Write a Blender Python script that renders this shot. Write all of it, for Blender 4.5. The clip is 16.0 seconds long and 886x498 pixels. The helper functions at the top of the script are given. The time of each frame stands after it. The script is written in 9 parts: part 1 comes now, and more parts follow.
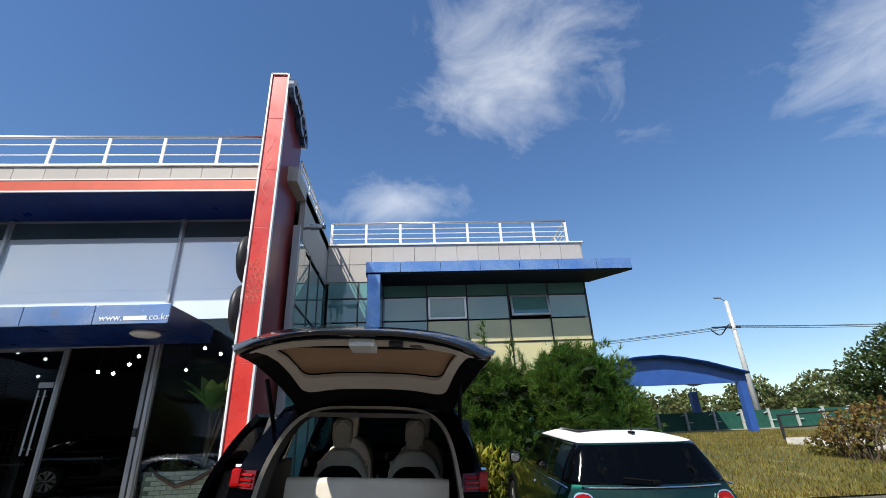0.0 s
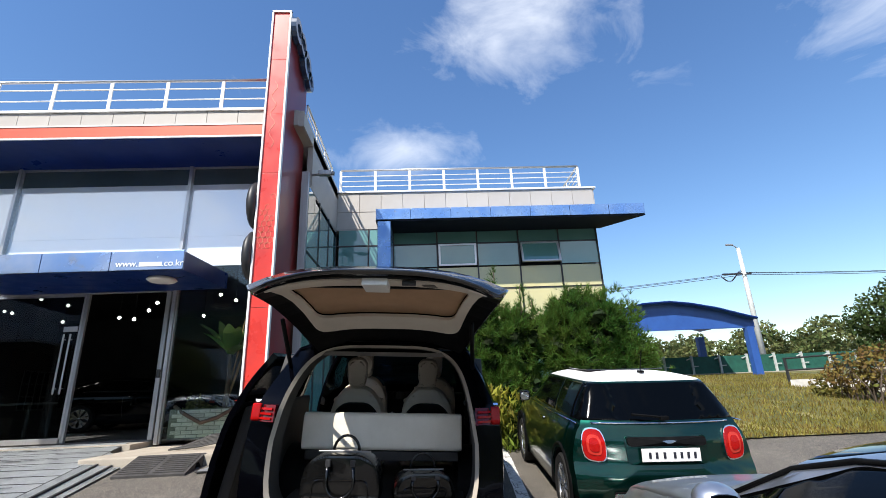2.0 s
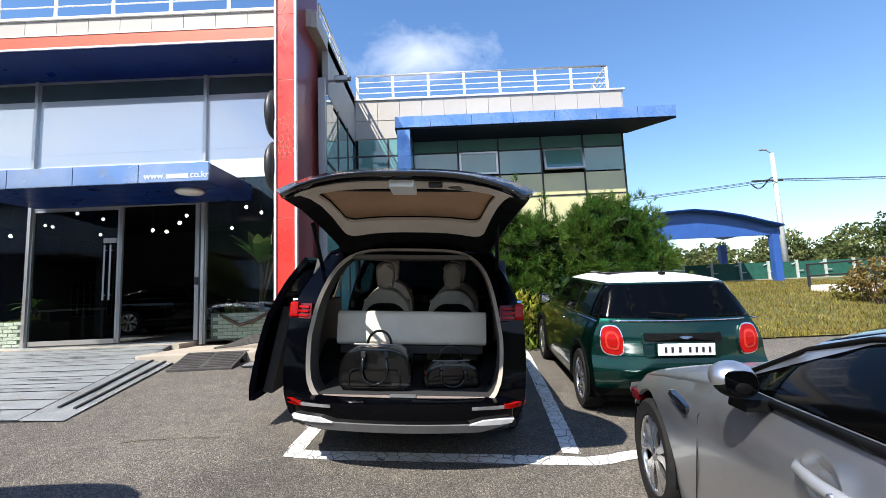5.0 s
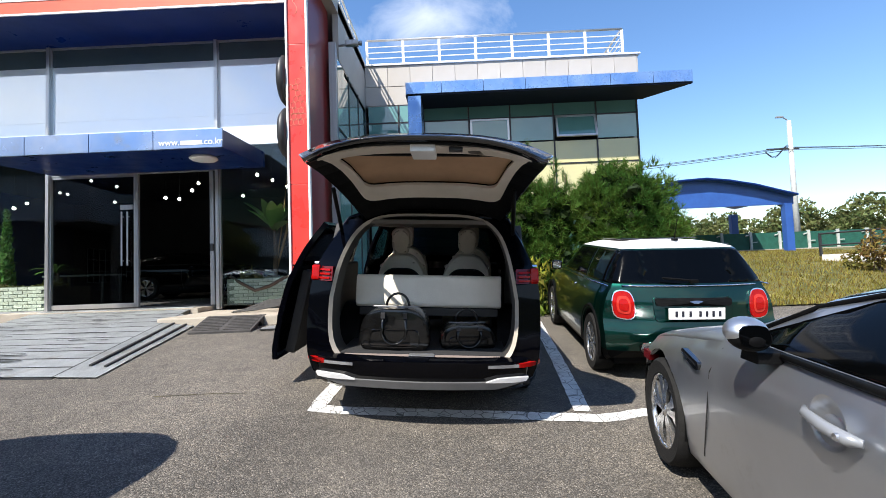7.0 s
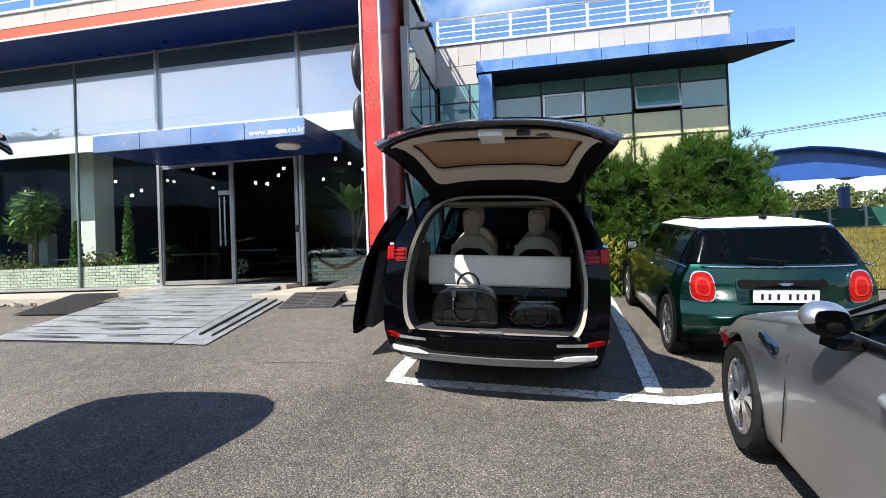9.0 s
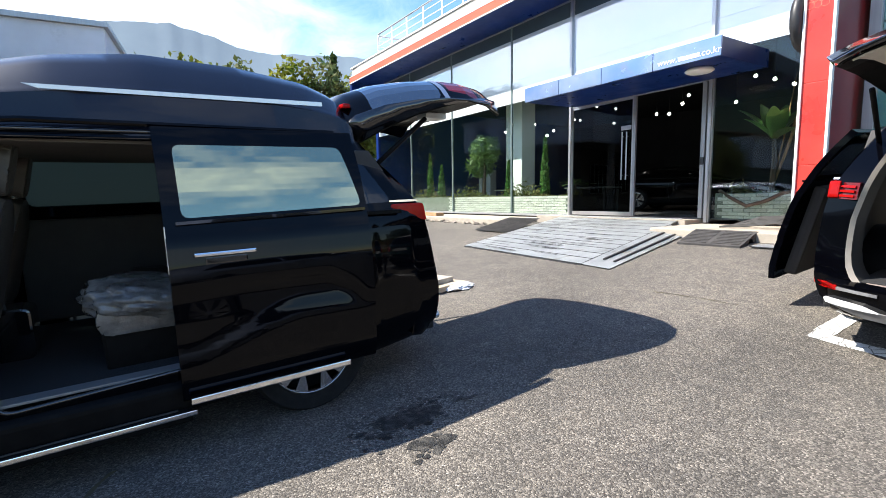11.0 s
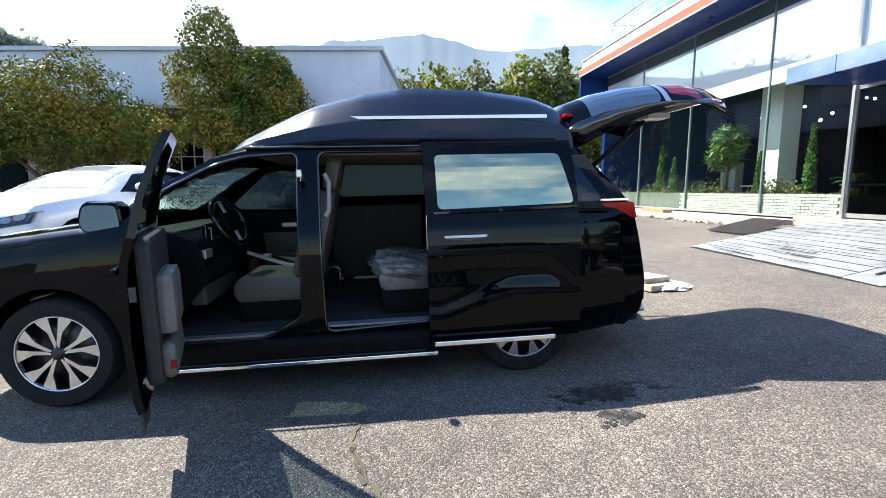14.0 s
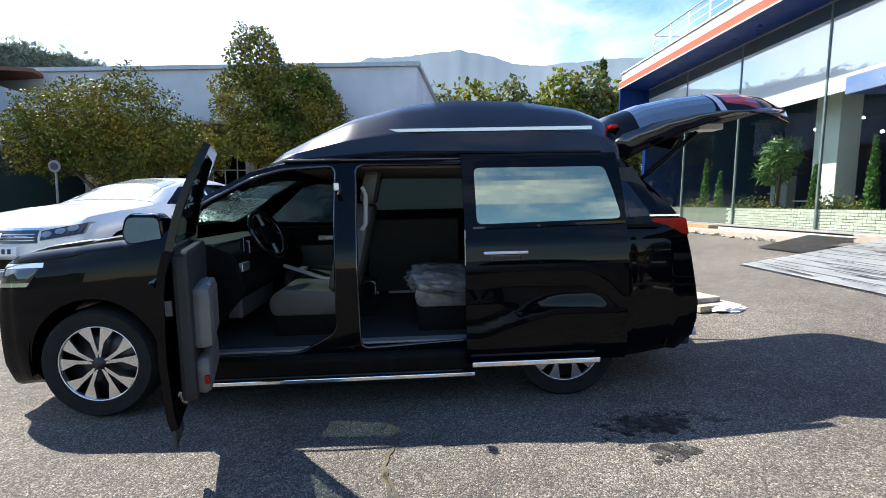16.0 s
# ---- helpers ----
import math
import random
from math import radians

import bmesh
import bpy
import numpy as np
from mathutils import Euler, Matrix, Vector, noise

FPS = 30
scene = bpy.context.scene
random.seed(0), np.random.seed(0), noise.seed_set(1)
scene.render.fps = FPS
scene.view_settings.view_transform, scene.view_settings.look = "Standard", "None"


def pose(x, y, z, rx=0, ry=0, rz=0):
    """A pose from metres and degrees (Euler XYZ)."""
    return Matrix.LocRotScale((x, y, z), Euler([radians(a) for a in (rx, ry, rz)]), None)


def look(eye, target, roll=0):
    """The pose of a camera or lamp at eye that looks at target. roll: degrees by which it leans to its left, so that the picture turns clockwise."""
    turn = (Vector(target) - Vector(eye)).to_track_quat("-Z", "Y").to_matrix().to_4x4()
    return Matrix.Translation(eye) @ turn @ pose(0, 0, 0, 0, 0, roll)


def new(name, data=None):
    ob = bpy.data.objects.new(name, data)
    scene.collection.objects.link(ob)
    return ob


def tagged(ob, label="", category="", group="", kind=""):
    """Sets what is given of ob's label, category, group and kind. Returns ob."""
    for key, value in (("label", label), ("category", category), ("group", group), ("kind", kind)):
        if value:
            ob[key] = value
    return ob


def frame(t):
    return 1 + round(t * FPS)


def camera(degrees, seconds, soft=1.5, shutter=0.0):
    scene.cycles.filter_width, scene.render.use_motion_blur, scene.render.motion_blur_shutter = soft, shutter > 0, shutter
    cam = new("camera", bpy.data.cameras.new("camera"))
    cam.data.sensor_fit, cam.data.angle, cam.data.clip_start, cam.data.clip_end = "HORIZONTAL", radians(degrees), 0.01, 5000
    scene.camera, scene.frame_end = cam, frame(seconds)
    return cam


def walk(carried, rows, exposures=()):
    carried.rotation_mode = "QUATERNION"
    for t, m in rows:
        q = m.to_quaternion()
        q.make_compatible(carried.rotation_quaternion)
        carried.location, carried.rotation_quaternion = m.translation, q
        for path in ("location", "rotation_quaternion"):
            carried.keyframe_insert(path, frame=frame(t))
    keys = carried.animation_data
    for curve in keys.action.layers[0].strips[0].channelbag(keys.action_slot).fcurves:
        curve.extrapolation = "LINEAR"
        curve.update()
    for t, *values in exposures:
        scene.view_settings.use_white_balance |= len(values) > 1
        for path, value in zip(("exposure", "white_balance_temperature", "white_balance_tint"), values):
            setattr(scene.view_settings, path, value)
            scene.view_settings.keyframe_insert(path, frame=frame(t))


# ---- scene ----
cam = camera(86.9, 16.0, soft=0.45)
EXPOSURES = [(0.0, 0.28), (1.5, 0.58), (3.5, 0.85), (5.0, 0.92), (8.0, 0.9), (10.5, 1.2), (12.5, 1.7), (14.0, 1.68), (16.0, 1.34)]
PATH = [
    (0, (0.506, 0.222, 1.488), (0.636, 2.061, 2.287), -2.5),
    (0.5, (0.497, 0.24, 1.479), (0.617, 2.085, 2.242), -2.5),
    (1, (0.488, 0.261, 1.468), (0.597, 2.124, 2.187), -2.5),
    (1.5, (0.486, 0.282, 1.452), (0.583, 2.166, 2.117), -2.4),
    (2, (0.487, 0.295, 1.445), (0.572, 2.203, 2.039), -2.3),
    (2.5, (0.479, 0.295, 1.432), (0.553, 2.224, 1.955), -2.3),
    (3, (0.472, 0.311, 1.425), (0.524, 2.259, 1.878), -2.2),
    (3.5, (0.467, 0.303, 1.416), (0.501, 2.265, 1.803), -2.3),
    (4, (0.462, 0.301, 1.402), (0.479, 2.274, 1.731), -2.3),
    (4.5, (0.458, 0.288, 1.39), (0.459, 2.269, 1.667), -2.4),
    (5, (0.438, 0.28, 1.372), (0.427, 2.266, 1.604), -2.4),
    (7.5, (0.35, 0.187, 1.327), (0.289, 2.184, 1.41), -2.3),
    (8, (0.355, 0.179, 1.328), (0.276, 2.176, 1.395), -2.5),
    (8.2, (0.362, 0.174, 1.327), (0.271, 2.171, 1.389), -2.4),
    (10.3, (0.421, -0.166, 1.384), (-0.804, 1.408, 1.235), -1.4),
    (10.5, (0.415, -0.193, 1.369), (-0.944, 1.265, 1.203), -1.0),
    (11, (0.432, -0.29, 1.355), (-1.208, 0.834, 1.137), -0.8),
    (11.5, (0.486, -0.421, 1.336), (-1.335, 0.367, 1.085), -0.7),
    (12, (0.589, -0.489, 1.33), (-1.31, 0.079, 1.067), -0.3),
    (12.5, (0.688, -0.504, 1.343), (-1.238, -0.036, 1.075), -0.0),
    (13, (0.787, -0.468, 1.352), (-1.153, -0.069, 1.078), 0.1),
    (13.5, (0.879, -0.454, 1.369), (-1.075, -0.119, 1.104), 0.1),
    (14, (0.922, -0.448, 1.396), (-1.043, -0.171, 1.149), 0.3),
    (14.5, (0.912, -0.445, 1.396), (-1.061, -0.216, 1.169), 0.3),
    (15, (0.861, -0.457, 1.395), (-1.118, -0.265, 1.181), 0.3),
    (15.5, (0.828, -0.462, 1.398), (-1.156, -0.303, 1.195), 0.4),
    (16, (0.807, -0.467, 1.4), (-1.18, -0.332, 1.208), 0.6),
]
walk(cam, [(t, look(eye, target, roll)) for t, eye, target, roll in PATH], EXPOSURES)

# ---- sun and sky ----
SUN_WAY = Vector((0.48, 0.65, -1.0)).normalized()      # the way the sunlight travels
# (0.98, ..), (0.72, 0.12, ..) and (0.1, -0.9, ..) are unseen, added for reflections
CLOUDS = [((0.2, 0.69, 0.69), (0.30, 0.28, 0.18), 0.8), ((0.15, 0.745, 0.65), (0.09, 0.1, 0.1), 0.75), ((-0.03, 0.865, 0.485), (0.2, 0.14, 0.085), 0.8), ((0.74, 0.48, 0.52), (0.26, 0.24, 0.22), 0.65), ((0.98, 0.05, 0.13), (0.4, 0.5, 0.09), 1.0), ((0.1, -0.9, 0.42), (0.9, 0.5, 0.42), 1.25),
          ((-0.93, -0.15, 0.3), (0.7, 0.75, 0.5), 1.25), ((-0.6, -0.75, 0.35), (0.7, 0.7, 0.5), 1.25), ((0.72, 0.12, 0.66), (0.42, 0.4, 0.3), 0.85), ((-0.9, 0.35, 0.3), (0.4, 0.3, 0.12), 0.5)]   # direction, reach, strength
world = bpy.data.worlds.new("world")
scene.world = world
world.use_nodes = True
wt = world.node_tree
wt.nodes.clear()


def wn(kind, **inputs):
    n = wt.nodes.new(kind)
    for k, v in inputs.items():
        n.inputs[k].default_value = v
    return n


w_out = wn("ShaderNodeOutputWorld")
w_bg = wn("ShaderNodeBackground")
w_sky = wn("ShaderNodeTexSky")
w_sky.sky_type = "NISHITA"
w_sky.sun_disc = False
w_sky.sun_elevation = math.asin(-SUN_WAY.z)
w_sky.sun_rotation = math.atan2(-SUN_WAY.x, -SUN_WAY.y)
w_sky.altitude = 100
w_sky.air_density = 1.3
w_sky.dust_density = 0.15
w_sky.ozone_density = 4.0
w_bg.inputs["Strength"].default_value = 0.115
w_geo = wn("ShaderNodeTexCoord")


def cloud(centre, size, sharp):
    """A soft patch round a direction of the sky, 1 in its middle and 0 outside."""
    d = Vector(centre).normalized()
    sub = wn("ShaderNodeVectorMath")
    sub.operation = "SUBTRACT"
    wt.links.new(w_geo.outputs["Generated"], sub.inputs[0])
    sub.inputs[1].default_value = d
    mul = wn("ShaderNodeVectorMath")
    mul.operation = "DIVIDE"
    wt.links.new(sub.outputs[0], mul.inputs[0])
    mul.inputs[1].default_value = size
    ln = wn("ShaderNodeVectorMath")
    ln.operation = "LENGTH"
    wt.links.new(mul.outputs[0], ln.inputs[0])
    mr = wn("ShaderNodeMapRange")
    wt.links.new(ln.outputs["Value"], mr.inputs["Value"])
    mr.inputs["From Min"].default_value, mr.inputs["From Max"].default_value = 1.0, 0.0
    mr.inputs["To Max"].default_value = sharp
    mr.clamp = True
    return mr.outputs[0]


w_noise = wn("ShaderNodeTexNoise", Scale=6.0, Detail=10.0, Roughness=0.6, Distortion=0.5)
w_map = wn("ShaderNodeMapping")
w_map.inputs["Scale"].default_value = (1.0, 1.0, 1.7)
wt.links.new(w_geo.outputs["Generated"], w_map.inputs["Vector"])
wt.links.new(w_map.outputs[0], w_noise.inputs["Vector"])
w_total = None
for c in CLOUDS:
    v = cloud(*c)
    if w_total is None:
        w_total = v
    else:
        m = wn("ShaderNodeMath")
        m.operation = "MAXIMUM"
        wt.links.new(w_total, m.inputs[0])
        wt.links.new(v, m.inputs[1])
        w_total = m.outputs[0]
w_add = wn("ShaderNodeMath")
w_add.operation = "ADD"
w_rough = wn("ShaderNodeMath")
w_rough.operation = "MULTIPLY_ADD"
wt.links.new(w_noise.outputs[0], w_rough.inputs[0])
w_rough.inputs[1].default_value, w_rough.inputs[2].default_value = 1.5, -0.25
wt.links.new(w_rough.outputs[0], w_add.inputs[0])
wt.links.new(w_total, w_add.inputs[1])
w_cr = wn("ShaderNodeMapRange")
wt.links.new(w_add.outputs[0], w_cr.inputs["Value"])
w_cr.inputs["From Min"].default_value, w_cr.inputs["From Max"].default_value = 0.74, 1.75
w_cr.inputs["To Max"].default_value = 0.85
w_mix = wn("ShaderNodeMix")
w_mix.data_type = "RGBA"
wt.links.new(w_cr.outputs[0], w_mix.inputs["Factor"])
w_hue = wn("ShaderNodeHueSaturation", Saturation=1.15, Hue=0.506)
wt.links.new(w_sky.outputs[0], w_hue.inputs["Color"])
wt.links.new(w_hue.outputs[0], w_mix.inputs["A"])
w_mix.inputs["B"].default_value = (7.0, 7.3, 7.8, 1)
wt.links.new(w_mix.outputs["Result"], w_bg.inputs["Color"])
wt.links.new(w_bg.outputs[0], w_out.inputs[0])

sun = new("sun", bpy.data.lights.new("sun", "SUN"))
sun.data.energy = 5.0
sun.data.angle = radians(0.55)
sun.data.color = (1.0, 0.95, 0.87)
sun.rotation_euler = SUN_WAY.to_track_quat("-Z", "Y").to_euler()
sun.location = (-30, -30, 60)


# ---- materials ----
def material(name, colour, rough=0.5, metal=0.0, spec=0.5, coat=0.0, second=None, scale=6.0, detail=6.0, lo=0.35, hi=0.65,
             bump=0.0, bump_scale=60.0, fine=0.0, stretch=(1, 1, 1), rough_var=0.0, vary=0.0, island=False, sheen=0.0, flake=0.0, dirt=None):
    """A principled material: two tones mixed by large noise, fine grain in value, a bump, and variation from piece to piece."""
    mat = bpy.data.materials.new(name)
    mat.use_nodes = True
    nt = mat.node_tree
    bs = nt.nodes["Principled BSDF"]
    bs.inputs["Roughness"].default_value = rough
    bs.inputs["Metallic"].default_value = metal
    bs.inputs["Specular IOR Level"].default_value = spec
    bs.inputs["Coat Weight"].default_value = coat
    bs.inputs["Coat Roughness"].default_value = 0.03
    tc = nt.nodes.new("ShaderNodeTexCoord")
    mp = nt.nodes.new("ShaderNodeMapping")
    mp.inputs["Scale"].default_value = stretch
    nt.links.new(tc.outputs["Object"], mp.inputs["Vector"])

    def noise_tex(sc, de, ro=0.6):
        n = nt.nodes.new("ShaderNodeTexNoise")
        n.inputs["Scale"].default_value, n.inputs["Detail"].default_value, n.inputs["Roughness"].default_value = sc, de, ro
        nt.links.new(mp.outputs[0], n.inputs["Vector"])
        return n.outputs[0]

    def mix(fac, a, b, blend="MIX"):
        m = nt.nodes.new("ShaderNodeMix")
        m.data_type, m.blend_type = "RGBA", blend
        for sock, v in (("Factor", fac), ("A", a), ("B", b)):
            if hasattr(v, "links"):
                nt.links.new(v, m.inputs[sock])
            else:
                m.inputs[sock].default_value = v if sock == "Factor" else (*v, 1) if len(v) == 3 else v
        return m.outputs["Result"]

    def ramp(v, a, b, lo2=0.0, hi2=1.0):
        r = nt.nodes.new("ShaderNodeMapRange")
        nt.links.new(v, r.inputs["Value"])
        r.inputs["From Min"].default_value, r.inputs["From Max"].default_value = a, b
        r.inputs["To Min"].default_value, r.inputs["To Max"].default_value = lo2, hi2
        return r.outputs[0]

    col = None
    if second is not None:
        col = mix(ramp(noise_tex(scale, detail), lo, hi), colour, second)
    if dirt is not None:
        col = mix(ramp(noise_tex(dirt[1], 7, 0.7), dirt[2], dirt[2] + 0.14), col if col is not None else colour, dirt[0])
    if fine > 0:
        g = ramp(noise_tex(bump_scale * 1.7, 3), 0.25, 0.75, 1 - fine, 1 + fine)
        cmb = nt.nodes.new("ShaderNodeCombineColor")
        for k in range(3):
            nt.links.new(g, cmb.inputs[k])
        col = mix(1.0, col if col is not None else colour, cmb.outputs[0], "MULTIPLY")
    if vary > 0:
        src = nt.nodes.new("ShaderNodeNewGeometry").outputs["Random Per Island"] if island else nt.nodes.new("ShaderNodeObjectInfo").outputs["Random"]
        g = ramp(src, 0, 1, 1 - vary, 1 + vary)
        hs = nt.nodes.new("ShaderNodeHueSaturation")
        nt.links.new(g, hs.inputs["Value"])
        nt.links.new(ramp(src, 0, 1, 0.5 - vary * 0.06, 0.5 + vary * 0.06), hs.inputs["Hue"])
        if col is not None:
            nt.links.new(col, hs.inputs["Color"])
        else:
            hs.inputs["Color"].default_value = (*colour, 1)
        col = hs.outputs[0]
    if col is not None:
        nt.links.new(col, bs.inputs["Base Color"])
    else:
        bs.inputs["Base Color"].default_value = (*colour, 1)
    if rough_var > 0:
        nt.links.new(ramp(noise_tex(scale * 2.3, 5), 0.3, 0.7, max(0.02, rough - rough_var), min(1, rough + rough_var)), bs.inputs["Roughness"])
    if bump > 0:
        b = nt.nodes.new("ShaderNodeBump")
        b.inputs["Strength"].default_value, b.inputs["Distance"].default_value = min(1.0, bump), 0.01
        nt.links.new(noise_tex(bump_scale, 4), b.inputs["Height"])
        nt.links.new(b.outputs[0], bs.inputs["Normal"])
    return mat


def glass(name, tint, rough=0.0, clear=1.0, gloss=0.5):
    """Window glass: a clear tinted pane with a mirror coat that grows at grazing angles."""
    mat = bpy.data.materials.new(name)
    mat.use_nodes = True
    nt = mat.node_tree
    nt.nodes.clear()
    out = nt.nodes.new("ShaderNodeOutputMaterial")
    tr = nt.nodes.new("ShaderNodeBsdfTransparent")
    tr.inputs[0].default_value = (*[c * clear for c in tint], 1)
    gl = nt.nodes.new("ShaderNodeBsdfGlossy")
    gl.inputs["Roughness"].default_value = rough
    gl.inputs["Color"].default_value = (0.95, 0.97, 1.0, 1)
    fr = nt.nodes.new("ShaderNodeLayerWeight")
    fr.inputs["Blend"].default_value = 0.5
    pw = nt.nodes.new("ShaderNodeMath")
    pw.operation = "POWER"
    nt.links.new(fr.outputs["Facing"], pw.inputs[0])
    pw.inputs[1].default_value = 4.0
    ma = nt.nodes.new("ShaderNodeMath")
    ma.operation = "MULTIPLY_ADD"
    nt.links.new(pw.outputs[0], ma.inputs[0])
    ma.inputs[1].default_value, ma.inputs[2].default_value = 0.8, 0.03 + 0.08 * gloss
    ma.use_clamp = True
    mx = nt.nodes.new("ShaderNodeMixShader")
    nt.links.new(ma.outputs[0], mx.inputs[0])
    nt.links.new(tr.outputs[0], mx.inputs[1])
    nt.links.new(gl.outputs[0], mx.inputs[2])
    nt.links.new(mx.outputs[0], out.inputs[0])
    return mat


def soft_film(name, colour):
    """A thin sheet that lets soft light through."""
    mat = material(name, colour, 0.35, spec=0.3)
    nt = mat.node_tree
    tr = nt.nodes.new("ShaderNodeBsdfTranslucent")
    tr.inputs[0].default_value = (*colour, 1)
    mx = nt.nodes.new("ShaderNodeMixShader")
    mx.inputs[0].default_value = 0.5
    out = [n for n in nt.nodes if n.type == "OUTPUT_MATERIAL"][0]
    nt.links.new(nt.nodes["Principled BSDF"].outputs[0], mx.inputs[1])
    nt.links.new(tr.outputs[0], mx.inputs[2])
    nt.links.new(mx.outputs[0], out.inputs[0])
    return mat


def glow(name, colour, strength):
    mat = bpy.data.materials.new(name)
    mat.use_nodes = True
    bs = mat.node_tree.nodes["Principled BSDF"]
    bs.inputs["Base Color"].default_value = (*colour, 1)
    bs.inputs["Emission Color"].default_value = (*colour, 1)
    bs.inputs["Emission Strength"].default_value = strength
    return mat


# ---- mesh helpers ----
def obj(name, bm, mat, parent=None, label="", smooth=False, m=None):
    me = bpy.data.meshes.new(name)
    bm.to_mesh(me)
    bm.free()
    for one in (mat if isinstance(mat, (list, tuple)) else [mat]):
        me.materials.append(one)
    if smooth:
        me.polygons.foreach_set("use_smooth", [True] * len(me.polygons))
    ob = new(name, me)
    if m is not None:
        ob.matrix_basis = m
    if parent is not None:
        ob.parent = parent
    if label:
        ob["label"] = label
    return ob


def part(name, bm, mat, parent, label="", smooth=False, m=None):
    return obj(name, bm, mat, parent, label, smooth, m)


def share(name, mesh, parent, m):
    ob = new(name, mesh)
    ob.matrix_basis = m
    ob.parent = parent
    return ob


def empty(name, m, label="", category="", group="", kind=""):
    ob = new(name)
    ob.matrix_basis = m
    return tagged(ob, label, category, group, kind)


def add_box(bm, lo, hi, m=None, mat=0, bevel=0.0):
    vs = [Vector((x, y, z)) for z in (lo[2], hi[2]) for y in (lo[1], hi[1]) for x in (lo[0], hi[0])]
    bv = [bm.verts.new(m @ v if m is not None else v) for v in vs]
    fs = [bm.faces.new([bv[i] for i in q]) for q in ((0, 2, 3, 1), (4, 5, 7, 6), (0, 1, 5, 4), (2, 6, 7, 3), (0, 4, 6, 2), (1, 3, 7, 5))]
    for f in fs:
        f.material_index = mat
    if bevel > 0:
        es = {e for f in fs for e in f.edges}
        r = bmesh.ops.bevel(bm, geom=list(es), offset=bevel, segments=2, affect="EDGES", profile=0.6)
        for f in r["faces"]:
            f.material_index = mat
    return bm


def box(lo, hi, bevel=0.0, m=None):
    return add_box(bmesh.new(), lo, hi, m, 0, bevel)


def add_tube(bm, pts, r, sides=8, mat=0, caps=True, flat=None):
    """A tube of radius r (a number, or one for each point) along the points."""
    rings = []
    pts = [Vector(p) for p in pts]
    rs = r if isinstance(r, (list, tuple)) else [r] * len(pts)
    side = None
    for i, p in enumerate(pts):
        d = (pts[min(i + 1, len(pts) - 1)] - pts[max(i - 1, 0)]).normalized()
        if side is None:
            side = d.orthogonal().normalized()
        side = (side - d * side.dot(d))
        side = side.normalized() if side.length > 1e-6 else d.orthogonal().normalized()
        up = d.cross(side)
        rings.append([bm.verts.new(p + rs[i] * (math.cos(2 * math.pi * k / sides) * side + math.sin(2 * math.pi * k / sides) * up)) for k in range(sides)])
    for a, b in zip(rings, rings[1:]):
        for k in range(sides):
            f = bm.faces.new((a[k], a[(k + 1) % sides], b[(k + 1) % sides], b[k]))
            f.material_index = mat
    if caps:
        bm.faces.new(list(reversed(rings[0]))).material_index = mat
        bm.faces.new(rings[-1]).material_index = mat
    return bm


def add_prism(bm, poly, axis, lo, hi, mat=0, m=None):
    """An outline given in the two other axes, drawn out along an axis from lo to hi."""
    def at(u, v, w):
        p = {"x": (w, u, v), "y": (u, w, v), "z": (u, v, w)}[axis]
        return m @ Vector(p) if m is not None else Vector(p)
    a = [bm.verts.new(at(u, v, lo)) for u, v in poly]
    b = [bm.verts.new(at(u, v, hi)) for u, v in poly]
    fs = [bm.faces.new(list(reversed(a))), bm.faces.new(b)]
    for k in range(len(poly)):
        fs.append(bm.faces.new((a[k], a[(k + 1) % len(poly)], b[(k + 1) % len(poly)], b[k])))
    for f in fs:
        f.material_index = mat
    return fs


def prism(poly, axis, lo, hi, bevel=0.0, m=None):
    bm = bmesh.new()
    add_prism(bm, poly, axis, lo, hi, 0, m)
    bmesh.ops.recalc_face_normals(bm, faces=bm.faces)
    if bevel > 0:
        bmesh.ops.bevel(bm, geom=list(bm.edges), offset=bevel, segments=2, affect="EDGES", profile=0.6)
    return bm


def add_lathe(bm, profile, sides=24, m=None, mat=0, axis="z", caps=False):
    """A turned shape: (radius, height) pairs about an axis."""
    rings = []
    for r, h in profile:
        ring = []
        for k in range(sides):
            a = 2 * math.pi * k / sides
            u, v = r * math.cos(a), r * math.sin(a)
            p = Vector({"z": (u, v, h), "y": (u, h, v), "x": (h, u, v)}[axis])
            ring.append(bm.verts.new(m @ p if m is not None else p))
        rings.append(ring)
    for a, b in zip(rings, rings[1:]):
        for k in range(sides):
            bm.faces.new((a[k], a[(k + 1) % sides], b[(k + 1) % sides], b[k])).material_index = mat
    for ring in (rings[0], rings[-1]) if caps else ():
        try:
            bm.faces.new(ring).material_index = mat
        except ValueError:
            pass
    return bm


def lerp(x, xs, ys):
    return float(np.interp(x, xs, ys))


def ground_z(x, y):
    """The lot climbs towards the showroom and falls to its right."""
    z = lerp(y, GY, GZ)
    k = min(max((x - 2.5) / 4.0, 0.0), 1.0)
    z += k * k * (3 - 2 * k) * lerp(y, [7, 9, 14, 22, 26, 90], [0, 0.1, 0.55, 0.85, 0.9, 0.5])
    w = min(max((-5.2 - x) / 3.0, 0.0), 1.0) * min(max((-1.0 - y) / 3.0, 0.0), 1.0)
    z += 0.3 * w * w * (3 - 2 * w)
    s = min(max((x + 1.6) / 1.0, 0.0), 1.0) * min(max((2.0 - x) / 0.5, 0.0), 1.0)
    z -= 0.09 * s * s * (3 - 2 * s) * math.exp(-((y - 3.7) / 0.95) ** 2)      # shallow gutter behind the parking bays
    return z - 0.05 * min(max(x + 1.5, 0.0), 4.0)


GY = [-60, -8, -2.5, 1, 3.5, 5, 7, 8, 12, 40, 90]
GZ = [-0.6, -0.2, -0.03, 0.10, 0.25, 0.35, 0.53, 0.62, 0.80, 1.6, 2.2]

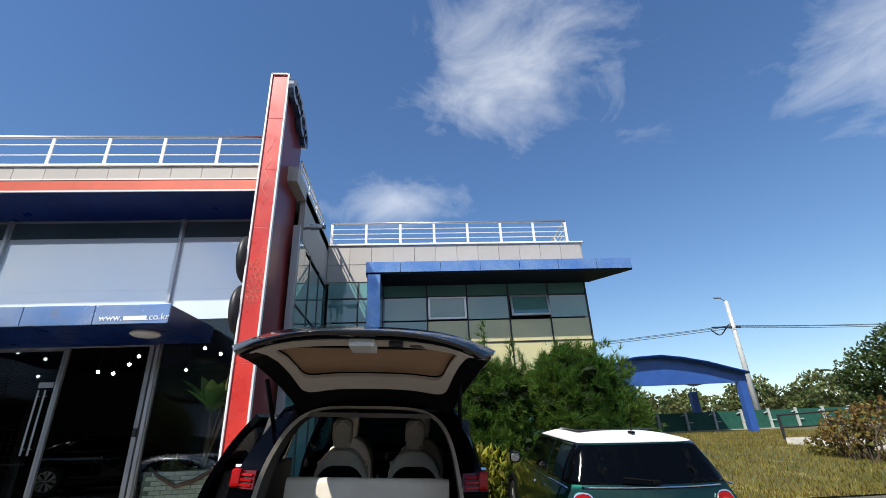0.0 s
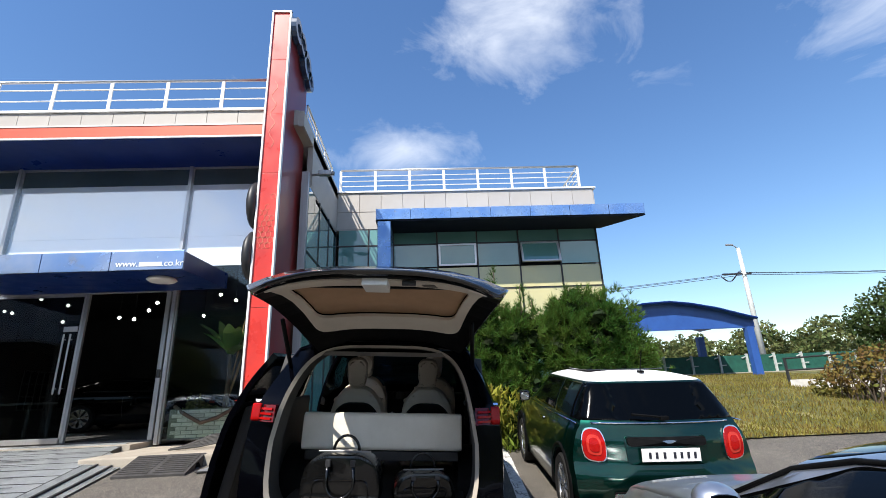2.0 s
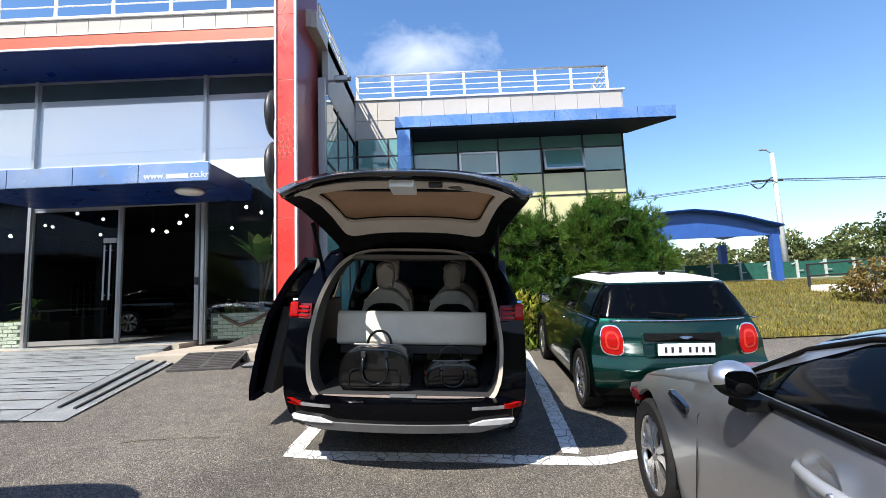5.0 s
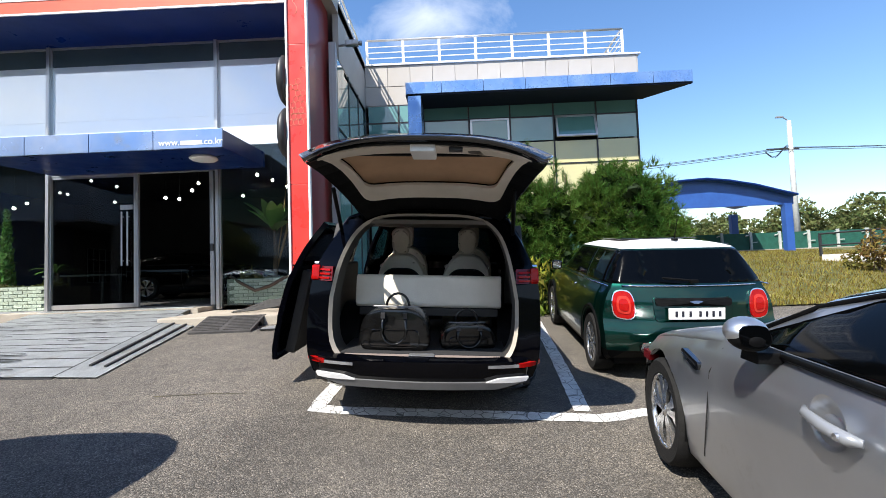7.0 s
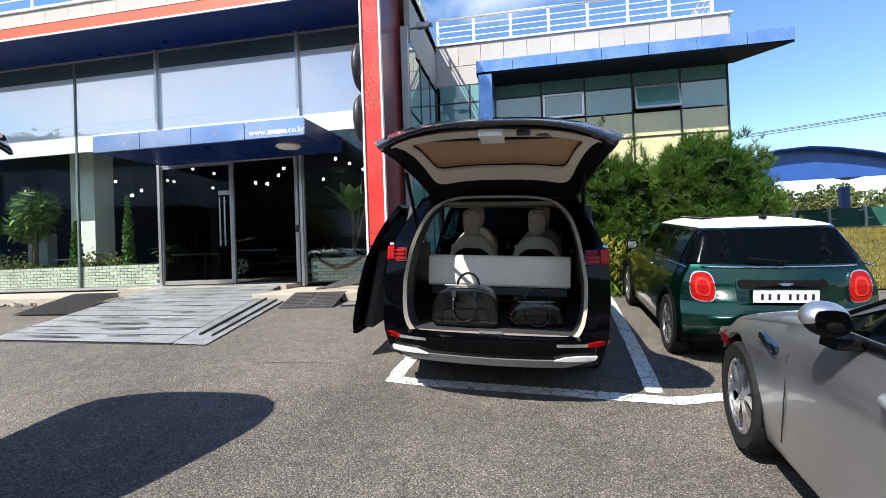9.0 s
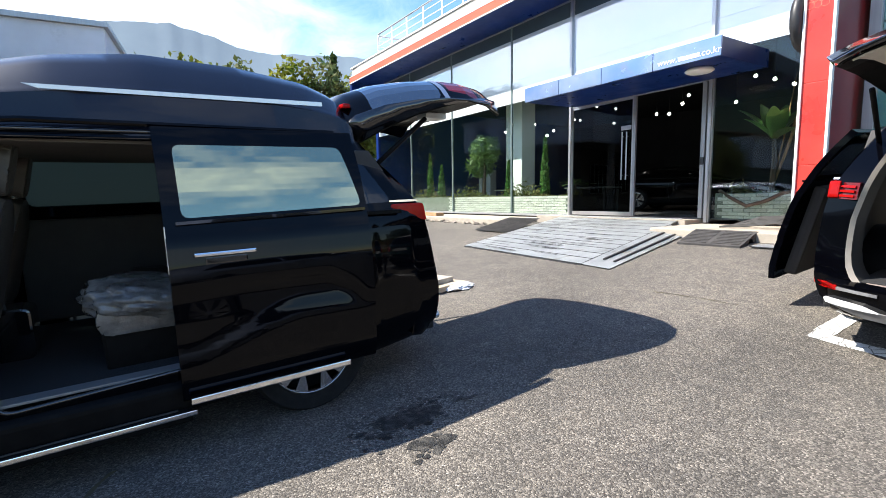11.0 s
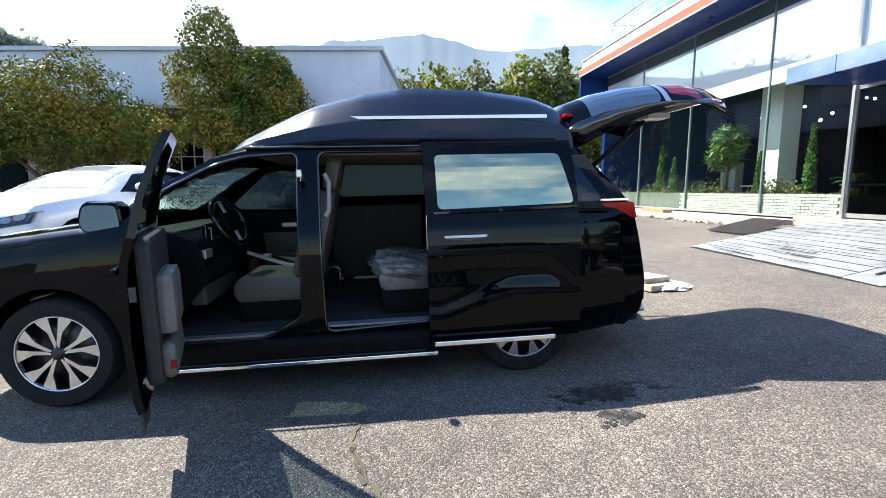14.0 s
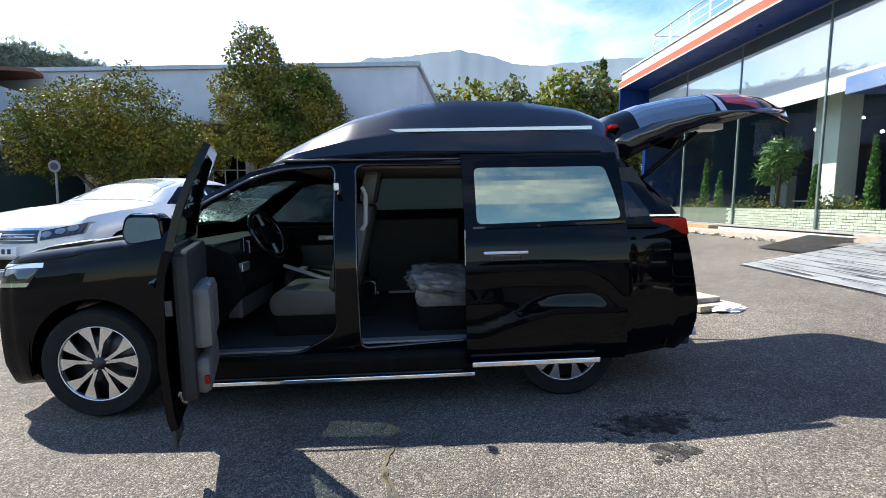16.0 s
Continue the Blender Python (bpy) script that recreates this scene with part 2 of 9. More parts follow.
def asphalt():
    """Worn asphalt: pale and dark stones in a grey binder, faded in large patches."""
    mat = material("asphalt", (0.2, 0.19, 0.178), 0.9, bump=0.0)
    nt = mat.node_tree
    bs = nt.nodes["Principled BSDF"]
    tc = nt.nodes.new("ShaderNodeTexCoord")
    vor = nt.nodes.new("ShaderNodeTexVoronoi")
    vor.inputs["Scale"].default_value = 125.0
    vor2 = nt.nodes.new("ShaderNodeTexVoronoi")
    vor2.inputs["Scale"].default_value = 150.0
    big = nt.nodes.new("ShaderNodeTexNoise")
    big.inputs["Scale"].default_value, big.inputs["Detail"].default_value = 0.6, 7.0
    mid = nt.nodes.new("ShaderNodeTexNoise")
    mid.inputs["Scale"].default_value, mid.inputs["Detail"].default_value = 6.0, 6.0
    for n in (vor, vor2, big, mid):
        nt.links.new(tc.outputs["Object"], n.inputs["Vector"])
    r1 = nt.nodes.new("ShaderNodeValToRGB")
    e = r1.color_ramp.elements
    e[0].position, e[0].color = 0.0, (0.03, 0.0265, 0.0225, 1)
    e[1].position, e[1].color = 1.0, (0.37, 0.335, 0.29, 1)
    m1 = e.new(0.45)
    m1.color = (0.082, 0.074, 0.064, 1)
    m2 = e.new(0.8)
    m2.color = (0.185, 0.168, 0.145, 1)
    nt.links.new(vor.outputs["Color"], r1.inputs[0])
    r2 = nt.nodes.new("ShaderNodeValToRGB")
    f = r2.color_ramp.elements
    f[0].position, f[0].color = 0.3, (0.72, 0.71, 0.7, 1)
    f[1].position, f[1].color = 0.72, (1.22, 1.2, 1.17, 1)
    nt.links.new(big.outputs[0], r2.inputs[0])
    r3 = nt.nodes.new("ShaderNodeValToRGB")
    g = r3.color_ramp.elements
    g[0].position, g[0].color = 0.3, (0.82, 0.82, 0.82, 1)
    g[1].position, g[1].color = 0.7, (1.15, 1.13, 1.1, 1)
    nt.links.new(mid.outputs[0], r3.inputs[0])
    last = r1.outputs[0]
    for r in (r2, r3):
        mx = nt.nodes.new("ShaderNodeMix")
        mx.data_type, mx.blend_type = "RGBA", "MULTIPLY"
        mx.inputs["Factor"].default_value = 1.0
        nt.links.new(last, mx.inputs["A"])
        nt.links.new(r.outputs[0], mx.inputs["B"])
        last = mx.outputs["Result"]
    nt.links.new(last, bs.inputs["Base Color"])
    bp = nt.nodes.new("ShaderNodeBump")
    bp.inputs["Strength"].default_value, bp.inputs["Distance"].default_value = 0.8, 0.006
    nt.links.new(vor.outputs["Distance"], bp.inputs["Height"])
    bp.invert = True
    nt.links.new(bp.outputs[0], bs.inputs["Normal"])
    return mat


M_ASPHALT = asphalt()
M_PAINT_LINE = material("road_paint", (0.72, 0.71, 0.68), 0.7, second=(0.5, 0.49, 0.46), scale=5, bump=0.5, bump_scale=110, fine=0.25)
nt_ = M_PAINT_LINE.node_tree      # a net of fine cracks in the paint
tc_, vo_, mr_, mu_ = (nt_.nodes.new(k) for k in ("ShaderNodeTexCoord", "ShaderNodeTexVoronoi", "ShaderNodeMapRange", "ShaderNodeMix"))
vo_.feature = "DISTANCE_TO_EDGE"
vo_.inputs["Scale"].default_value = 9.0
mr_.inputs["From Max"].default_value = 0.045
mu_.data_type = "RGBA"
mu_.inputs["A"].default_value = (0.07, 0.065, 0.06, 1)
nt_.links.new(tc_.outputs["Object"], vo_.inputs["Vector"])
nt_.links.new(vo_.outputs["Distance"], mr_.inputs["Value"])
nt_.links.new(mr_.outputs[0], mu_.inputs["Factor"])
nt_.links.new(nt_.nodes["Principled BSDF"].inputs["Base Color"].links[0].from_socket, mu_.inputs["B"])
nt_.links.new(mu_.outputs["Result"], nt_.nodes["Principled BSDF"].inputs["Base Color"])
M_CONCRETE = material("concrete", (0.42, 0.37, 0.3), 0.85, second=(0.32, 0.28, 0.225), scale=2.2, bump=0.4, bump_scale=70, fine=0.12)
M_ORANGE = material("orange_band", (0.72, 0.115, 0.05), 0.45, second=(0.6, 0.095, 0.045), scale=1.5, dirt=((0.35, 0.12, 0.06), 3.0, 0.62))
M_RED = material("red_panel", (0.68, 0.045, 0.03), 0.35, second=(0.5, 0.03, 0.025), scale=1.3, rough_var=0.1, dirt=((0.3, 0.05, 0.03), 4.0, 0.66))
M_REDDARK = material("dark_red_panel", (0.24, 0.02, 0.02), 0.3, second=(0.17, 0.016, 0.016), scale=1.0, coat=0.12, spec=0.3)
M_BLUE = material("blue_panel", (0.006, 0.03, 0.16), 0.35, second=(0.005, 0.022, 0.125), scale=1.0, rough_var=0.1, spec=0.25)
M_BLUEFRAME = material("blue_aluminium", (0.12, 0.26, 0.58), 0.3, metal=0.55, second=(0.22, 0.36, 0.62), scale=1.6, rough_var=0.12, dirt=((0.28, 0.33, 0.42), 2.2, 0.62))
M_CANOPY = material("canopy_panel", (0.2, 0.33, 0.6), 0.22, metal=0.65, second=(0.38, 0.46, 0.62), scale=0.9, rough_var=0.1, dirt=((0.3, 0.32, 0.36), 1.6, 0.55))
M_WHITE = material("white_paint", (0.78, 0.78, 0.76), 0.45, second=(0.7, 0.7, 0.68), scale=2.0, fine=0.05)
M_PANEL = material("parapet_panel", (0.46, 0.43, 0.395), 0.6, second=(0.41, 0.38, 0.345), scale=1.2, vary=0.04, bump=0.1, bump_scale=40, dirt=((0.45, 0.42, 0.37), 1.5, 0.63))
M_STEEL = material("brushed_steel", (0.6, 0.6, 0.6), 0.36, metal=0.85, second=(0.54, 0.54, 0.54), scale=3, stretch=(12, 12, 0.4), rough_var=0.04)
M_ALU = material("grey_aluminium", (0.42, 0.43, 0.44), 0.42, metal=0.6, second=(0.36, 0.37, 0.38), scale=2, stretch=(12, 12, 0.4))
M_FIN = material("glass_joint", (0.16, 0.21, 0.2), 0.3, second=(0.1, 0.14, 0.135), scale=3)
M_DARK = material("dark_metal", (0.03, 0.03, 0.033), 0.45, second=(0.02, 0.02, 0.02), scale=3)
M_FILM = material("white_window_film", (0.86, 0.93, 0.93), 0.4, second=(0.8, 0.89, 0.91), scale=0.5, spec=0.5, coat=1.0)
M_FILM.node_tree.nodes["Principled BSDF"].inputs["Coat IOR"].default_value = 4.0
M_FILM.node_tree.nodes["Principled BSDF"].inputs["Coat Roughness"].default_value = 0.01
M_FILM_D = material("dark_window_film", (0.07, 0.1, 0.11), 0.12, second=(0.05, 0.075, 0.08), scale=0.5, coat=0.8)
M_GLASS = glass("shop_glass", (0.88, 0.94, 0.91), gloss=0.1)
M_GLASS_D = glass("door_glass", (0.3, 0.33, 0.33), gloss=0.1)
M_WINGGLASS = material("teal_glass", (0.13, 0.29, 0.265), 0.04, second=(0.1, 0.235, 0.22), scale=0.4, spec=0.9, coat=1.0)
M_WINGGLASS_L = material("pale_teal_glass", (0.13, 0.32, 0.29), 0.05, second=(0.09, 0.25, 0.24), scale=0.5, spec=0.8, coat=1.0)
M_CREAM = material("cream_blind", (0.62, 0.56, 0.28), 0.15, second=(0.52, 0.5, 0.28), scale=0.7, coat=0.7)
M_INT_DARK = material("dark_interior", (0.05, 0.05, 0.055), 0.8, second=(0.035, 0.035, 0.04), scale=1.0)
M_INT_FLOOR = material("showroom_floor", (0.12, 0.12, 0.12), 0.25, second=(0.09, 0.09, 0.09), scale=1.5)
M_BRICK = material("white_brick", (0.55, 0.54, 0.48), 0.75, second=(0.44, 0.44, 0.38), scale=9, vary=0.16, bump=0.4, bump_scale=50, fine=0.1, dirt=((0.35, 0.36, 0.3), 5.0, 0.6))
M_MORTAR = material("mortar", (0.17, 0.18, 0.15), 0.9, second=(0.12, 0.13, 0.1), scale=6)
M_LAMP = glow("lamp_white", (1.0, 0.96, 0.88), 9.0)
M_LAMP_SOFT = material("lamp_cover", (0.75, 0.75, 0.72), 0.4)
M_PLATE = material("galvanised_plate", (0.53, 0.55, 0.555), 0.5, metal=0.15, second=(0.42, 0.44, 0.45), scale=2.5, rough_var=0.1, bump=0.7, bump_scale=45, fine=0.18, dirt=((0.3, 0.27, 0.22), 1.3, 0.6))
M_RUBBER = material("black_rubber", (0.03, 0.03, 0.03), 0.75, second=(0.05, 0.048, 0.045), scale=8, bump=0.3, bump_scale=90)
M_RAMP = material("grey_plastic", (0.045, 0.043, 0.042), 0.7, spec=0.2, second=(0.07, 0.066, 0.064), scale=6, bump=0.3, bump_scale=60)
M_SIGN = material("blue_letter", (0.02, 0.05, 0.11), 0.3, coat=0.5)
M_LETTER = material("white_letter", (0.82, 0.82, 0.82), 0.4)
M_WOOD = material("wood", (0.4, 0.24, 0.12), 0.7, second=(0.3, 0.17, 0.08), scale=3, stretch=(1, 8, 8), bump=0.3, bump_scale=30)
M_STAIN = material("oil_stain", (0.008, 0.0078, 0.0072), 0.6, second=(0.06, 0.055, 0.047), scale=18, lo=0.46, hi=0.62, bump=0.8, bump_scale=110, fine=0.5)
M_TAR = material("crack_filler", (0.03, 0.03, 0.025), 0.8, second=(0.1, 0.08, 0.03), scale=4)

# ---- ground ----
def sheet(name, xs, ys, mat, lift=0.0, inside=None):
    bm = bmesh.new()
    grid = {}
    for i, x in enumerate(xs):
        for j, y in enumerate(ys):
            grid[i, j] = bm.verts.new((x, y, ground_z(x, y) + lift))
    for i in range(len(xs) - 1):
        for j in range(len(ys) - 1):
            cx, cy = (xs[i] + xs[i + 1]) / 2, (ys[j] + ys[j + 1]) / 2
            if inside is None or inside(cx, cy):
                bm.faces.new((grid[i, j], grid[i + 1, j], grid[i + 1, j + 1], grid[i, j + 1]))
    for v in [v for v in bm.verts if not v.link_faces]:
        bm.verts.remove(v)
    return obj(name, bm, mat, smooth=True)


gx = [-900, -300, -120, -60, -35, -20] + [-16 + 0.5 * i for i in range(24)] + [-4 + 0.125 * i for i in range(64)] + [4 + 0.5 * i for i in range(25)] + [18, 22, 26, 32, 45, 90, 200, 400, 900]
gy = [-900, -300, -120, -60, -30, -15] + [-10 + 0.5 * i for i in range(22)] + [1 + 0.125 * i for i in range(48)] + [7 + 0.5 * i for i in range(14)] + [16, 20, 24, 28, 34, 45, 70, 130, 300, 900]
ground = tagged(sheet("ground", gx, gy, M_ASPHALT), "rough grey asphalt of a sloping car park", "ground", kind="structure")


def line_on_ground(a, b, w, label):
    """A painted stripe that follows the ground, with ragged worn edges."""
    rnd = random.Random(int(100 * a[0]))
    a, b = Vector(a), Vector(b)
    d = (b - a).normalized()
    side_ = Vector((-d.y, d.x)) * w / 2
    n = max(4, int((b - a).length / 0.08))
    bm = bmesh.new()
    prev = None
    for i in range(n + 1):
        p = a.lerp(b, i / n)
        row = []
        for k in (-1, -0.33, 0.33, 1):
            q = p + side_ * k * (1 + (rnd.uniform(-0.07, 0.05) if abs(k) == 1 else 0))
            row.append(bm.verts.new((q.x, q.y, ground_z(q.x, q.y) + 0.006)))
        if prev:
            for k in range(3):
                bm.faces.new((prev[k], row[k], row[k + 1], prev[k + 1]))
        prev = row
    bmesh.ops.recalc_face_normals(bm, faces=bm.faces)
    return tagged(obj("parking_line", bm, M_PAINT_LINE), label, "road marking", kind="structure")


line_on_ground((-0.93, 4.235), (2.5, 4.165), 0.15, "cracked white painted parking line behind the black van")
line_on_ground((1.405, 4.31), (1.78, 9.4), 0.15, "white painted parking line between two cars")
line_on_ground((-0.87, 4.31), (-0.5, 9.4), 0.14, "white painted parking line under the black van")
line_on_ground((4.0, 4.3), (4.4, 9.4), 0.14, "white painted parking line beside the green car")


def splatter(cx, cy, rx, ry, count, seed, label):
    """An oil stain: a few ragged pools and many drips round them."""
    rnd = random.Random(seed)
    bm = bmesh.new()
    for k in range(count):
        a, d = rnd.uniform(0, 2 * math.pi), abs(rnd.gauss(0, 0.55))
        x, y = cx + rx * d * math.cos(a), cy + ry * d * math.sin(a)
        r = rnd.uniform(0.006, 0.02) * (2.2 if d < 0.6 and k % 3 == 0 else 1.0)
        n = 9
        ring = []
        for j in range(n):
            q = 2 * math.pi * j / n
            px, py = x + r * rnd.uniform(0.6, 1.3) * math.cos(q), y + r * 1.5 * rnd.uniform(0.6, 1.3) * math.sin(q)
            ring.append(bm.verts.new((px, py, ground_z(px, py) + 0.003 + 0.00002 * k)))
        bm.faces.new(ring)
    bmesh.ops.recalc_face_normals(bm, faces=bm.faces)
    return tagged(obj("oil_stain", bm, M_STAIN), label, "stain", kind="structure")


splatter(-1.80, 1.0, 0.17, 0.34, 260, 3, "dark spattered oil stain on the asphalt")
splatter(-1.50, 0.92, 0.12, 0.2, 26, 9, "small dark drips of oil on the asphalt")


def crack(name, pts, w, seed):
    rnd = random.Random(seed)
    bm = bmesh.new()
    line = []
    for (x0, y0), (x1, y1) in zip(pts, pts[1:]):
        n = max(2, int(math.hypot(x1 - x0, y1 - y0) / 0.05))
        for k in range(n):
            t = k / n
            line.append((x0 + (x1 - x0) * t + rnd.uniform(-0.015, 0.015), y0 + (y1 - y0) * t + rnd.uniform(-0.015, 0.015)))
    prev = None
    for x, y in line:
        ww = w * rnd.uniform(0.3, 1.3)
        pair = (bm.verts.new((x, y - ww, ground_z(x, y - ww) + 0.005)), bm.verts.new((x, y + ww, ground_z(x, y + ww) + 0.005)))
        if prev:
            bm.faces.new((prev[0], pair[0], pair[1], prev[1]))
        prev = pair
    return tagged(obj(name, bm, M_TAR), "thin irregular crack in the asphalt", "crack", kind="structure")


crack("asphalt_crack", [(-2.25, -0.42), (-2.0, -0.58), (-1.75, -0.55), (-1.5, -0.6), (-1.1, -0.52)], 0.013, 1)
crack("asphalt_crack", [(-2.02, -0.57), (-1.9, -0.68), (-1.7, -0.66)], 0.005, 2)
crack("asphalt_crack", [(-1.45, -0.59), (-1.0, -0.45), (-0.4, -0.5)], 0.017, 4)
crack("asphalt_crack", [(-2.4, 4.4), (-1.9, 4.45), (-1.5, 4.42)], 0.008, 6)

# ---- showroom ----
FLOOR, GLASS_Y, FACE_Y = 0.87, 9.60, 8.48
X0, X1 = -19.2, -1.8

b = box((X0, 7.98, 0.2), (-8.6, 24, 0.76), 0.02)
add_box(b, (-4.55, 7.78, 0.2), (-1.5, 24, 0.75), bevel=0.02)
add_box(b, (-8.6, 9.0, 0.2), (-4.55, 24, 0.84))
kerb = tagged(obj("pavement", b, M_CONCRETE), "pale concrete step along the showroom", "pavement", kind="structure")
kerb_rnd = random.Random(4)
b = bmesh.new()
for k in range(60):
    x = kerb_rnd.uniform(-13.5, -8.8)
    r = kerb_rnd.uniform(0.02, 0.06)
    y = 7.93 - kerb_rnd.uniform(0, 0.12)
    add_box(b, (-r, -r, -r * 0.6), (r, r, r * 0.6), pose(x, y, ground_z(x, y) + r * 0.4, kerb_rnd.uniform(-30, 30), kerb_rnd.uniform(-30, 30), kerb_rnd.uniform(0, 90)))
tagged(obj("rubble", b, material("rubble_stone", (0.28, 0.24, 0.19), 0.9, vary=0.3, island=True)), "loose stones and dry soil along the kerb", "rubble", kind="stuff")

# inside
b = box((X0, GLASS_Y + 0.02, 0.84), (X1, 23.8, FLOOR))
tagged(obj("floor", b, M_INT_FLOOR), "dark polished showroom floor", "floor", kind="structure")
b = box((X0, 23.5, FLOOR), (X1, 23.8, 6.3))
tagged(obj("wall_back", b, M_INT_DARK), "dark back wall inside the showroom", "wall", kind="structure")
b = box((X0, GLASS_Y + 0.1, 5.5), (X1, 23.5, 5.6))
tagged(obj("ceiling", b, M_INT_DARK), "dark showroom ceiling", "ceiling", kind="structure")
b = box((X0, GLASS_Y - 0.05, 0.5), (X0 + 0.2, 23.8, 6.3))
tagged(obj("wall_west", b, M_BLUE), "blue end wall of the showroom", "wall", kind="structure")
b = box((X1 - 0.12, 13.2, 0.5), (X1, 23.8, 6.3))
tagged(obj("wall_east", b, M_PANEL), "pale side wall of the showroom", "wall", kind="structure")
b = box((-11.6, 10.6, FLOOR), (-10.85, 11.2, 5.5), 0.01)
tagged(obj("column", b, M_WHITE), "white square column inside the showroom", "column", kind="structure")
b = box((-14.3, 11.6, FLOOR), (-13.6, 11.9, 2.4), 0.01)
tagged(obj("display_panel", b, material("grey_board", (0.4, 0.42, 0.44), 0.6, second=(0.33, 0.35, 0.37), scale=2)), "pale grey display panel on the showroom floor", "panel")

# roof, fascia and soffit
b = box((X0, FACE_Y, 6.62), (X1, 23.9, 6.92))
tagged(obj("roof", b, M_PANEL), "flat roof slab of the showroom", "roof", kind="structure")
parapet = tagged(obj("wall_parapet", box((X0 + 0.02, FACE_Y + 0.02, 6.61), (X1 - 0.02, FACE_Y + 0.3, 6.98)), M_PANEL), "pale stone-panel parapet over the showroom", "parapet", kind="structure")
pan = bmesh.new()
add_box(pan, (-0.296, -0.015, -0.172), (0.296, 0.012, 0.172), bevel=0.004)
pan_me = obj("panel", pan, M_PANEL, parapet, m=pose(-2.2, FACE_Y, 6.80)).data
x = -2.8
while x > X0 + 0.3:
    share("panel", pan_me, parapet, pose(x, FACE_Y, 6.80))
    x -= 0.6
tagged(obj("trim", box((X0 - 0.05, FACE_Y - 0.05, 6.975), (X1 - 0.35, FACE_Y + 0.35, 7.03), 0.006), M_WHITE), "white capping strip on the parapet", "trim", kind="structure")
tagged(obj("trim_orange", box((X0 - 0.1, FACE_Y - 0.08, 6.39), (X1 - 0.4, FACE_Y + 0.1, 6.62), 0.006), M_ORANGE), "orange fascia band under the parapet", "fascia", kind="structure")
b = box((X0 - 0.1, FACE_Y - 0.09, 6.62), (X1 - 0.4, FACE_Y + 0.1, 6.65))
add_box(b, (X0 - 0.1, FACE_Y - 0.09, 6.355), (X1 - 0.4, FACE_Y + 0.1, 6.39))
tagged(obj("trim_white", b, M_WHITE), "thin white edging of the orange band", "trim", kind="structure")
b = prism([(FACE_Y - 0.06, 6.345), (GLASS_Y + 0.1, 6.32), (GLASS_Y + 0.1, 6.61), (FACE_Y - 0.06, 6.61)], "x", X0 - 0.08, X1 - 0.42)
tagged(obj("soffit", b, M_BLUE), "deep blue soffit under the roof overhang", "soffit", kind="structure")
b = box((X0 - 0.1, FACE_Y - 0.06, 5.2), (X0 + 0.02, GLASS_Y, 6.61))
tagged(obj("trim_end", b, M_BLUE), "blue end panel of the roof overhang", "fascia", kind="structure")

# glazing of the front
MULL = [-16.15, -13.3, -10.24, -7.95, -4.42]
front = empty("window_front", pose(0, 0, 0), "tall glazed showroom front with film on the upper panes", "window", kind="structure")


def pane(name, x0, x1, z0, z1, y, mat, parent, label=""):
    return part(name, box((x0, y - 0.006, z0), (x1, y + 0.006, z1)), mat, parent, label)


edges = [X0 + 0.2] + MULL + [-2.3]
for a, c in zip(edges, edges[1:]):
    door_bay = a == -7.95
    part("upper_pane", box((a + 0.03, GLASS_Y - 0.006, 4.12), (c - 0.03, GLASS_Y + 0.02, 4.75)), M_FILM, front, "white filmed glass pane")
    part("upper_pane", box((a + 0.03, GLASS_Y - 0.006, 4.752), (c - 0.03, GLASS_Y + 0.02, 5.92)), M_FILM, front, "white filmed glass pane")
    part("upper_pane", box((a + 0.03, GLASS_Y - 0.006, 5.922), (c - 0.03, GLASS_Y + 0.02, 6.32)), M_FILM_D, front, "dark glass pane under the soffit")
    if not door_bay:
        ob = pane("lower_pane", a + 0.03, c - 0.03, FLOOR - 0.05, 4.11, GLASS_Y, M_GLASS, front, "clear glass pane")
        ob.visible_shadow = False
for x in MULL:
    wide = 0.065 if x in (-7.95, -4.42) else 0.02
    b = box((x - wide / 2, GLASS_Y - (0.09 if wide > 0.05 else 0.03), 0.78), (x + wide / 2, GLASS_Y + 0.03, 6.33), 0.004)
    add_box(b, (x - wide / 2 - 0.013, GLASS_Y - 0.03, 0.78), (x - wide / 2, GLASS_Y + 0.03, 6.33))
    add_box(b, (x + wide / 2, GLASS_Y - 0.03, 0.78), (x + wide / 2 + 0.013, GLASS_Y + 0.03, 6.33))
    part("mullion", b, M_STEEL if wide > 0.05 else M_FIN, front)
part("transom", box((X0 + 0.2, GLASS_Y - 0.05, 6.29), (-2.3, GLASS_Y + 0.03, 6.35)), M_ALU, front)
part("bottom_rail", box((X0 + 0.2, GLASS_Y - 0.05, 0.8), (-7.98, GLASS_Y + 0.03, 0.86)), M_ALU, front)

# doors: a closed glass leaf and a dark open leaf
door = empty("door_1", pose(-7.02, GLASS_Y, FLOOR), "tall glass door with a long steel pull handle", "door", kind="structure")
dl = part("door_leaf", box((-0.86, -0.012, 0.06), (0.86, 0.012, 2.72)), M_GLASS_D, door)
dl.visible_shadow = False
b = box((-0.88, -0.025, 0.0), (0.88, 0.025, 0.09), 0.004)
add_box(b, (-0.88, -0.025, 2.68), (0.88, 0.025, 2.74))
add_box(b, (0.84, -0.025, 0.0), (0.89, 0.025, 2.74), bevel=0.004)
part("door_rail", b, M_STEEL, door)
b = bmesh.new()
for dx in (0.62, 0.74):
    add_tube(b, [(dx, -0.07, 0.85), (dx, -0.07, 1.95)], 0.016, 10)
for z in (0.95, 1.85):
    add_tube(b, [(0.62, -0.07, z), (0.62, 0.0, z)], 0.01, 6)
    add_tube(b, [(0.74, -0.07, z), (0.74, 0.0, z)], 0.01, 6)
add_box(b, (0.56, -0.03, 2.0), (0.82, 0.0, 2.1), bevel=0.008)
part("door_handle", b, M_STEEL, door, "long steel pull handle")
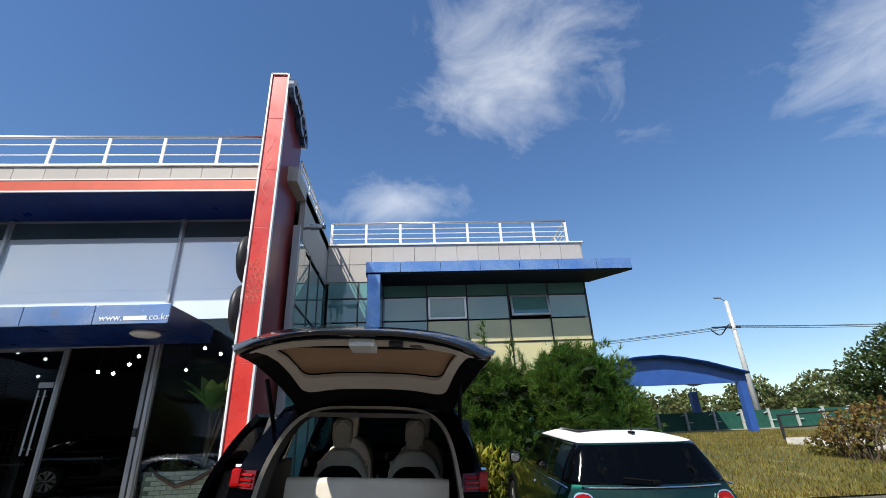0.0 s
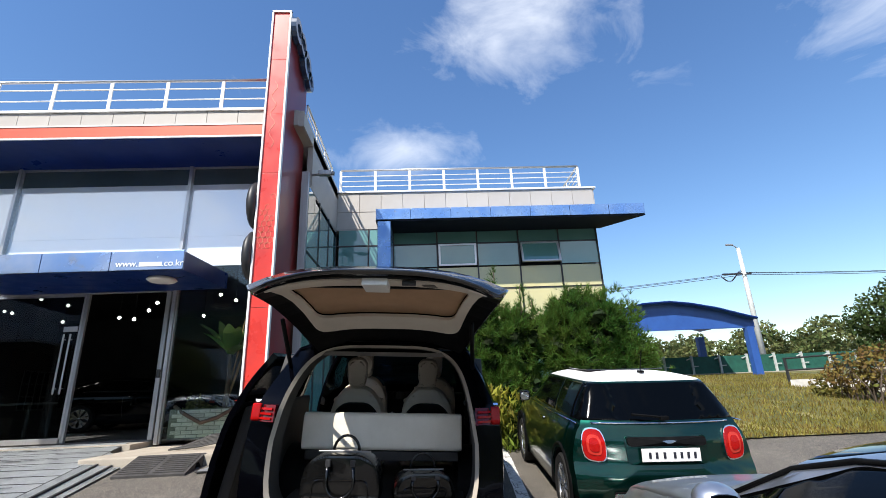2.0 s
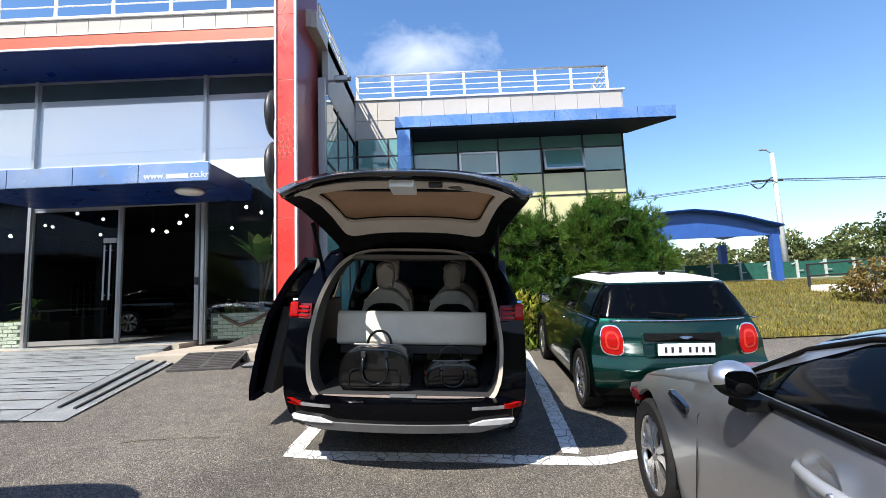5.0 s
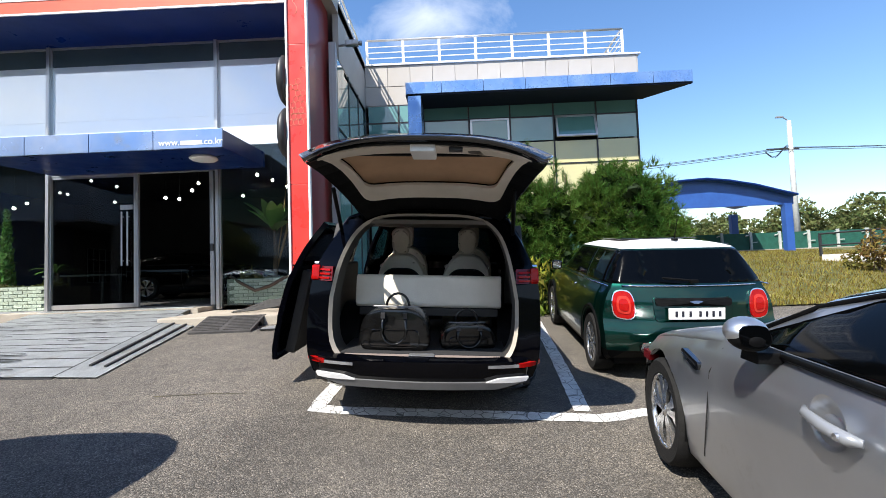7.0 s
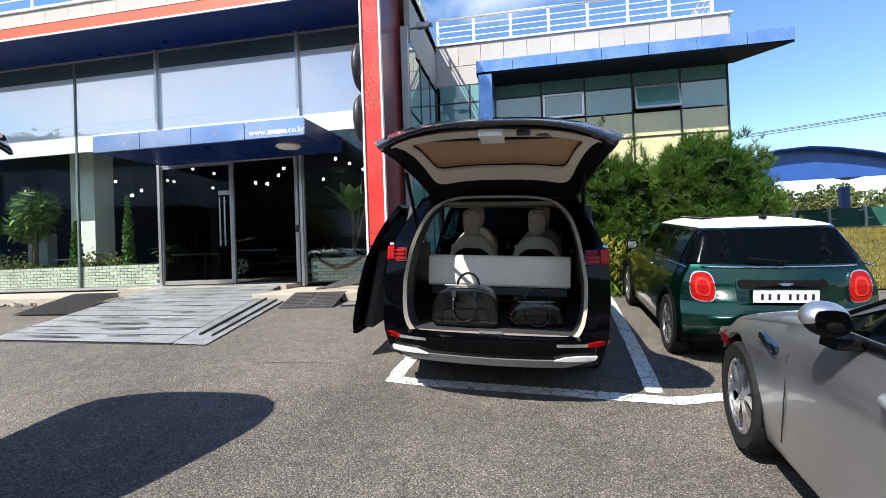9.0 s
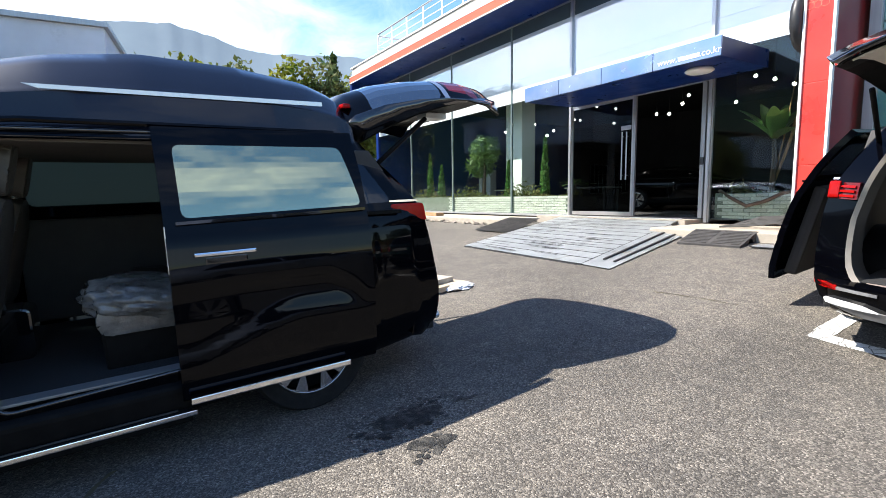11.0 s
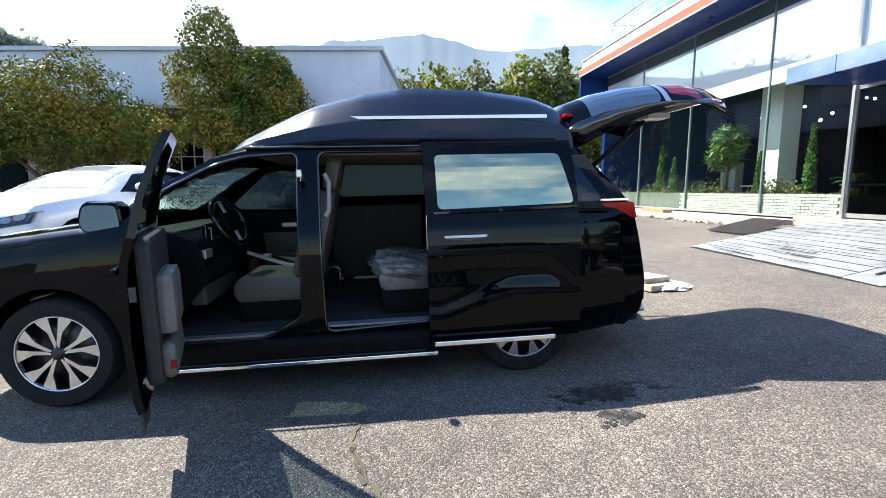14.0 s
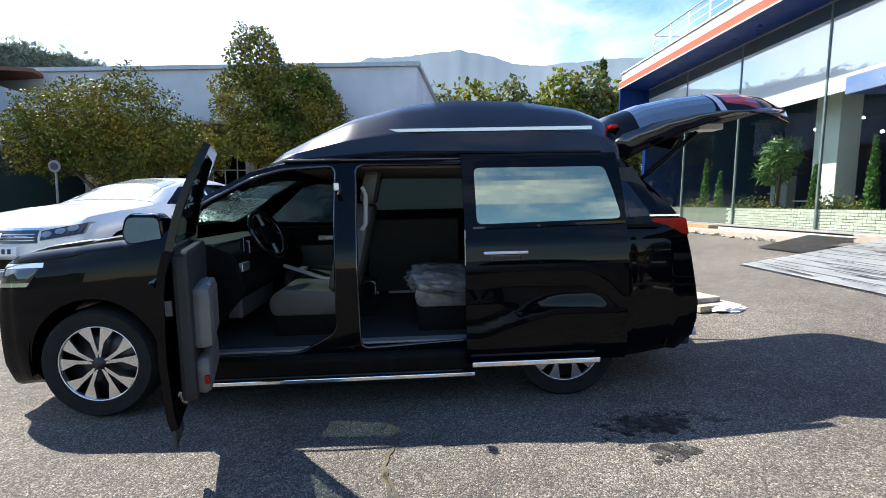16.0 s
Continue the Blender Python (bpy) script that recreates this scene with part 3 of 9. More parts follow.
b = box((-7.9, GLASS_Y - 0.04, 3.6), (-4.47, GLASS_Y + 0.04, 3.72), 0.004)
add_box(b, (-7.9, GLASS_Y - 0.03, 3.72), (-4.47, GLASS_Y + 0.02, 4.12))
add_box(b, (-6.14, GLASS_Y - 0.03, FLOOR), (-6.08, GLASS_Y + 0.03, 3.6), bevel=0.004)
add_box(b, (-4.585, GLASS_Y - 0.06, FLOOR), (-4.5, GLASS_Y + 0.04, 3.6), bevel=0.01)
tagged(obj("door_frame", b, M_ALU), "brushed metal frame round the showroom doors", "door frame", kind="structure")
b = box((-4.56, GLASS_Y - 0.1, 1.95), (-4.5, GLASS_Y - 0.06, 2.1), 0.008)
tagged(obj("door_bell", b, M_DARK), "small dark intercom on the door jamb", "intercom")

# brick planter behind the glass, brick by brick
for nm, xa, xb in (("planter_wall", X0 + 0.3, -8.05), ("planter_wall", -4.3, -2.35)):
    pl = tagged(obj(nm, box((xa, GLASS_Y + 0.06, 0.84), (xb, GLASS_Y + 0.2, 1.37)), M_MORTAR), "low white brick planter wall inside the glass", "planter wall", kind="structure")
    brick_me = None
    nb = 0
    rb = random.Random(7)
    for row in range(7):
        z = 0.885 + row * 0.073
        x = xb - 0.1 - (0.1 if row % 2 else 0.0)
        while x > max(xa + 0.1, -13.6 if nm else xa):
            if brick_me is None:
                bb = bmesh.new()
                add_box(bb, (-0.094, -0.02, -0.031), (0.094, 0.02, 0.031), bevel=0.005)
                brick_me = obj("brick", bb, M_BRICK, pl, m=pose(x, GLASS_Y + 0.055, z)).data
            else:
                share("brick", brick_me, pl, pose(x + rb.uniform(-0.003, 0.003), GLASS_Y + 0.055 + rb.uniform(-0.004, 0.004), z + rb.uniform(-0.002, 0.002), 0, rb.uniform(-0.6, 0.6), 0))
            x -= 0.2
            nb += 1
M_SOIL = material("soil", (0.1, 0.075, 0.05), 0.95, second=(0.2, 0.17, 0.12), scale=8, bump=0.6, bump_scale=30)
b = box((X0 + 0.3, GLASS_Y + 0.2, 0.84), (-8.05, GLASS_Y + 1.2, 1.33))
add_box(b, (-4.3, GLASS_Y + 0.2, 0.84), (-2.35, GLASS_Y + 1.2, 1.33))
tagged(obj("planter_soil", b, M_SOIL), "soil bed behind the brick planter wall", "soil", kind="structure")

# entrance canopy with lettering
can = empty("entrance_canopy", pose(0, 0, 0), "blue metal canopy over the showroom door with a web address", "canopy")
CX0, CX1, CY, CZ0, CZ1 = -7.79, -3.40, 7.75, 3.545, 3.865
part("body", prism([(CY + 0.02, CZ0), (CY + 0.02, CZ1 - 0.01), (GLASS_Y - 0.1, CZ1 + 0.05), (GLASS_Y - 0.1, CZ0 + 0.06)], "x", CX0 + 0.02, CX1 - 0.02), M_BLUE, can, "deep blue underside and sides")
xs = [CX0, -6.75, -5.655, -4.565, CX1]
for a, c in zip(xs, xs[1:]):
    part("panel", box((a + 0.006, CY - 0.02, CZ0), (c - 0.006, CY + 0.02, CZ1), 0.006), M_CANOPY, can, "light blue metal front panel")
for x in (-7.95, -4.5):
    part("tie_rod", add_tube(bmesh.new(), [(x + 0.05, CY + 0.5, CZ1 + 0.02), (x, GLASS_Y - 0.08, 4.15)], 0.012, 8), M_STEEL, can)
b = add_lathe(bmesh.new(), [(0.0, 0.0), (0.2, 0.0), (0.24, 0.03), (0.2, 0.07), (0.0, 0.07)], 24, pose(-4.05, 8.35, CZ0 - 0.05))
part("lamp_cover", b, M_LAMP_SOFT, can, "round white ceiling lamp", smooth=True)


def lettering(text, size, m, mat, parent, depth=0.004, name="lettering"):
    cu = bpy.data.curves.new(name, "FONT")
    cu.body, cu.size, cu.extrude = text, size, depth
    tmp = new("tmp_text", cu)
    deps = bpy.context.evaluated_depsgraph_get()
    me = bpy.data.meshes.new_from_object(tmp.evaluated_get(deps))
    bpy.data.objects.remove(tmp)
    me.materials.clear()
    me.materials.append(mat)
    ob = new(name, me)
    ob.matrix_basis = m
    ob.parent = parent
    return ob


lettering("www.", 0.15, pose(-4.47, CY - 0.024, 3.6, 90), M_LETTER, can)
part("lettering", box((-4.1, CY - 0.026, 3.6), (-3.74, CY - 0.02, 3.67), 0.002), M_LETTER, can, "white bar of lettering")
lettering(".co.kr", 0.15, pose(-3.74, CY - 0.024, 3.6, 90), M_LETTER, can)

# roof railing
def railing(name, pts, label, gap=1.04, h=0.74, bars=3):
    r = empty(name, pose(0, 0, 0), label, "railing")
    total = 0
    for (x0, y0, z0), (x1, y1, z1) in zip(pts, pts[1:]):
        length = math.dist((x0, y0), (x1, y1))
        n = max(1, round(length / gap))
        rot = math.degrees(math.atan2(y1 - y0, x1 - x0))
        for k in range(n + 1):
            t = k / n
            if k == 0 and total:
                continue
            b = box((-0.035, -0.012, 0), (0.035, 0.012, h), 0.004)
            add_box(b, (-0.05, -0.04, 0), (0.05, 0.04, 0.012))
            part("post", b, M_WHITE, r, m=pose(x0 + (x1 - x0) * t, y0 + (y1 - y0) * t, z0 + (z1 - z0) * t, 0, 0, rot))
            total += 1
        part("handrail", add_tube(bmesh.new(), [(x0, y0, z0 + h + 0.02), (x1, y1, z1 + h + 0.02)], 0.03, 10), M_STEEL, r, smooth=True)
        for j in range(bars):
            zz = h * (0.14 + 0.74 * j / max(1, bars - 1) * 0.86)
            part("bar", add_tube(bmesh.new(), [(x0, y0, z0 + zz), (x1, y1, z1 + zz)], 0.014, 8), M_WHITE, r)
    return r


railing("roof_railing", [(-16.95, 8.65, 7.02), (-2.42, 8.65, 7.02)], "white steel railing on the showroom roof edge", 1.115, 0.79)
railing("roof_railing", [(-2.0, 9.4, 6.95), (-2.0, 12.25, 6.85)], "white steel railing along the side of the showroom roof", 1.0)
railing("roof_railing", [(-16.95, 8.65, 7.02), (-16.95, 12.5, 7.02)], "white steel railing on the showroom roof end")
railing("roof_railing", [(-1.75, 12.25, 6.8), (4.95, 12.25, 6.8), (4.95, 16.5, 6.8)], "white steel railing on the wing roof", 0.98, 0.72, 4)

# pylon sign at the corner
py = empty("pylon_sign", pose(0, 0, 0), "tall red pylon with white edges and a dark blue sign", "sign pylon")
PX0, PX1, PY0, PY1, PZ = -2.37, -1.99, 7.88, 9.25, 8.85
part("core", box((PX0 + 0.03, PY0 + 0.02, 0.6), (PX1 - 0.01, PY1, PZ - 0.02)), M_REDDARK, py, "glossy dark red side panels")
zz = [0.7, 1.75, 2.9, 4.1, 5.3, 6.5, 7.7, PZ - 0.03]
for a, c in zip(zz, zz[1:]):
    part("face_panel", box((PX0 + 0.03, PY0, a + 0.003), (PX1 - 0.035, PY0 + 0.03, c - 0.003), 0.003), M_RED, py, "bright red front panel")
for xa, xb in ((PX0, PX0 + 0.035), (PX1 - 0.035, PX1)):
    part("edge_strip", box((xa, PY0 - 0.03, 0.65), (xb, PY0 + 0.05, PZ), 0.004), M_WHITE, py, "white edge strip")
part("top_strip", box((PX0, PY0 - 0.03, PZ - 0.03), (PX1, PY0 + 0.05, PZ + 0.01), 0.004), M_WHITE, py, "white edge strip")
M_GOLD = material("gold_line", (0.75, 0.3, 0.2), 0.5)
hx = random.Random(11)
for row in range(11):
    for colu in range(4):
        cx = PX0 + 0.07 + colu * 0.085 + (0.042 if row % 2 else 0)
        cz = 3.95 + row * 0.1
        if cx > PX1 - 0.07 or hx.random() < row / 14.0:
            continue
        ps = [(cx + 0.048 * math.sin(math.pi / 3 * k), PY0 - 0.002, cz + 0.055 * math.cos(math.pi / 3 * k)) for k in range(7)]
        part("honeycomb_line", add_tube(bmesh.new(), ps, 0.004, 4), M_GOLD, py, "pale hexagon line")
for k in range(3):
    z0 = 7.2 - k * 0.45
    part("wave_line", add_tube(bmesh.new(), [(PX0 + 0.16 + 0.05 * math.sin(i * 0.9 + k), PY0 - 0.002, z0 - i * 0.06) for i in range(9)], 0.004, 4), M_GOLD, py, "pale wavy line")
b = bmesh.new()
for k, (ya, za, s) in enumerate(((8.05, 8.52, 0.26), (8.42, 8.6, 0.24), (8.8, 8.5, 0.3), (9.12, 8.42, 0.22))):
    add_lathe(b, [(0.0, 0.0), (s, 0.0), (s, 0.1), (s * 0.55, 0.1), (s * 0.5, 0.05), (0, 0.05)], 18, pose(PX1 + 0.02, ya, za - 0.1 * k), axis="x")
part("sign_shape", b, M_SIGN, py, "dark blue rounded sign shapes")
for z in (3.82, 4.75):
    b = add_lathe(bmesh.new(), [(0.0, -0.07), (0.3, -0.07), (0.36, 0.0), (0.3, 0.07), (0.0, 0.07)], 20, pose(PX0 - 0.08, 8.1, z) @ Matrix.Diagonal((1, 1, 1.25, 1)), axis="x")
    part("emblem", b, M_DARK, py, "dark oval emblem", smooth=True)

# side of the showroom between pylon and wing
side = empty("window_side", pose(0, 0, 0), "glazed side of the showroom", "window", kind="structure")
part("column", box((X1 - 0.14, 9.02, 0.6), (X1 + 0.0, 9.12, 5.9), 0.006), M_ALU, side, "grey metal corner post")
for k, (a, c) in enumerate(((9.12, 10.1), (10.1, 11.1), (11.1, 12.05))):
    part("pane", box((X1 - 0.04, a + 0.02, 0.8), (X1, c - 0.02, 4.2)), M_WINGGLASS, side)
    part("pane", box((X1 - 0.04, a + 0.02, 4.24), (X1, c - 0.02, 5.62)), M_WINGGLASS_L if k == 2 else M_WINGGLASS, side)
    part("mullion", box((X1 - 0.05, c - 0.02, 0.8), (X1 + 0.015, c + 0.02, 5.65)), M_DARK, side)
part("transom", box((X1 - 0.05, 9.12, 4.2), (X1 + 0.015, 12.05, 4.24)), M_DARK, side)
tagged(obj("wall_side", box((X1 - 0.12, 9.3, 5.65), (X1, 12.1, 6.86), 0.006), M_PANEL), "grey panel fascia on the side of the showroom", "wall", kind="structure")
b = bmesh.new()
add_tube(b, [(X1, 9.3, 5.95), (X1 + 0.3, 9.25, 5.95)], 0.025, 8)
add_box(b, (X1 + 0.16, 9.13, 5.88), (X1 + 0.42, 9.25, 5.99), bevel=0.02)
add_lathe(b, [(0.03, 0), (0.05, 0.06), (0.05, 0.08)], 12, pose(X1 + 0.4, 9.19, 5.93), axis="x")
tagged(obj("security_camera", b, M_ALU), "grey security camera on a wall bracket", "camera", kind="")

# ---- wing ----
WY = 12.1
wing = tagged(obj("wall_wing", box((X1, WY, 5.7), (5.26, WY + 0.25, 6.78)), M_PANEL), "pale stone-panel wall of the wing", "wall", kind="structure")
pm = None
for k in range(12):
    for row, (za, zb) in enumerate(((5.72, 6.2), (6.22, 6.76))):
        xa = X1 + 0.02 + k * 0.585
        if xa + 0.57 > 5.26:
            continue
        b = box((0, 0, 0), (0.575, 0.02, zb - za), 0.004)
        part("panel", b, M_PANEL, wing, m=pose(xa, WY - 0.02, za))
tagged(obj("trim_wing", box((X1, WY - 0.06, 6.77), (5.32, WY + 0.3, 6.81), 0.004), M_WHITE), "pale capping on the wing wall", "trim", kind="structure")
tagged(obj("roof_wing", box((X1, WY + 0.25, 6.5), (5.26, 22, 6.62)), M_PANEL), "flat roof of the wing", "roof", kind="structure")
tagged(obj("wall_wing_back", box((X1, 21.8, 0.5), (5.26, 22, 6.6)), M_PANEL), "rear wall of the wing", "wall", kind="structure")
tagged(obj("wall_wing_end", box((5.16, WY + 0.3, 0.5), (5.26, 21.9, 6.6)), M_PANEL), "end wall of the wing", "wall", kind="structure")
wg = empty("window_wing", pose(0, 0, 0), "teal curtain-wall glazing of the wing", "window", kind="structure")
WM = [-1.75, -0.95, -0.3, 0.86, 1.92, 3.03, 4.12, 5.16]
for k, (a, c) in enumerate(zip(WM, WM[1:])):
    for za, zb in ((0.8, 2.6), (2.6, 4.02), (4.02, 4.62), (4.62, 5.26), (5.26, 5.72)):
        open_win = k in (3, 5) and za == 4.62
        cream = k >= 3 and za in (4.02, 2.6)
        if not open_win:
            part("pane", box((a + 0.02, WY, za + 0.02), (c - 0.02, WY + 0.03, zb - 0.02)), M_CREAM if cream else M_WINGGLASS_L if k < 2 else M_WINGGLASS, wg, "pane with a cream blind behind" if cream else "")
    part("mullion", box((c - 0.017, WY - 0.03, 0.8), (c + 0.017, WY + 0.04, 5.72)), M_DARK, wg)
for z in (2.6, 4.02, 5.26):
    part("transom", box((X1, WY - 0.02, z - 0.015), (5.16, WY + 0.04, z + 0.015)), M_DARK, wg)
tagged(obj("wall_wing_room", box((X1, WY + 1.2, 0.8), (5.1, WY + 1.25, 5.7)), M_INT_DARK), "dark room behind the wing glazing", "wall", kind="structure")
for k, tilt in ((3, 0), (5, -14)):
    a, c = WM[k] + 0.03, WM[k + 1] - 0.03
    wnd = empty("casement_window", pose((a + c) / 2, WY - 0.03, 5.24, tilt), "silver-framed casement window" + (", tilted open" if tilt else ", closed"), "window")
    hw = (c - a) / 2
    b = box((-hw, -0.03, -0.05), (hw, 0.02, 0), 0.004)
    add_box(b, (-hw, -0.03, -0.6), (hw, 0.02, -0.55), bevel=0.004)
    add_box(b, (-hw, -0.03, -0.55), (-hw + 0.05, 0.02, -0.05))
    add_box(b, (hw - 0.05, -0.03, -0.55), (hw, 0.02, -0.05))
    part("frame", b, M_STEEL, wnd)
    part("pane", box((-hw + 0.05, -0.01, -0.55), (hw - 0.05, 0.0, -0.05)), M_WINGGLASS, wnd)
# blue frame canopy of the wing
wc = empty("wing_canopy", pose(0, 0, 0), "blue metal canopy frame round the wing windows", "canopy")
WCY = 11.15
part("leg", box((-0.62, WCY, 0.8), (-0.30, WY - 0.04, 5.62), 0.008), M_BLUEFRAME, wc, "light blue metal leg")
b = prism([(-0.66, WCY), (6.12, WCY), (5.28, WY - 0.03), (-0.66, WY - 0.03)], "z", 5.58, 5.66)
part("soffit", b, material("navy_soffit", (0.004, 0.008, 0.022), 0.6, spec=0.2, second=(0.006, 0.01, 0.025), scale=2), wc, "dark underside")
xs = [-0.66, 0.2, 1.2, 2.2, 3.2, 4.2, 5.2, 6.12]
for a, c in zip(xs, xs[1:]):
    part("panel", box((a + 0.005, WCY - 0.03, 5.62), (c - 0.005, WCY + 0.03, 5.90), 0.005), M_BLUEFRAME, wc, "light blue metal panel")
part("top", prism([(-0.62, WCY + 0.03), (6.1, WCY + 0.03), (5.28, WY - 0.02), (-0.62, WY - 0.02)], "z", 5.66, 5.88), M_BLUEFRAME, wc)

# ---- vehicles ----
M_BLACK = material("black_car_paint", (0.0008, 0.0009, 0.0017), 0.1, spec=0.03, coat=0.3, second=(0.001, 0.0011, 0.002), scale=3)
M_GREEN = material("green_car_paint", (0.0025, 0.042, 0.03), 0.3, metal=0.9, spec=0.2, coat=0.8, second=(0.002, 0.034, 0.025), scale=3)
M_SILVER = material("silver_car_paint", (0.55, 0.57, 0.6), 0.36, metal=0.92, coat=0.5, second=(0.5, 0.52, 0.55), scale=2, dirt=((0.44, 0.45, 0.46), 4.0, 0.62), rough_var=0.05)
M_WHITECAR = material("white_car_paint", (0.68, 0.69, 0.7), 0.3, metal=0.1, coat=0.8, second=(0.62, 0.63, 0.64), scale=2)
M_TRIM = material("black_plastic", (0.003, 0.003, 0.0033), 0.5, spec=0.08, second=(0.006, 0.006, 0.006), scale=12, bump=0.1, bump_scale=200)
M_GLOSS = material("gloss_black", (0.006, 0.006, 0.007), 0.08, coat=1.0)
M_CHROME = material("chrome", (0.8, 0.8, 0.82), 0.1, metal=1.0, second=(0.7, 0.7, 0.72), scale=5)
M_SATIN = material("satin_silver", (0.55, 0.55, 0.56), 0.3, metal=0.9)
M_SKID = material("silver_plastic", (0.75, 0.75, 0.75), 0.35, metal=0.2, second=(0.68, 0.68, 0.68), scale=6)
M_SKIDGREY = material("grey_plastic_plate", (0.2, 0.2, 0.2), 0.45, metal=0.2, second=(0.17, 0.17, 0.17), scale=6)
# grey-beige leather with the cabin's shade put into its colour
M_GREIGE_SHADE = material("shaded_leather", (0.06, 0.051, 0.043), 0.55, second=(0.048, 0.041, 0.034), scale=4, bump=0.25, bump_scale=90)
M_TYRE = material("tyre_rubber", (0.01, 0.0098, 0.0095), 0.8, spec=0.2, second=(0.016, 0.0155, 0.015), scale=20, bump=0.3, bump_scale=120)
M_RIM = material("machined_rim", (0.72, 0.72, 0.72), 0.22, metal=0.95, second=(0.6, 0.6, 0.6), scale=8)
M_RIMDARK = material("dark_rim", (0.02, 0.02, 0.022), 0.3, metal=0.3)
M_REDLENS = material("red_lens", (0.36, 0.006, 0.005), 0.12, coat=0.2, spec=0.1, second=(0.24, 0.004, 0.004), scale=9)
M_REDDEEP = material("deep_red_lens", (0.12, 0.006, 0.008), 0.1, coat=0.3, spec=0.25, second=(0.08, 0.004, 0.005), scale=9)
M_CLEARLENS = material("clear_lens", (0.36, 0.36, 0.37), 0.12, coat=0.6, second=(0.22, 0.22, 0.23), scale=9, metal=0.4)
M_CREAMLEATHER = material("cream_leather", (0.78, 0.72, 0.61), 0.5, second=(0.71, 0.65, 0.54), scale=4, bump=0.25, bump_scale=90)
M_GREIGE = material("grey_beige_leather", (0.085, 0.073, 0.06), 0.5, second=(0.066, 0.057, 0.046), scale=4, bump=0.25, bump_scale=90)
# beige plastic again, its colour dimmed to stand in for shade
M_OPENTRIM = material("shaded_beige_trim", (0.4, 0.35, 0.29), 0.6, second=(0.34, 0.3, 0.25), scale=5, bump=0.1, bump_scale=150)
M_DOORBEIGE = material("door_card_beige", (0.17, 0.152, 0.13), 0.55, second=(0.13, 0.117, 0.1), scale=5, bump=0.2, bump_scale=90)
M_SCREEN = glass("green_windscreen", (0.3, 0.37, 0.35), gloss=0.05)
M_SMOKED = glass("smoked_windscreen", (0.1, 0.12, 0.12), gloss=0.05)
M_BEIGETRIM = material("beige_plastic", (0.66, 0.6, 0.51), 0.6, second=(0.6, 0.54, 0.46), scale=5, bump=0.1, bump_scale=150)
M_HEADLINER = material("headliner", (0.13, 0.11, 0.09), 0.85, second=(0.11, 0.095, 0.08), scale=5)
M_BROWNPANEL = material("brown_lining", (0.46, 0.29, 0.17), 0.7, second=(0.4, 0.25, 0.145), scale=5, bump=0.15, bump_scale=150)
# lining colour darkened to carry the shade inside the vans
M_LINING_SHADE = material("shaded_lining", (0.03, 0.028, 0.026), 0.7, second=(0.022, 0.02, 0.019), scale=5)
M_CARPET = material("black_carpet", (0.016, 0.016, 0.017), 0.95, bump=0.5, bump_scale=200)
M_LEATHERBAG = material("black_leather", (0.004, 0.004, 0.004), 0.16, second=(0.006, 0.006, 0.006), scale=10, bump=0.1, bump_scale=22, spec=0.3, coat=0.5)
M_SHEETPLASTIC = material("clear_plastic_sheet", (0.17, 0.165, 0.155), 0.14, second=(0.06, 0.055, 0.05), scale=6, spec=0.5, bump=0.8, bump_scale=18, coat=0.3)
M_CARGLASS = glass("car_glass", (0.5, 0.56, 0.55), gloss=0.05)
M_PRIVACY = glass("privacy_glass", (0.05, 0.055, 0.055), gloss=0.25)
M_TINTED = glass("tinted_glass", (0.13, 0.16, 0.16), gloss=0.2)
M_SHADE = soft_film("grey_window_shade", (0.11, 0.15, 0.155))
M_MIRRORGLASS = material("mirror", (0.9, 0.9, 0.9), 0.02, metal=1.0)
# mirror coloured blue in place of the sky it would reflect
M_BLUEMIRROR = material("sky_coloured_mirror", (0.13, 0.23, 0.32), 0.03, metal=1.0)
M_DARKGLASS = material("dark_reflecting_glass", (0.01, 0.012, 0.013), 0.03, spec=0.8, coat=1.0)
M_DARKGLASS.node_tree.nodes["Principled BSDF"].inputs["Coat IOR"].default_value = 2.2
M_NUMPLATE = material("number_plate", (0.78, 0.78, 0.76), 0.35, second=(0.74, 0.74, 0.72), scale=8)
M_CHAR = material("plate_bar", (0.02, 0.02, 0.03), 0.4)
M_TINTMIRROR = material("tinted_side_glass", (0.001, 0.0012, 0.0014), 0.06, spec=0.12, coat=0.0)
M_GREYMIRROR = material("reflective_film_glass", (0.44, 0.46, 0.30), 0.03, metal=0.9)

PROFILE_KEYS = ("w", "belt", "zr", "wr", "zt", "zb")


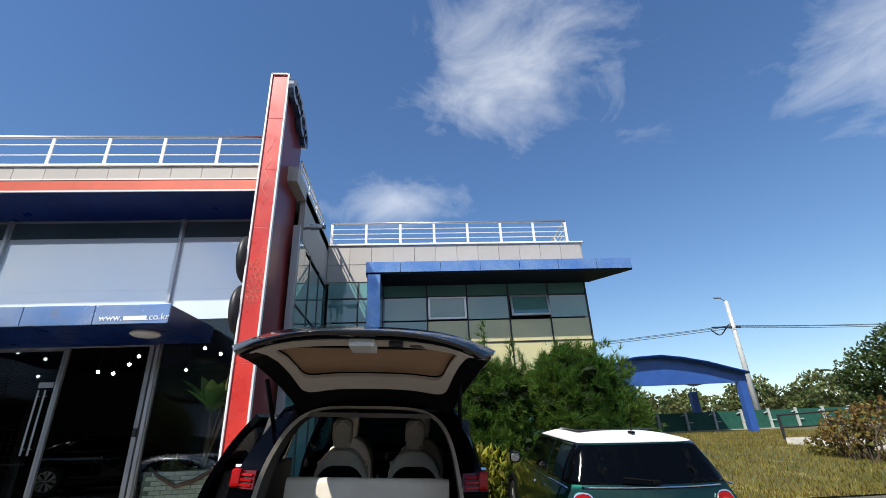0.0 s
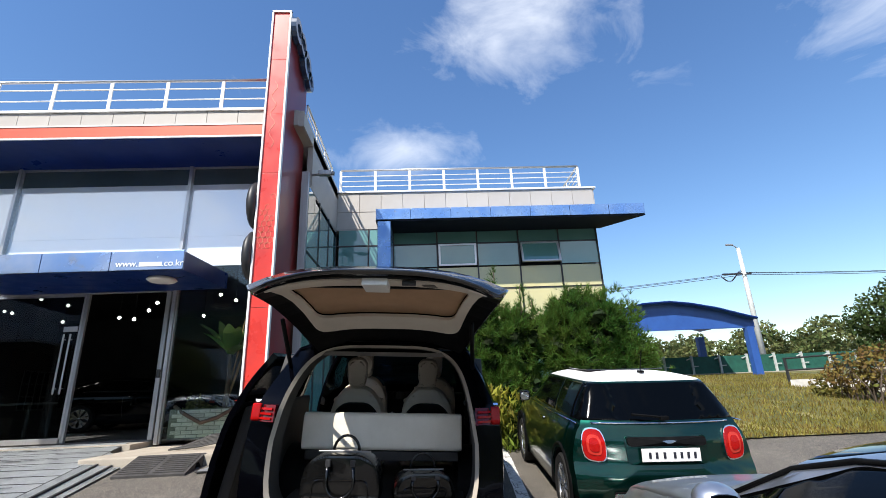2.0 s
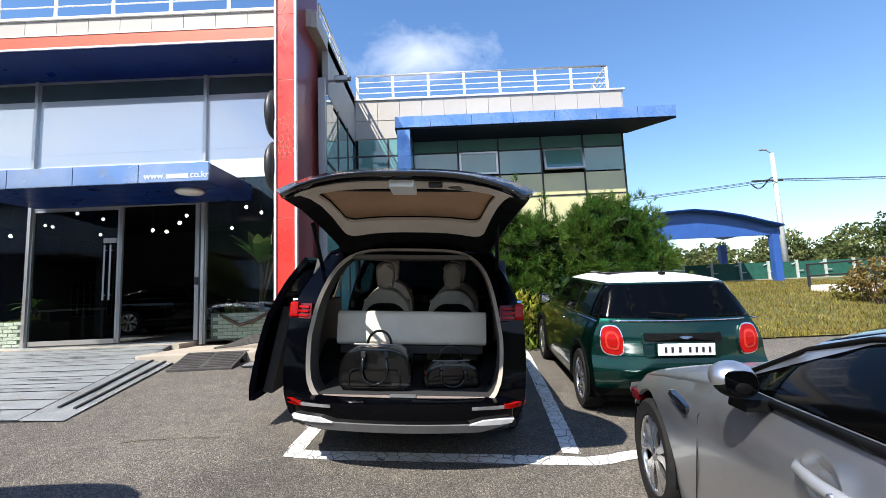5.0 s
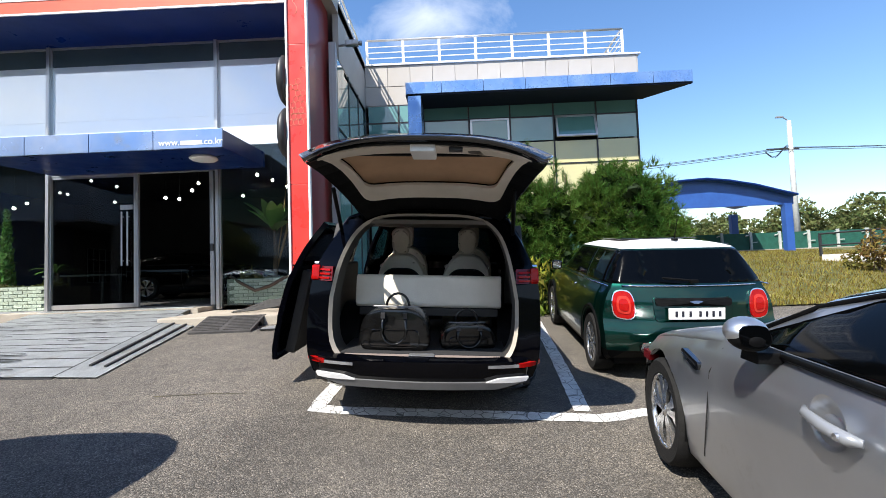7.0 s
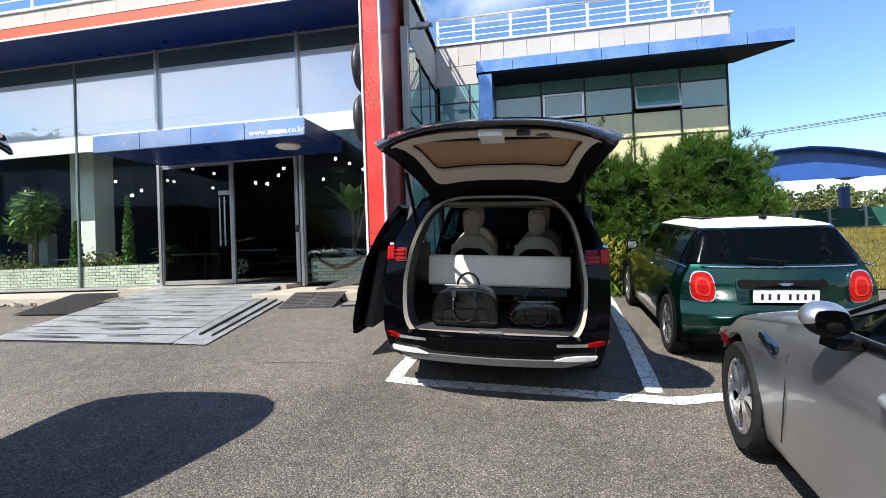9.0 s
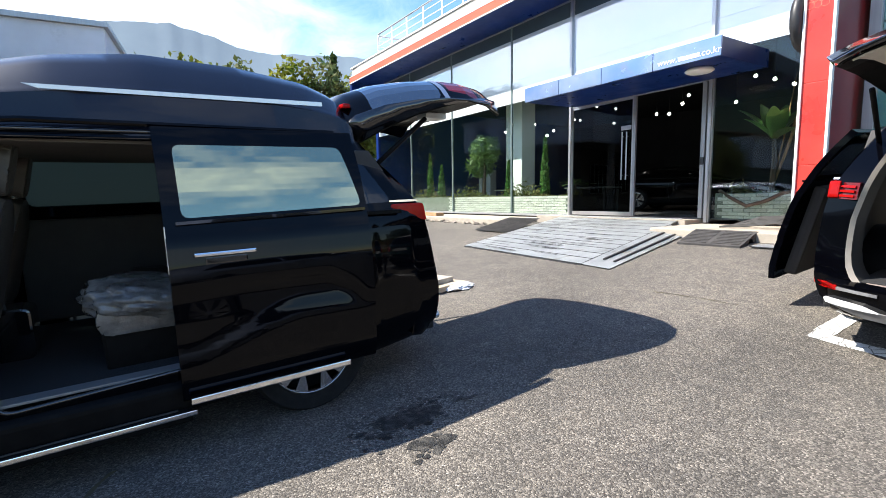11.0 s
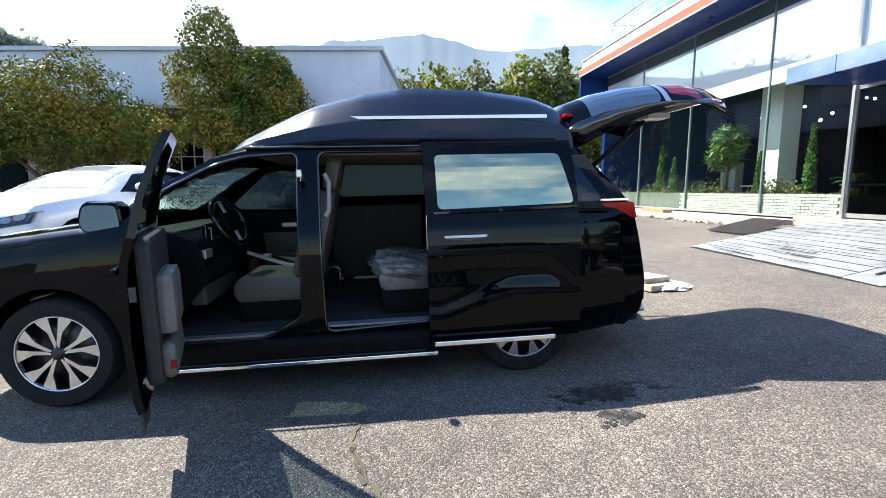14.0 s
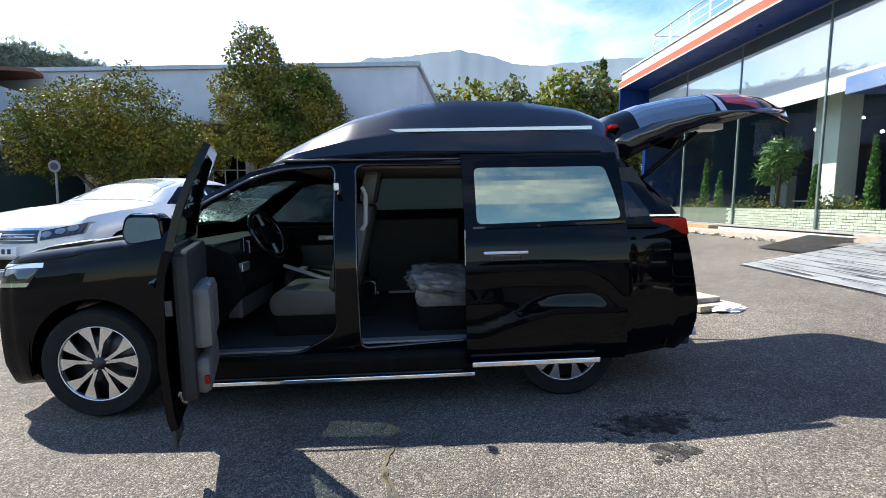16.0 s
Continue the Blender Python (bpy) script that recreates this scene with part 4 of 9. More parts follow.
def shell(P, stations=84):
    """A car's outer skin: cross-sections from tail to nose, both sides."""
    s0, s1 = P["s"][0], P["s"][-1]
    n = stations
    ss = np.unique(np.concatenate([np.linspace(s0, s1, n), np.array(P["s"])]))
    val = {k: np.interp(ss, P["s"], P[k]) for k in PROFILE_KEYS}
    for k in PROFILE_KEYS:
        v = val[k]
        for _ in range(3):
            v[1:-1] = 0.25 * v[:-2] + 0.5 * v[1:-1] + 0.25 * v[2:]
    bm = bmesh.new()
    rows = []
    tl = [0, .05, .12, .22, .34, .46, .58, .7, .8, .88, .94, 1.0]
    fl = np.interp(tl, P.get("ft", [0, .06, .2, .5, .8, .93, 1]), P.get("fy", [.88, .95, .985, 1.0, .99, .975, .955]))
    for i, s in enumerate(ss):
        w, belt, zr, wr, zt, zb = (val[k][i] for k in PROFILE_KEYS)
        half = [(w * f, zb + (belt - zb) * t) for t, f in zip(tl, fl)]
        for k in range(1, 9):
            u = k / 8
            half.append((w * fl[-1] + (wr - w * fl[-1]) * u + 0.022 * math.sin(math.pi * u), belt + (zr - belt) * u))
        for k in range(1, 10):
            u = k / 9
            half.append((wr * (1 - u), zr + (zt - zr) * (1 - (1 - u) ** 3)))
        ring = half[:-1] + [(0.0, half[-1][1])] + [(-y, z) for y, z in reversed(half[:-1])]
        row = []
        for y, z in ring:
            kr = max(0.0, 1 - (s - s0) / P["rear_reach"]) ** 2
            kf = max(0.0, 1 - (s1 - s) / P["front_reach"]) ** 2
            x = s + kr * (lerp(z, P["rear_z"], P["rear_x"]) - s0) + kf * (lerp(z, P["front_z"], P["front_x"]) - s1)
            bow = (y / P["w_max"]) ** 2
            x += kr * P.get("rear_bow", 0.12) * bow - kf * P.get("front_bow", 0.3) * bow
            row.append(bm.verts.new((x, y, z)))
        rows.append(row)
    for a, c in zip(rows, rows[1:]):
        for k in range(len(a) - 1):
            bm.faces.new((a[k], c[k], c[k + 1], a[k + 1]))
    return bm, rows


def close_end(bm, row, rings=5, hole=None, flip=False, dome=0.0, at=None):
    """Closes an end of a skin with rings that shrink to a point, or to a hole's outline."""
    cy = 0.0
    cz = 0.5 * (min(v.co.z for v in row) + max(v.co.z for v in row))
    cx = sum(v.co.x for v in row) / len(row)
    prev = row
    out = []
    for k in range(1, rings + 1):
        t = k / rings
        ring = []
        for j, v in enumerate(row):
            if hole is not None:
                g = hole[j]
                p = v.co.lerp(Vector(g), t)
            else:
                p = v.co.lerp(Vector((v.co.x, cy, cz)), t * 0.985)
                p.x = v.co.x + dome * (1 - (1 - t) ** 2) if at is None else at(p.y, p.z)
            ring.append(bm.verts.new(p))
        for j in range(len(row)):
            q = [prev[j], prev[(j + 1) % len(row)], ring[(j + 1) % len(row)], ring[j]]
            if len(set(q)) == 4:
                f = bm.faces.new(q if flip else q[::-1])
                out.append(f)
        prev = ring
    if hole is None:
        try:
            out.append(bm.faces.new(prev if flip else prev[::-1]))
        except ValueError:
            pass
    return out


def tail_of(P):
    return lambda y, z: lerp(z, P["rear_z"], P["rear_x"]) + P.get("rear_bow", 0.12) * (y / P["w_max"]) ** 2


def nose_of(P):
    return lambda y, z: lerp(z, P["front_z"], P["front_x"]) - P.get("front_bow", 0.3) * (y / P["w_max"]) ** 2


def cut(bm, poly, view, keep):
    """Cuts the faces for which keep(centre, normal) holds along a convex outline and returns those inside. view: the two axes of the outline."""
    a, c = "xyz".index(view[0]), "xyz".index(view[1])
    area = sum(p[0] * q[1] - q[0] * p[1] for p, q in zip(poly, poly[1:] + poly[:1]))
    poly = poly if area > 0 else poly[::-1]
    lo = [min(p[k] for p in poly) - 0.02 for k in (0, 1)]
    hi = [max(p[k] for p in poly) + 0.02 for k in (0, 1)]

    def near(f):
        us = [v.co[a] for v in f.verts]
        vs = [v.co[c] for v in f.verts]
        return max(us) > lo[0] and min(us) < hi[0] and max(vs) > lo[1] and min(vs) < hi[1]
    fs = [f for f in bm.faces if near(f) and keep(f.calc_center_median(), f.normal)]
    for p, q in zip(poly, poly[1:] + poly[:1]):
        geom = list({v for f in fs for v in f.verts}) + list({e for f in fs for e in f.edges}) + fs
        no, co = Vector((0, 0, 0)), Vector((0, 0, 0))
        no[a], no[c] = q[1] - p[1], -(q[0] - p[0])
        co[a], co[c] = p
        got = bmesh.ops.bisect_plane(bm, geom=geom, plane_co=co, plane_no=no, dist=1e-5)
        fs = [g for g in got["geom"] if isinstance(g, bmesh.types.BMFace) and near(g)]
    inside = []
    for f in fs:
        m = f.calc_center_median()
        u, v = m[a], m[c]
        if all((q[0] - p[0]) * (v - p[1]) - (q[1] - p[1]) * (u - p[0]) > -1e-6 for p, q in zip(poly, poly[1:] + poly[:1])):
            inside.append(f)
    bm.normal_update()
    return inside


def rounded(poly, r, n=3):
    """The outline with its corners rounded."""
    out = []
    m = len(poly)
    for i in range(m):
        p, a, c = Vector(poly[i]), Vector(poly[i - 1]), Vector(poly[(i + 1) % m])
        da, dc = (a - p), (c - p)
        ra = min(r, da.length * 0.45, dc.length * 0.45)
        pa, pc = p + da.normalized() * ra, p + dc.normalized() * ra
        for k in range(n + 1):
            t = k / n
            out.append(tuple(pa * (1 - t) ** 2 + p * 2 * t * (1 - t) + pc * t * t))
    return out


def take(bm, faces):
    """Moves faces out of bm into a mesh of their own."""
    keep = set(faces)
    nb = bmesh.new()
    made = {}
    for f in faces:
        vs = []
        for v in f.verts:
            if v not in made:
                made[v] = nb.verts.new(v.co)
            vs.append(made[v])
        nb.faces.new(vs)
    bmesh.ops.delete(bm, geom=list(keep), context="FACES")
    return nb


def crease(bm, angle=32):
    bm.normal_update()
    lim = radians(angle)
    for e in bm.edges:
        if len(e.link_faces) == 2 and e.calc_face_angle(0) > lim:
            e.smooth = False
    return bm


def thick(bm, t):
    bmesh.ops.recalc_face_normals(bm, faces=bm.faces)
    bmesh.ops.solidify(bm, geom=bm.faces[:], thickness=t)
    return bm


def circle(cx, cz, r, n=22):
    return [(cx + r * math.cos(2 * math.pi * k / n), cz + r * math.sin(2 * math.pi * k / n)) for k in range(n)]


def wheel(parent, x, y, z, r, width, out, spokes=10, split=True, steer=0.0, rim_mat=None, dark=True):
    """A wheel; out is +1 where its face looks to the car's left."""
    w = empty("wheel", pose(x, y, z, 0, 0, steer))
    w.parent = parent
    rim_mat = rim_mat or M_RIM
    rr = r * 0.69
    h = width / 2
    tb = add_lathe(bmesh.new(), [(rr, -h * 0.9), (r * 0.93, -h), (r * 0.985, -h * 0.8), (r, -h * 0.3), (r, h * 0.3), (r * 0.985, h * 0.8), (r * 0.93, h), (rr * 1.02, h * 0.93), (rr, h * 0.8)], 40, axis="y")
    part("tyre", crease(tb, 50), M_TYRE, w, smooth=True)
    b = add_lathe(bmesh.new(), [(rr, -h * 0.9), (rr * 0.97, h * 0.2 * out), (rr * 0.4, h * 0.25 * out), (0.02, h * 0.3 * out)], 32, axis="y")
    part("barrel", b, M_RIMDARK, w, smooth=True)
    b = add_lathe(bmesh.new(), [(rr * 1.01, out * h * 0.72), (rr * 1.0, out * h * 0.9), (rr * 0.965, out * h * 0.86), (rr * 0.96, out * h * 0.6)], 40, axis="y")
    part("rim", b, rim_mat, w, "machined rim ring", smooth=True)
    pairs = spokes // 2
    wid = (0.010, 0.013, 0.042) if dark else (0.016, 0.022, 0.05)
    for k in range(pairs):
        ang = 2 * math.pi * k / pairs + 0.3
        for d in (-1, 1):
            a0, a1 = ang + d * 0.10, ang + d * math.pi / pairs * (0.48 if split else 0.2)
            b = bmesh.new()
            y0, y1 = out * h * 0.62, out * h * 0.8
            pts = []
            for rad, aa, hw in ((rr * 0.16, a0, wid[0]), (rr * 0.58, a0 * 0.5 + a1 * 0.5, wid[1]), (rr * 0.97, a1, wid[2])):
                cx, cz = rad * math.cos(aa), rad * math.sin(aa)
                nx, nz = -math.sin(aa) * hw, math.cos(aa) * hw
                pts.append(((cx + nx, cz + nz), (cx - nx, cz - nz)))
            outline = [p[0] for p in pts] + [p[1] for p in reversed(pts)]
            add_prism(b, outline, "y", min(y0, y1), max(y0, y1))
            bmesh.ops.recalc_face_normals(b, faces=b.faces)
            part("spoke", b, rim_mat, w)
    b = add_lathe(bmesh.new(), [(0.0, out * h * 0.86), (rr * 0.16, out * h * 0.84), (rr * 0.2, out * h * 0.6)], 18, axis="y")
    part("hub_cap", b, M_RIMDARK if dark else rim_mat, w, smooth=True)
    return w


def seat(parent, m, mat, label, headrest=True, cover=None, wide=0.54, back=None):
    """A car seat as a part with its cushions below it."""
    st = empty("seat", m)
    st.parent = parent
    st["label"] = label
    hw = wide / 2
    b = prism(rounded([(-0.28, 0.0), (0.28, 0.0), (0.3, 0.12), (0.22, 0.2), (-0.28, 0.16)], 0.06), "y", -hw, hw, 0.025)
    part("cushion", crease(b, 40), cover or mat, st, smooth=True)
    lean = pose(-0.23, 0, 0.12, 0, -13, 0)
    b = prism(rounded([(-hw * 0.92, 0.0), (hw * 0.92, 0.0), (hw * 1.0, 0.42), (hw * 0.80, 0.58), (hw * 0.40, 0.69), (-hw * 0.40, 0.69), (-hw * 0.80, 0.58), (-hw * 1.0, 0.42)], 0.07, 4), "x", -0.08, 0.06, 0.035)
    part("backrest", crease(b, 50), mat, st, smooth=True, m=lean)
    for sgn in (-1, 1):
        b = prism(rounded([(sgn * hw * 0.98, 0.04), (sgn * hw * 0.66, 0.04), (sgn * hw * 0.7, 0.5), (sgn * hw * 0.84, 0.56), (sgn * hw * 0.98, 0.44)], 0.04, 3), "x", 0.0, 0.12, 0.03)
        part("bolster", crease(b, 50), mat, st, smooth=True, m=lean)
    if headrest:
        b = prism(rounded([(-0.075, 0.70), (0.075, 0.70), (0.10, 0.80), (0.095, 0.94), (0.05, 0.98), (-0.05, 0.98), (-0.095, 0.94), (-0.10, 0.80)], 0.035, 4), "x", -0.07, 0.04, 0.03)
        part("headrest", crease(b, 50), mat, st, smooth=True, m=lean)
        for sgn in (-1, 1):
            part("headrest_rod", add_tube(bmesh.new(), [(-0.39, sgn * 0.06, 0.74), (-0.42, sgn * 0.06, 0.88)], 0.007, 6), M_CHROME, st)
    b0 = prism([(-0.28, -0.3), (0.26, -0.3), (0.28, 0.02), (-0.28, 0.02)], "y", -hw * 0.9, hw * 0.9, 0.02)
    if back is not None:
        b = prism(rounded([(-hw * 0.86, 0.0), (hw * 0.86, 0.0), (hw * 0.90, 0.42), (hw * 0.5, 0.55), (-hw * 0.5, 0.55), (-hw * 0.90, 0.42)], 0.1, 5), "x", -0.125, -0.06, 0.025)
        part("back_shell", crease(b, 50), back, st, "dark shell of the seat back", smooth=True, m=lean)
    part("seat_base", b0, M_TRIM, st)
    return st


VAN = dict(s=[-1.11, -0.9, -0.5, 0.0, 1.0, 1.9, 2.15, 2.45, 2.85, 3.2, 3.6, 3.85, 3.98, 4.045],
           w=[0.94, 0.965, 0.985, 0.9975, 0.9975, 0.9975, 0.9965, 0.995, 0.99, 0.98, 0.965, 0.94, 0.92, 0.9],
           belt=[1.19, 1.19, 1.18, 1.17, 1.16, 1.15, 1.15, 1.15, 1.11, 1.06, 1.01, 0.98, 0.96, 0.93],
           zr=[1.63, 1.63, 1.64, 1.655, 1.66, 1.645, 1.58, 1.41, 1.16, 1.12, 1.075, 1.04, 1.01, 0.98],
           wr=[0.69, 0.71, 0.74, 0.76, 0.77, 0.765, 0.77, 0.80, 0.87, 0.87, 0.85, 0.82, 0.8, 0.78],
           zt=[1.70, 1.71, 1.73, 1.745, 1.75, 1.73, 1.655, 1.475, 1.21, 1.17, 1.125, 1.08, 1.045, 1.0],
           zb=[0.34, 0.28, 0.24, 0.22, 0.22, 0.22, 0.22, 0.22, 0.22, 0.22, 0.22, 0.2, 0.22, 0.24],
           w_max=0.9975, rear_reach=1.0, front_reach=0.6,
           rear_z=[0.2, 0.36, 0.6, 0.95, 1.17, 1.28, 1.5, 1.66, 1.76], rear_x=[-1.0, -1.08, -1.11, -1.05, -1.0, -0.93, -0.72, -0.55, -0.50],
           front_z=[0.2, 0.4, 0.65, 0.9, 1.02, 1.12], front_x=[3.95, 4.045, 4.04, 4.0, 3.92, 3.78], front_bow=0.42, rear_bow=0.17)


def van(m, label, high_roof, front_open, trim, slide):
    """A large people carrier with open tailgate and left sliding door; forward is +x, its left is +y."""
    v = empty("van", m, label, "van", "parked cars")
    bm, rows = shell(VAN)
    # the tail, round the loading opening
    n = len(rows[0])
    hole = []
    oy = 0.765
    for vert in rows[0]:
        ang = math.atan2((vert.co.z - 1.02) * 1.05, vert.co.y)
        cy, cz = math.cos(ang), math.sin(ang)
        p = 4.5
        k = 1 / ((abs(cy) / oy) ** p + (abs(cz) / 0.64) ** p) ** (1 / p)
        y, z = cy * k, 1.035 + cz * k
        y *= 1.0 - 0.15 * max(0.0, (z - 0.95) / 0.7)
        hole.append((lerp(z, VAN["rear_z"], VAN["rear_x"]) + 0.05 + 0.17 * (y / 0.9975) ** 2, y, z))
    close_end(bm, rows[0], 4, hole, flip=False)
    close_end(bm, rows[-1], 6, None, flip=True, at=nose_of(VAN))
    bmesh.ops.recalc_face_normals(bm, faces=bm.faces)
    left = lambda c, nn: c.y > 0.45 and c.x > -1.04
    right = lambda c, nn: c.y < -0.45 and c.x > -1.04
    both = lambda c, nn: abs(c.y) > 0.6
    for cx in (0.0, 3.09):
        fs = cut(bm, circle(cx, 0.39, 0.405, 40), "xz", both)
        bmesh.ops.delete(bm, geom=fs, context="FACES")
    # side openings
    front_hole = rounded([(1.545, 0.52), (1.80, 0.38), (2.50, 0.38), (2.56, 1.20), (2.42, 1.37), (2.10, 1.545), (1.90, 1.605), (1.545, 1.625)], 0.07, 4)
    slide_hole = rounded([(0.52, 0.44), (1.40, 0.40), (1.415, 1.63), (0.52, 1.63)], 0.06, 4)
    inner = []
    if front_open:
        inner += cut(bm, front_hole, "xz", left)
        bmesh.ops.delete(bm, geom=inner, context="FACES")
    else:
        fs = cut(bm, rounded([(1.62, 1.18), (2.55, 1.2), (2.1, 1.57), (1.64, 1.61)], 0.05), "xz", left)
        part("side_window", thick(take(bm, fs), 0.004), M_CARGLASS, v, "clear front side window")
    fs = cut(bm, slide_hole, "xz", left)
    bmesh.ops.delete(bm, geom=fs, context="FACES")
    fs = cut(bm, rounded([(-0.62, 1.24), (0.42, 1.22), (0.46, 1.58), (-0.42, 1.57)], 0.05), "xz", left)
    part("quarter_window", thick(take(bm, fs), 0.004), M_PRIVACY, v, "rear quarter window")
    fs = cut(bm, rounded([(-0.62, 1.24), (0.34, 1.22), (0.36, 1.58), (-0.42, 1.57)], 0.05), "xz", right)
    part("quarter_window", thick(take(bm, fs), 0.004), M_CARGLASS if high_roof else M_PRIVACY, v, "rear quarter window")
    fs = cut(bm, rounded([(0.40, 1.30), (1.42, 1.30), (1.44, 1.64), (0.42, 1.64)], 0.05), "xz", right)
    part("side_window", thick(take(bm, fs), 0.004), M_SHADE if high_roof else M_PRIVACY, v, "sliding-door window with grey film")
    fs = cut(bm, rounded([(1.62, 1.18), (2.55, 1.2), (2.1, 1.57), (1.64, 1.61)], 0.05), "xz", right)
    part("side_window", thick(take(bm, fs), 0.004), M_TINTED if high_roof else M_SMOKED, v, "tinted front side window")
    # headlamps wrap round the corners of the nose
    if high_roof:
        for sg in (-1, 1):
            flank = lambda c, nn: c.y * sg > 0.5 and c.x > 3.3
            fs = cut(bm, [(3.38, 1.0), (4.1, 0.985), (4.1, 1.01), (3.38, 1.03)], "xz", flank)
            hl = part("lamp_bar", thick(take(bm, fs), 0.02), M_CHROME, v, "chrome bar over the headlamp")
            fs = cut(bm, [(3.46, 0.905), (4.1, 0.90), (4.1, 0.985), (3.40, 1.0)], "xz", flank)
            hl = part("headlamp", thick(take(bm, fs), 0.015), M_GLOSS, v, "dark headlamp between chrome bars", smooth=True)
            fs = cut(bm, [(3.48, 0.88), (4.1, 0.875), (4.1, 0.90), (3.46, 0.905)], "xz", flank)
            part("lamp_bar", thick(take(bm, fs), 0.02), M_CHROME, hl, "chrome bar under the headlamp")
            for y in (0.60, 0.72, 0.83):
                xo = nose_of(VAN)(y, 0.94)
                part("lamp_lens", box((xo - 0.03, min(sg * y, sg * (y + 0.06)), 0.915), (xo + 0.025, max(sg * y, sg * (y + 0.06)), 0.975), 0.008), M_CLEARLENS, hl)
    # windscreen
    fs = cut(bm, rounded([(2.12, -0.66), (2.82, -0.77), (2.82, 0.77), (2.12, 0.66)], 0.06), "xy", lambda c, nn: c.z > 1.1 and nn.z > 0.2)
    part("windscreen", thick(take(bm, fs), 0.005), M_SCREEN if high_roof else M_SMOKED, v, "clear windscreen" if high_roof else "smoked windscreen")
    body = crease(thick(bm, 0.028), 34)
    part("body", body, M_BLACK, v, "glossy black body shell", smooth=True)
    b = box((-0.95, -0.86, 0.3), (3.6, 0.86, 0.42), 0.02)
    part("floor_pan", b, M_CARPET, v)
    # wheel wells
    for cx in (0.0, 3.09):
        for sg in (-1, 1):
            b = add_lathe(bmesh.new(), [(0.42, sg * 0.64), (0.42, sg * 0.965)], 26, pose(cx, 0, 0.40), axis="y")
            bmesh.ops.delete(b, geom=[f for f in b.faces if f.calc_center_median().z < 0.3], context="FACES")
            part("wheel_liner", b, M_TRIM, v, smooth=True)
            wheel(v, cx, sg * 0.855, 0.362, 0.362, 0.235, sg, 10)
    # sill, cladding, side steps
    for sg in (-1, 1):
        part("sill", prism(rounded([(0.9, 0.2), (1.0, 0.22), (1.005, 0.36), (0.94, 0.4)], 0.03), "x", 0.5, 2.62), M_TRIM, v, m=pose(0, 0, 0) if sg > 0 else pose(0, 0, 0) @ Matrix.Diagonal((1, -1, 1, 1)))
    if high_roof:
        st = part("side_step", box((0.66, 0.86, 0.17), (2.46, 1.03, 0.235), 0.012), M_TRIM, v, "black side step with chrome edge")
        part("step_edge", box((0.64, 1.03, 0.203), (2.48, 1.042, 0.23), 0.005), M_CHROME, st, "chrome edge strip")
        for k in range(8):
            part("tread", box((0.72 + 0.005, 0.88 + 0.018 * k, 0.235), (2.4, 0.889 + 0.018 * k, 0.241)), M_RUBBER, st)
    # bumpers and lamps
    def rx(z, y=0.0):
        return lerp(z, VAN["rear_z"], VAN["rear_x"]) + 0.17 * (y / 0.9975) ** 2
    bm2 = bmesh.new()
    prev = None
    for k in range(25):
        y = -0.965 + 1.93 * k / 24
        ring = []
        inx = 0.16 * (abs(y) / 0.965) ** 12
        ek = (abs(y) / 0.965) ** 8
        for z, d in ((0.25, 0.05), (0.29, -0.035), (0.36, -0.05), (0.42, -0.05), (0.50, -0.06), (0.515, -0.055), (0.53, 0.0), (0.52, 0.12), (0.25, 0.12)):
            zz = z + 0.06 * ek * max(0.0, (0.42 - z) / 0.17)
            ring.append(bm2.verts.new((rx(max(z, 0.3), y) + d * (1 - 0.85 * ek) + inx, y * (1 - 0.03 * ek), zz)))
        if prev:
            for j in range(len(ring)):
                bm2.faces.new((prev[j], prev[(j + 1) % len(ring)], ring[(j + 1) % len(ring)], ring[j]))
        else:
            bm2.faces.new(ring)
        prev = ring
    bm2.faces.new(prev[::-1])
    bmesh.ops.recalc_face_normals(bm2, faces=bm2.faces)
    bp = part("rear_bumper", crease(bm2, 30), M_BLACK, v, "black rear bumper with silver skid plate", smooth=True)

    def rear_patch(outline, d, dep, mat, name, parent, lab="", strip=False):
        """A piece laid on the tail; the outline is in y and z."""
        bq = bmesh.new()
        front_vs, back_vs = [], []
        for y, z in outline:
            x = rx(max(z, 0.3), y) + 0.16 * (abs(y) / 0.965) ** 12
            front_vs.append(bq.verts.new((x + d, y, z)))
            back_vs.append(bq.verts.new((x + d + dep, y, z)))
        if strip:
            m2 = len(outline)
            for vs, way in ((front_vs, 1), (back_vs, -1)):
                for j in range(m2 // 2 - 1):
                    bq.faces.new([vs[j], vs[j + 1], vs[m2 - 2 - j], vs[m2 - 1 - j]][::way])
        else:
            bq.faces.new(front_vs)
            bq.faces.new(back_vs[::-1])
        for j in range(len(outline)):
            bq.faces.new((front_vs[j], front_vs[(j + 1) % len(outline)], back_vs[(j + 1) % len(outline)], back_vs[j]))
        bmesh.ops.triangulate(bq, faces=bq.faces)
        bmesh.ops.recalc_face_normals(bq, faces=bq.faces)
        return part(name, bq, mat, parent, lab)

    def bar(y0, y1, za, zb, nseg=8):
        ys = [y0 + (y1 - y0) * k / nseg for k in range(nseg + 1)]
        return [(y, za) for y in ys] + [(y, zb) for y in reversed(ys)]
    ys = [-0.80 + 1.6 * k / 22 for k in range(23)]
    rear_patch([(y, 0.298 + 0.055 * max(0.0, (abs(y) - 0.60) / 0.2)) for y in ys] + [(y, 0.362) for y in reversed(ys)], -0.075, 0.06, M_SKIDGREY, "skid_plate", bp, "grey skid plate", True)
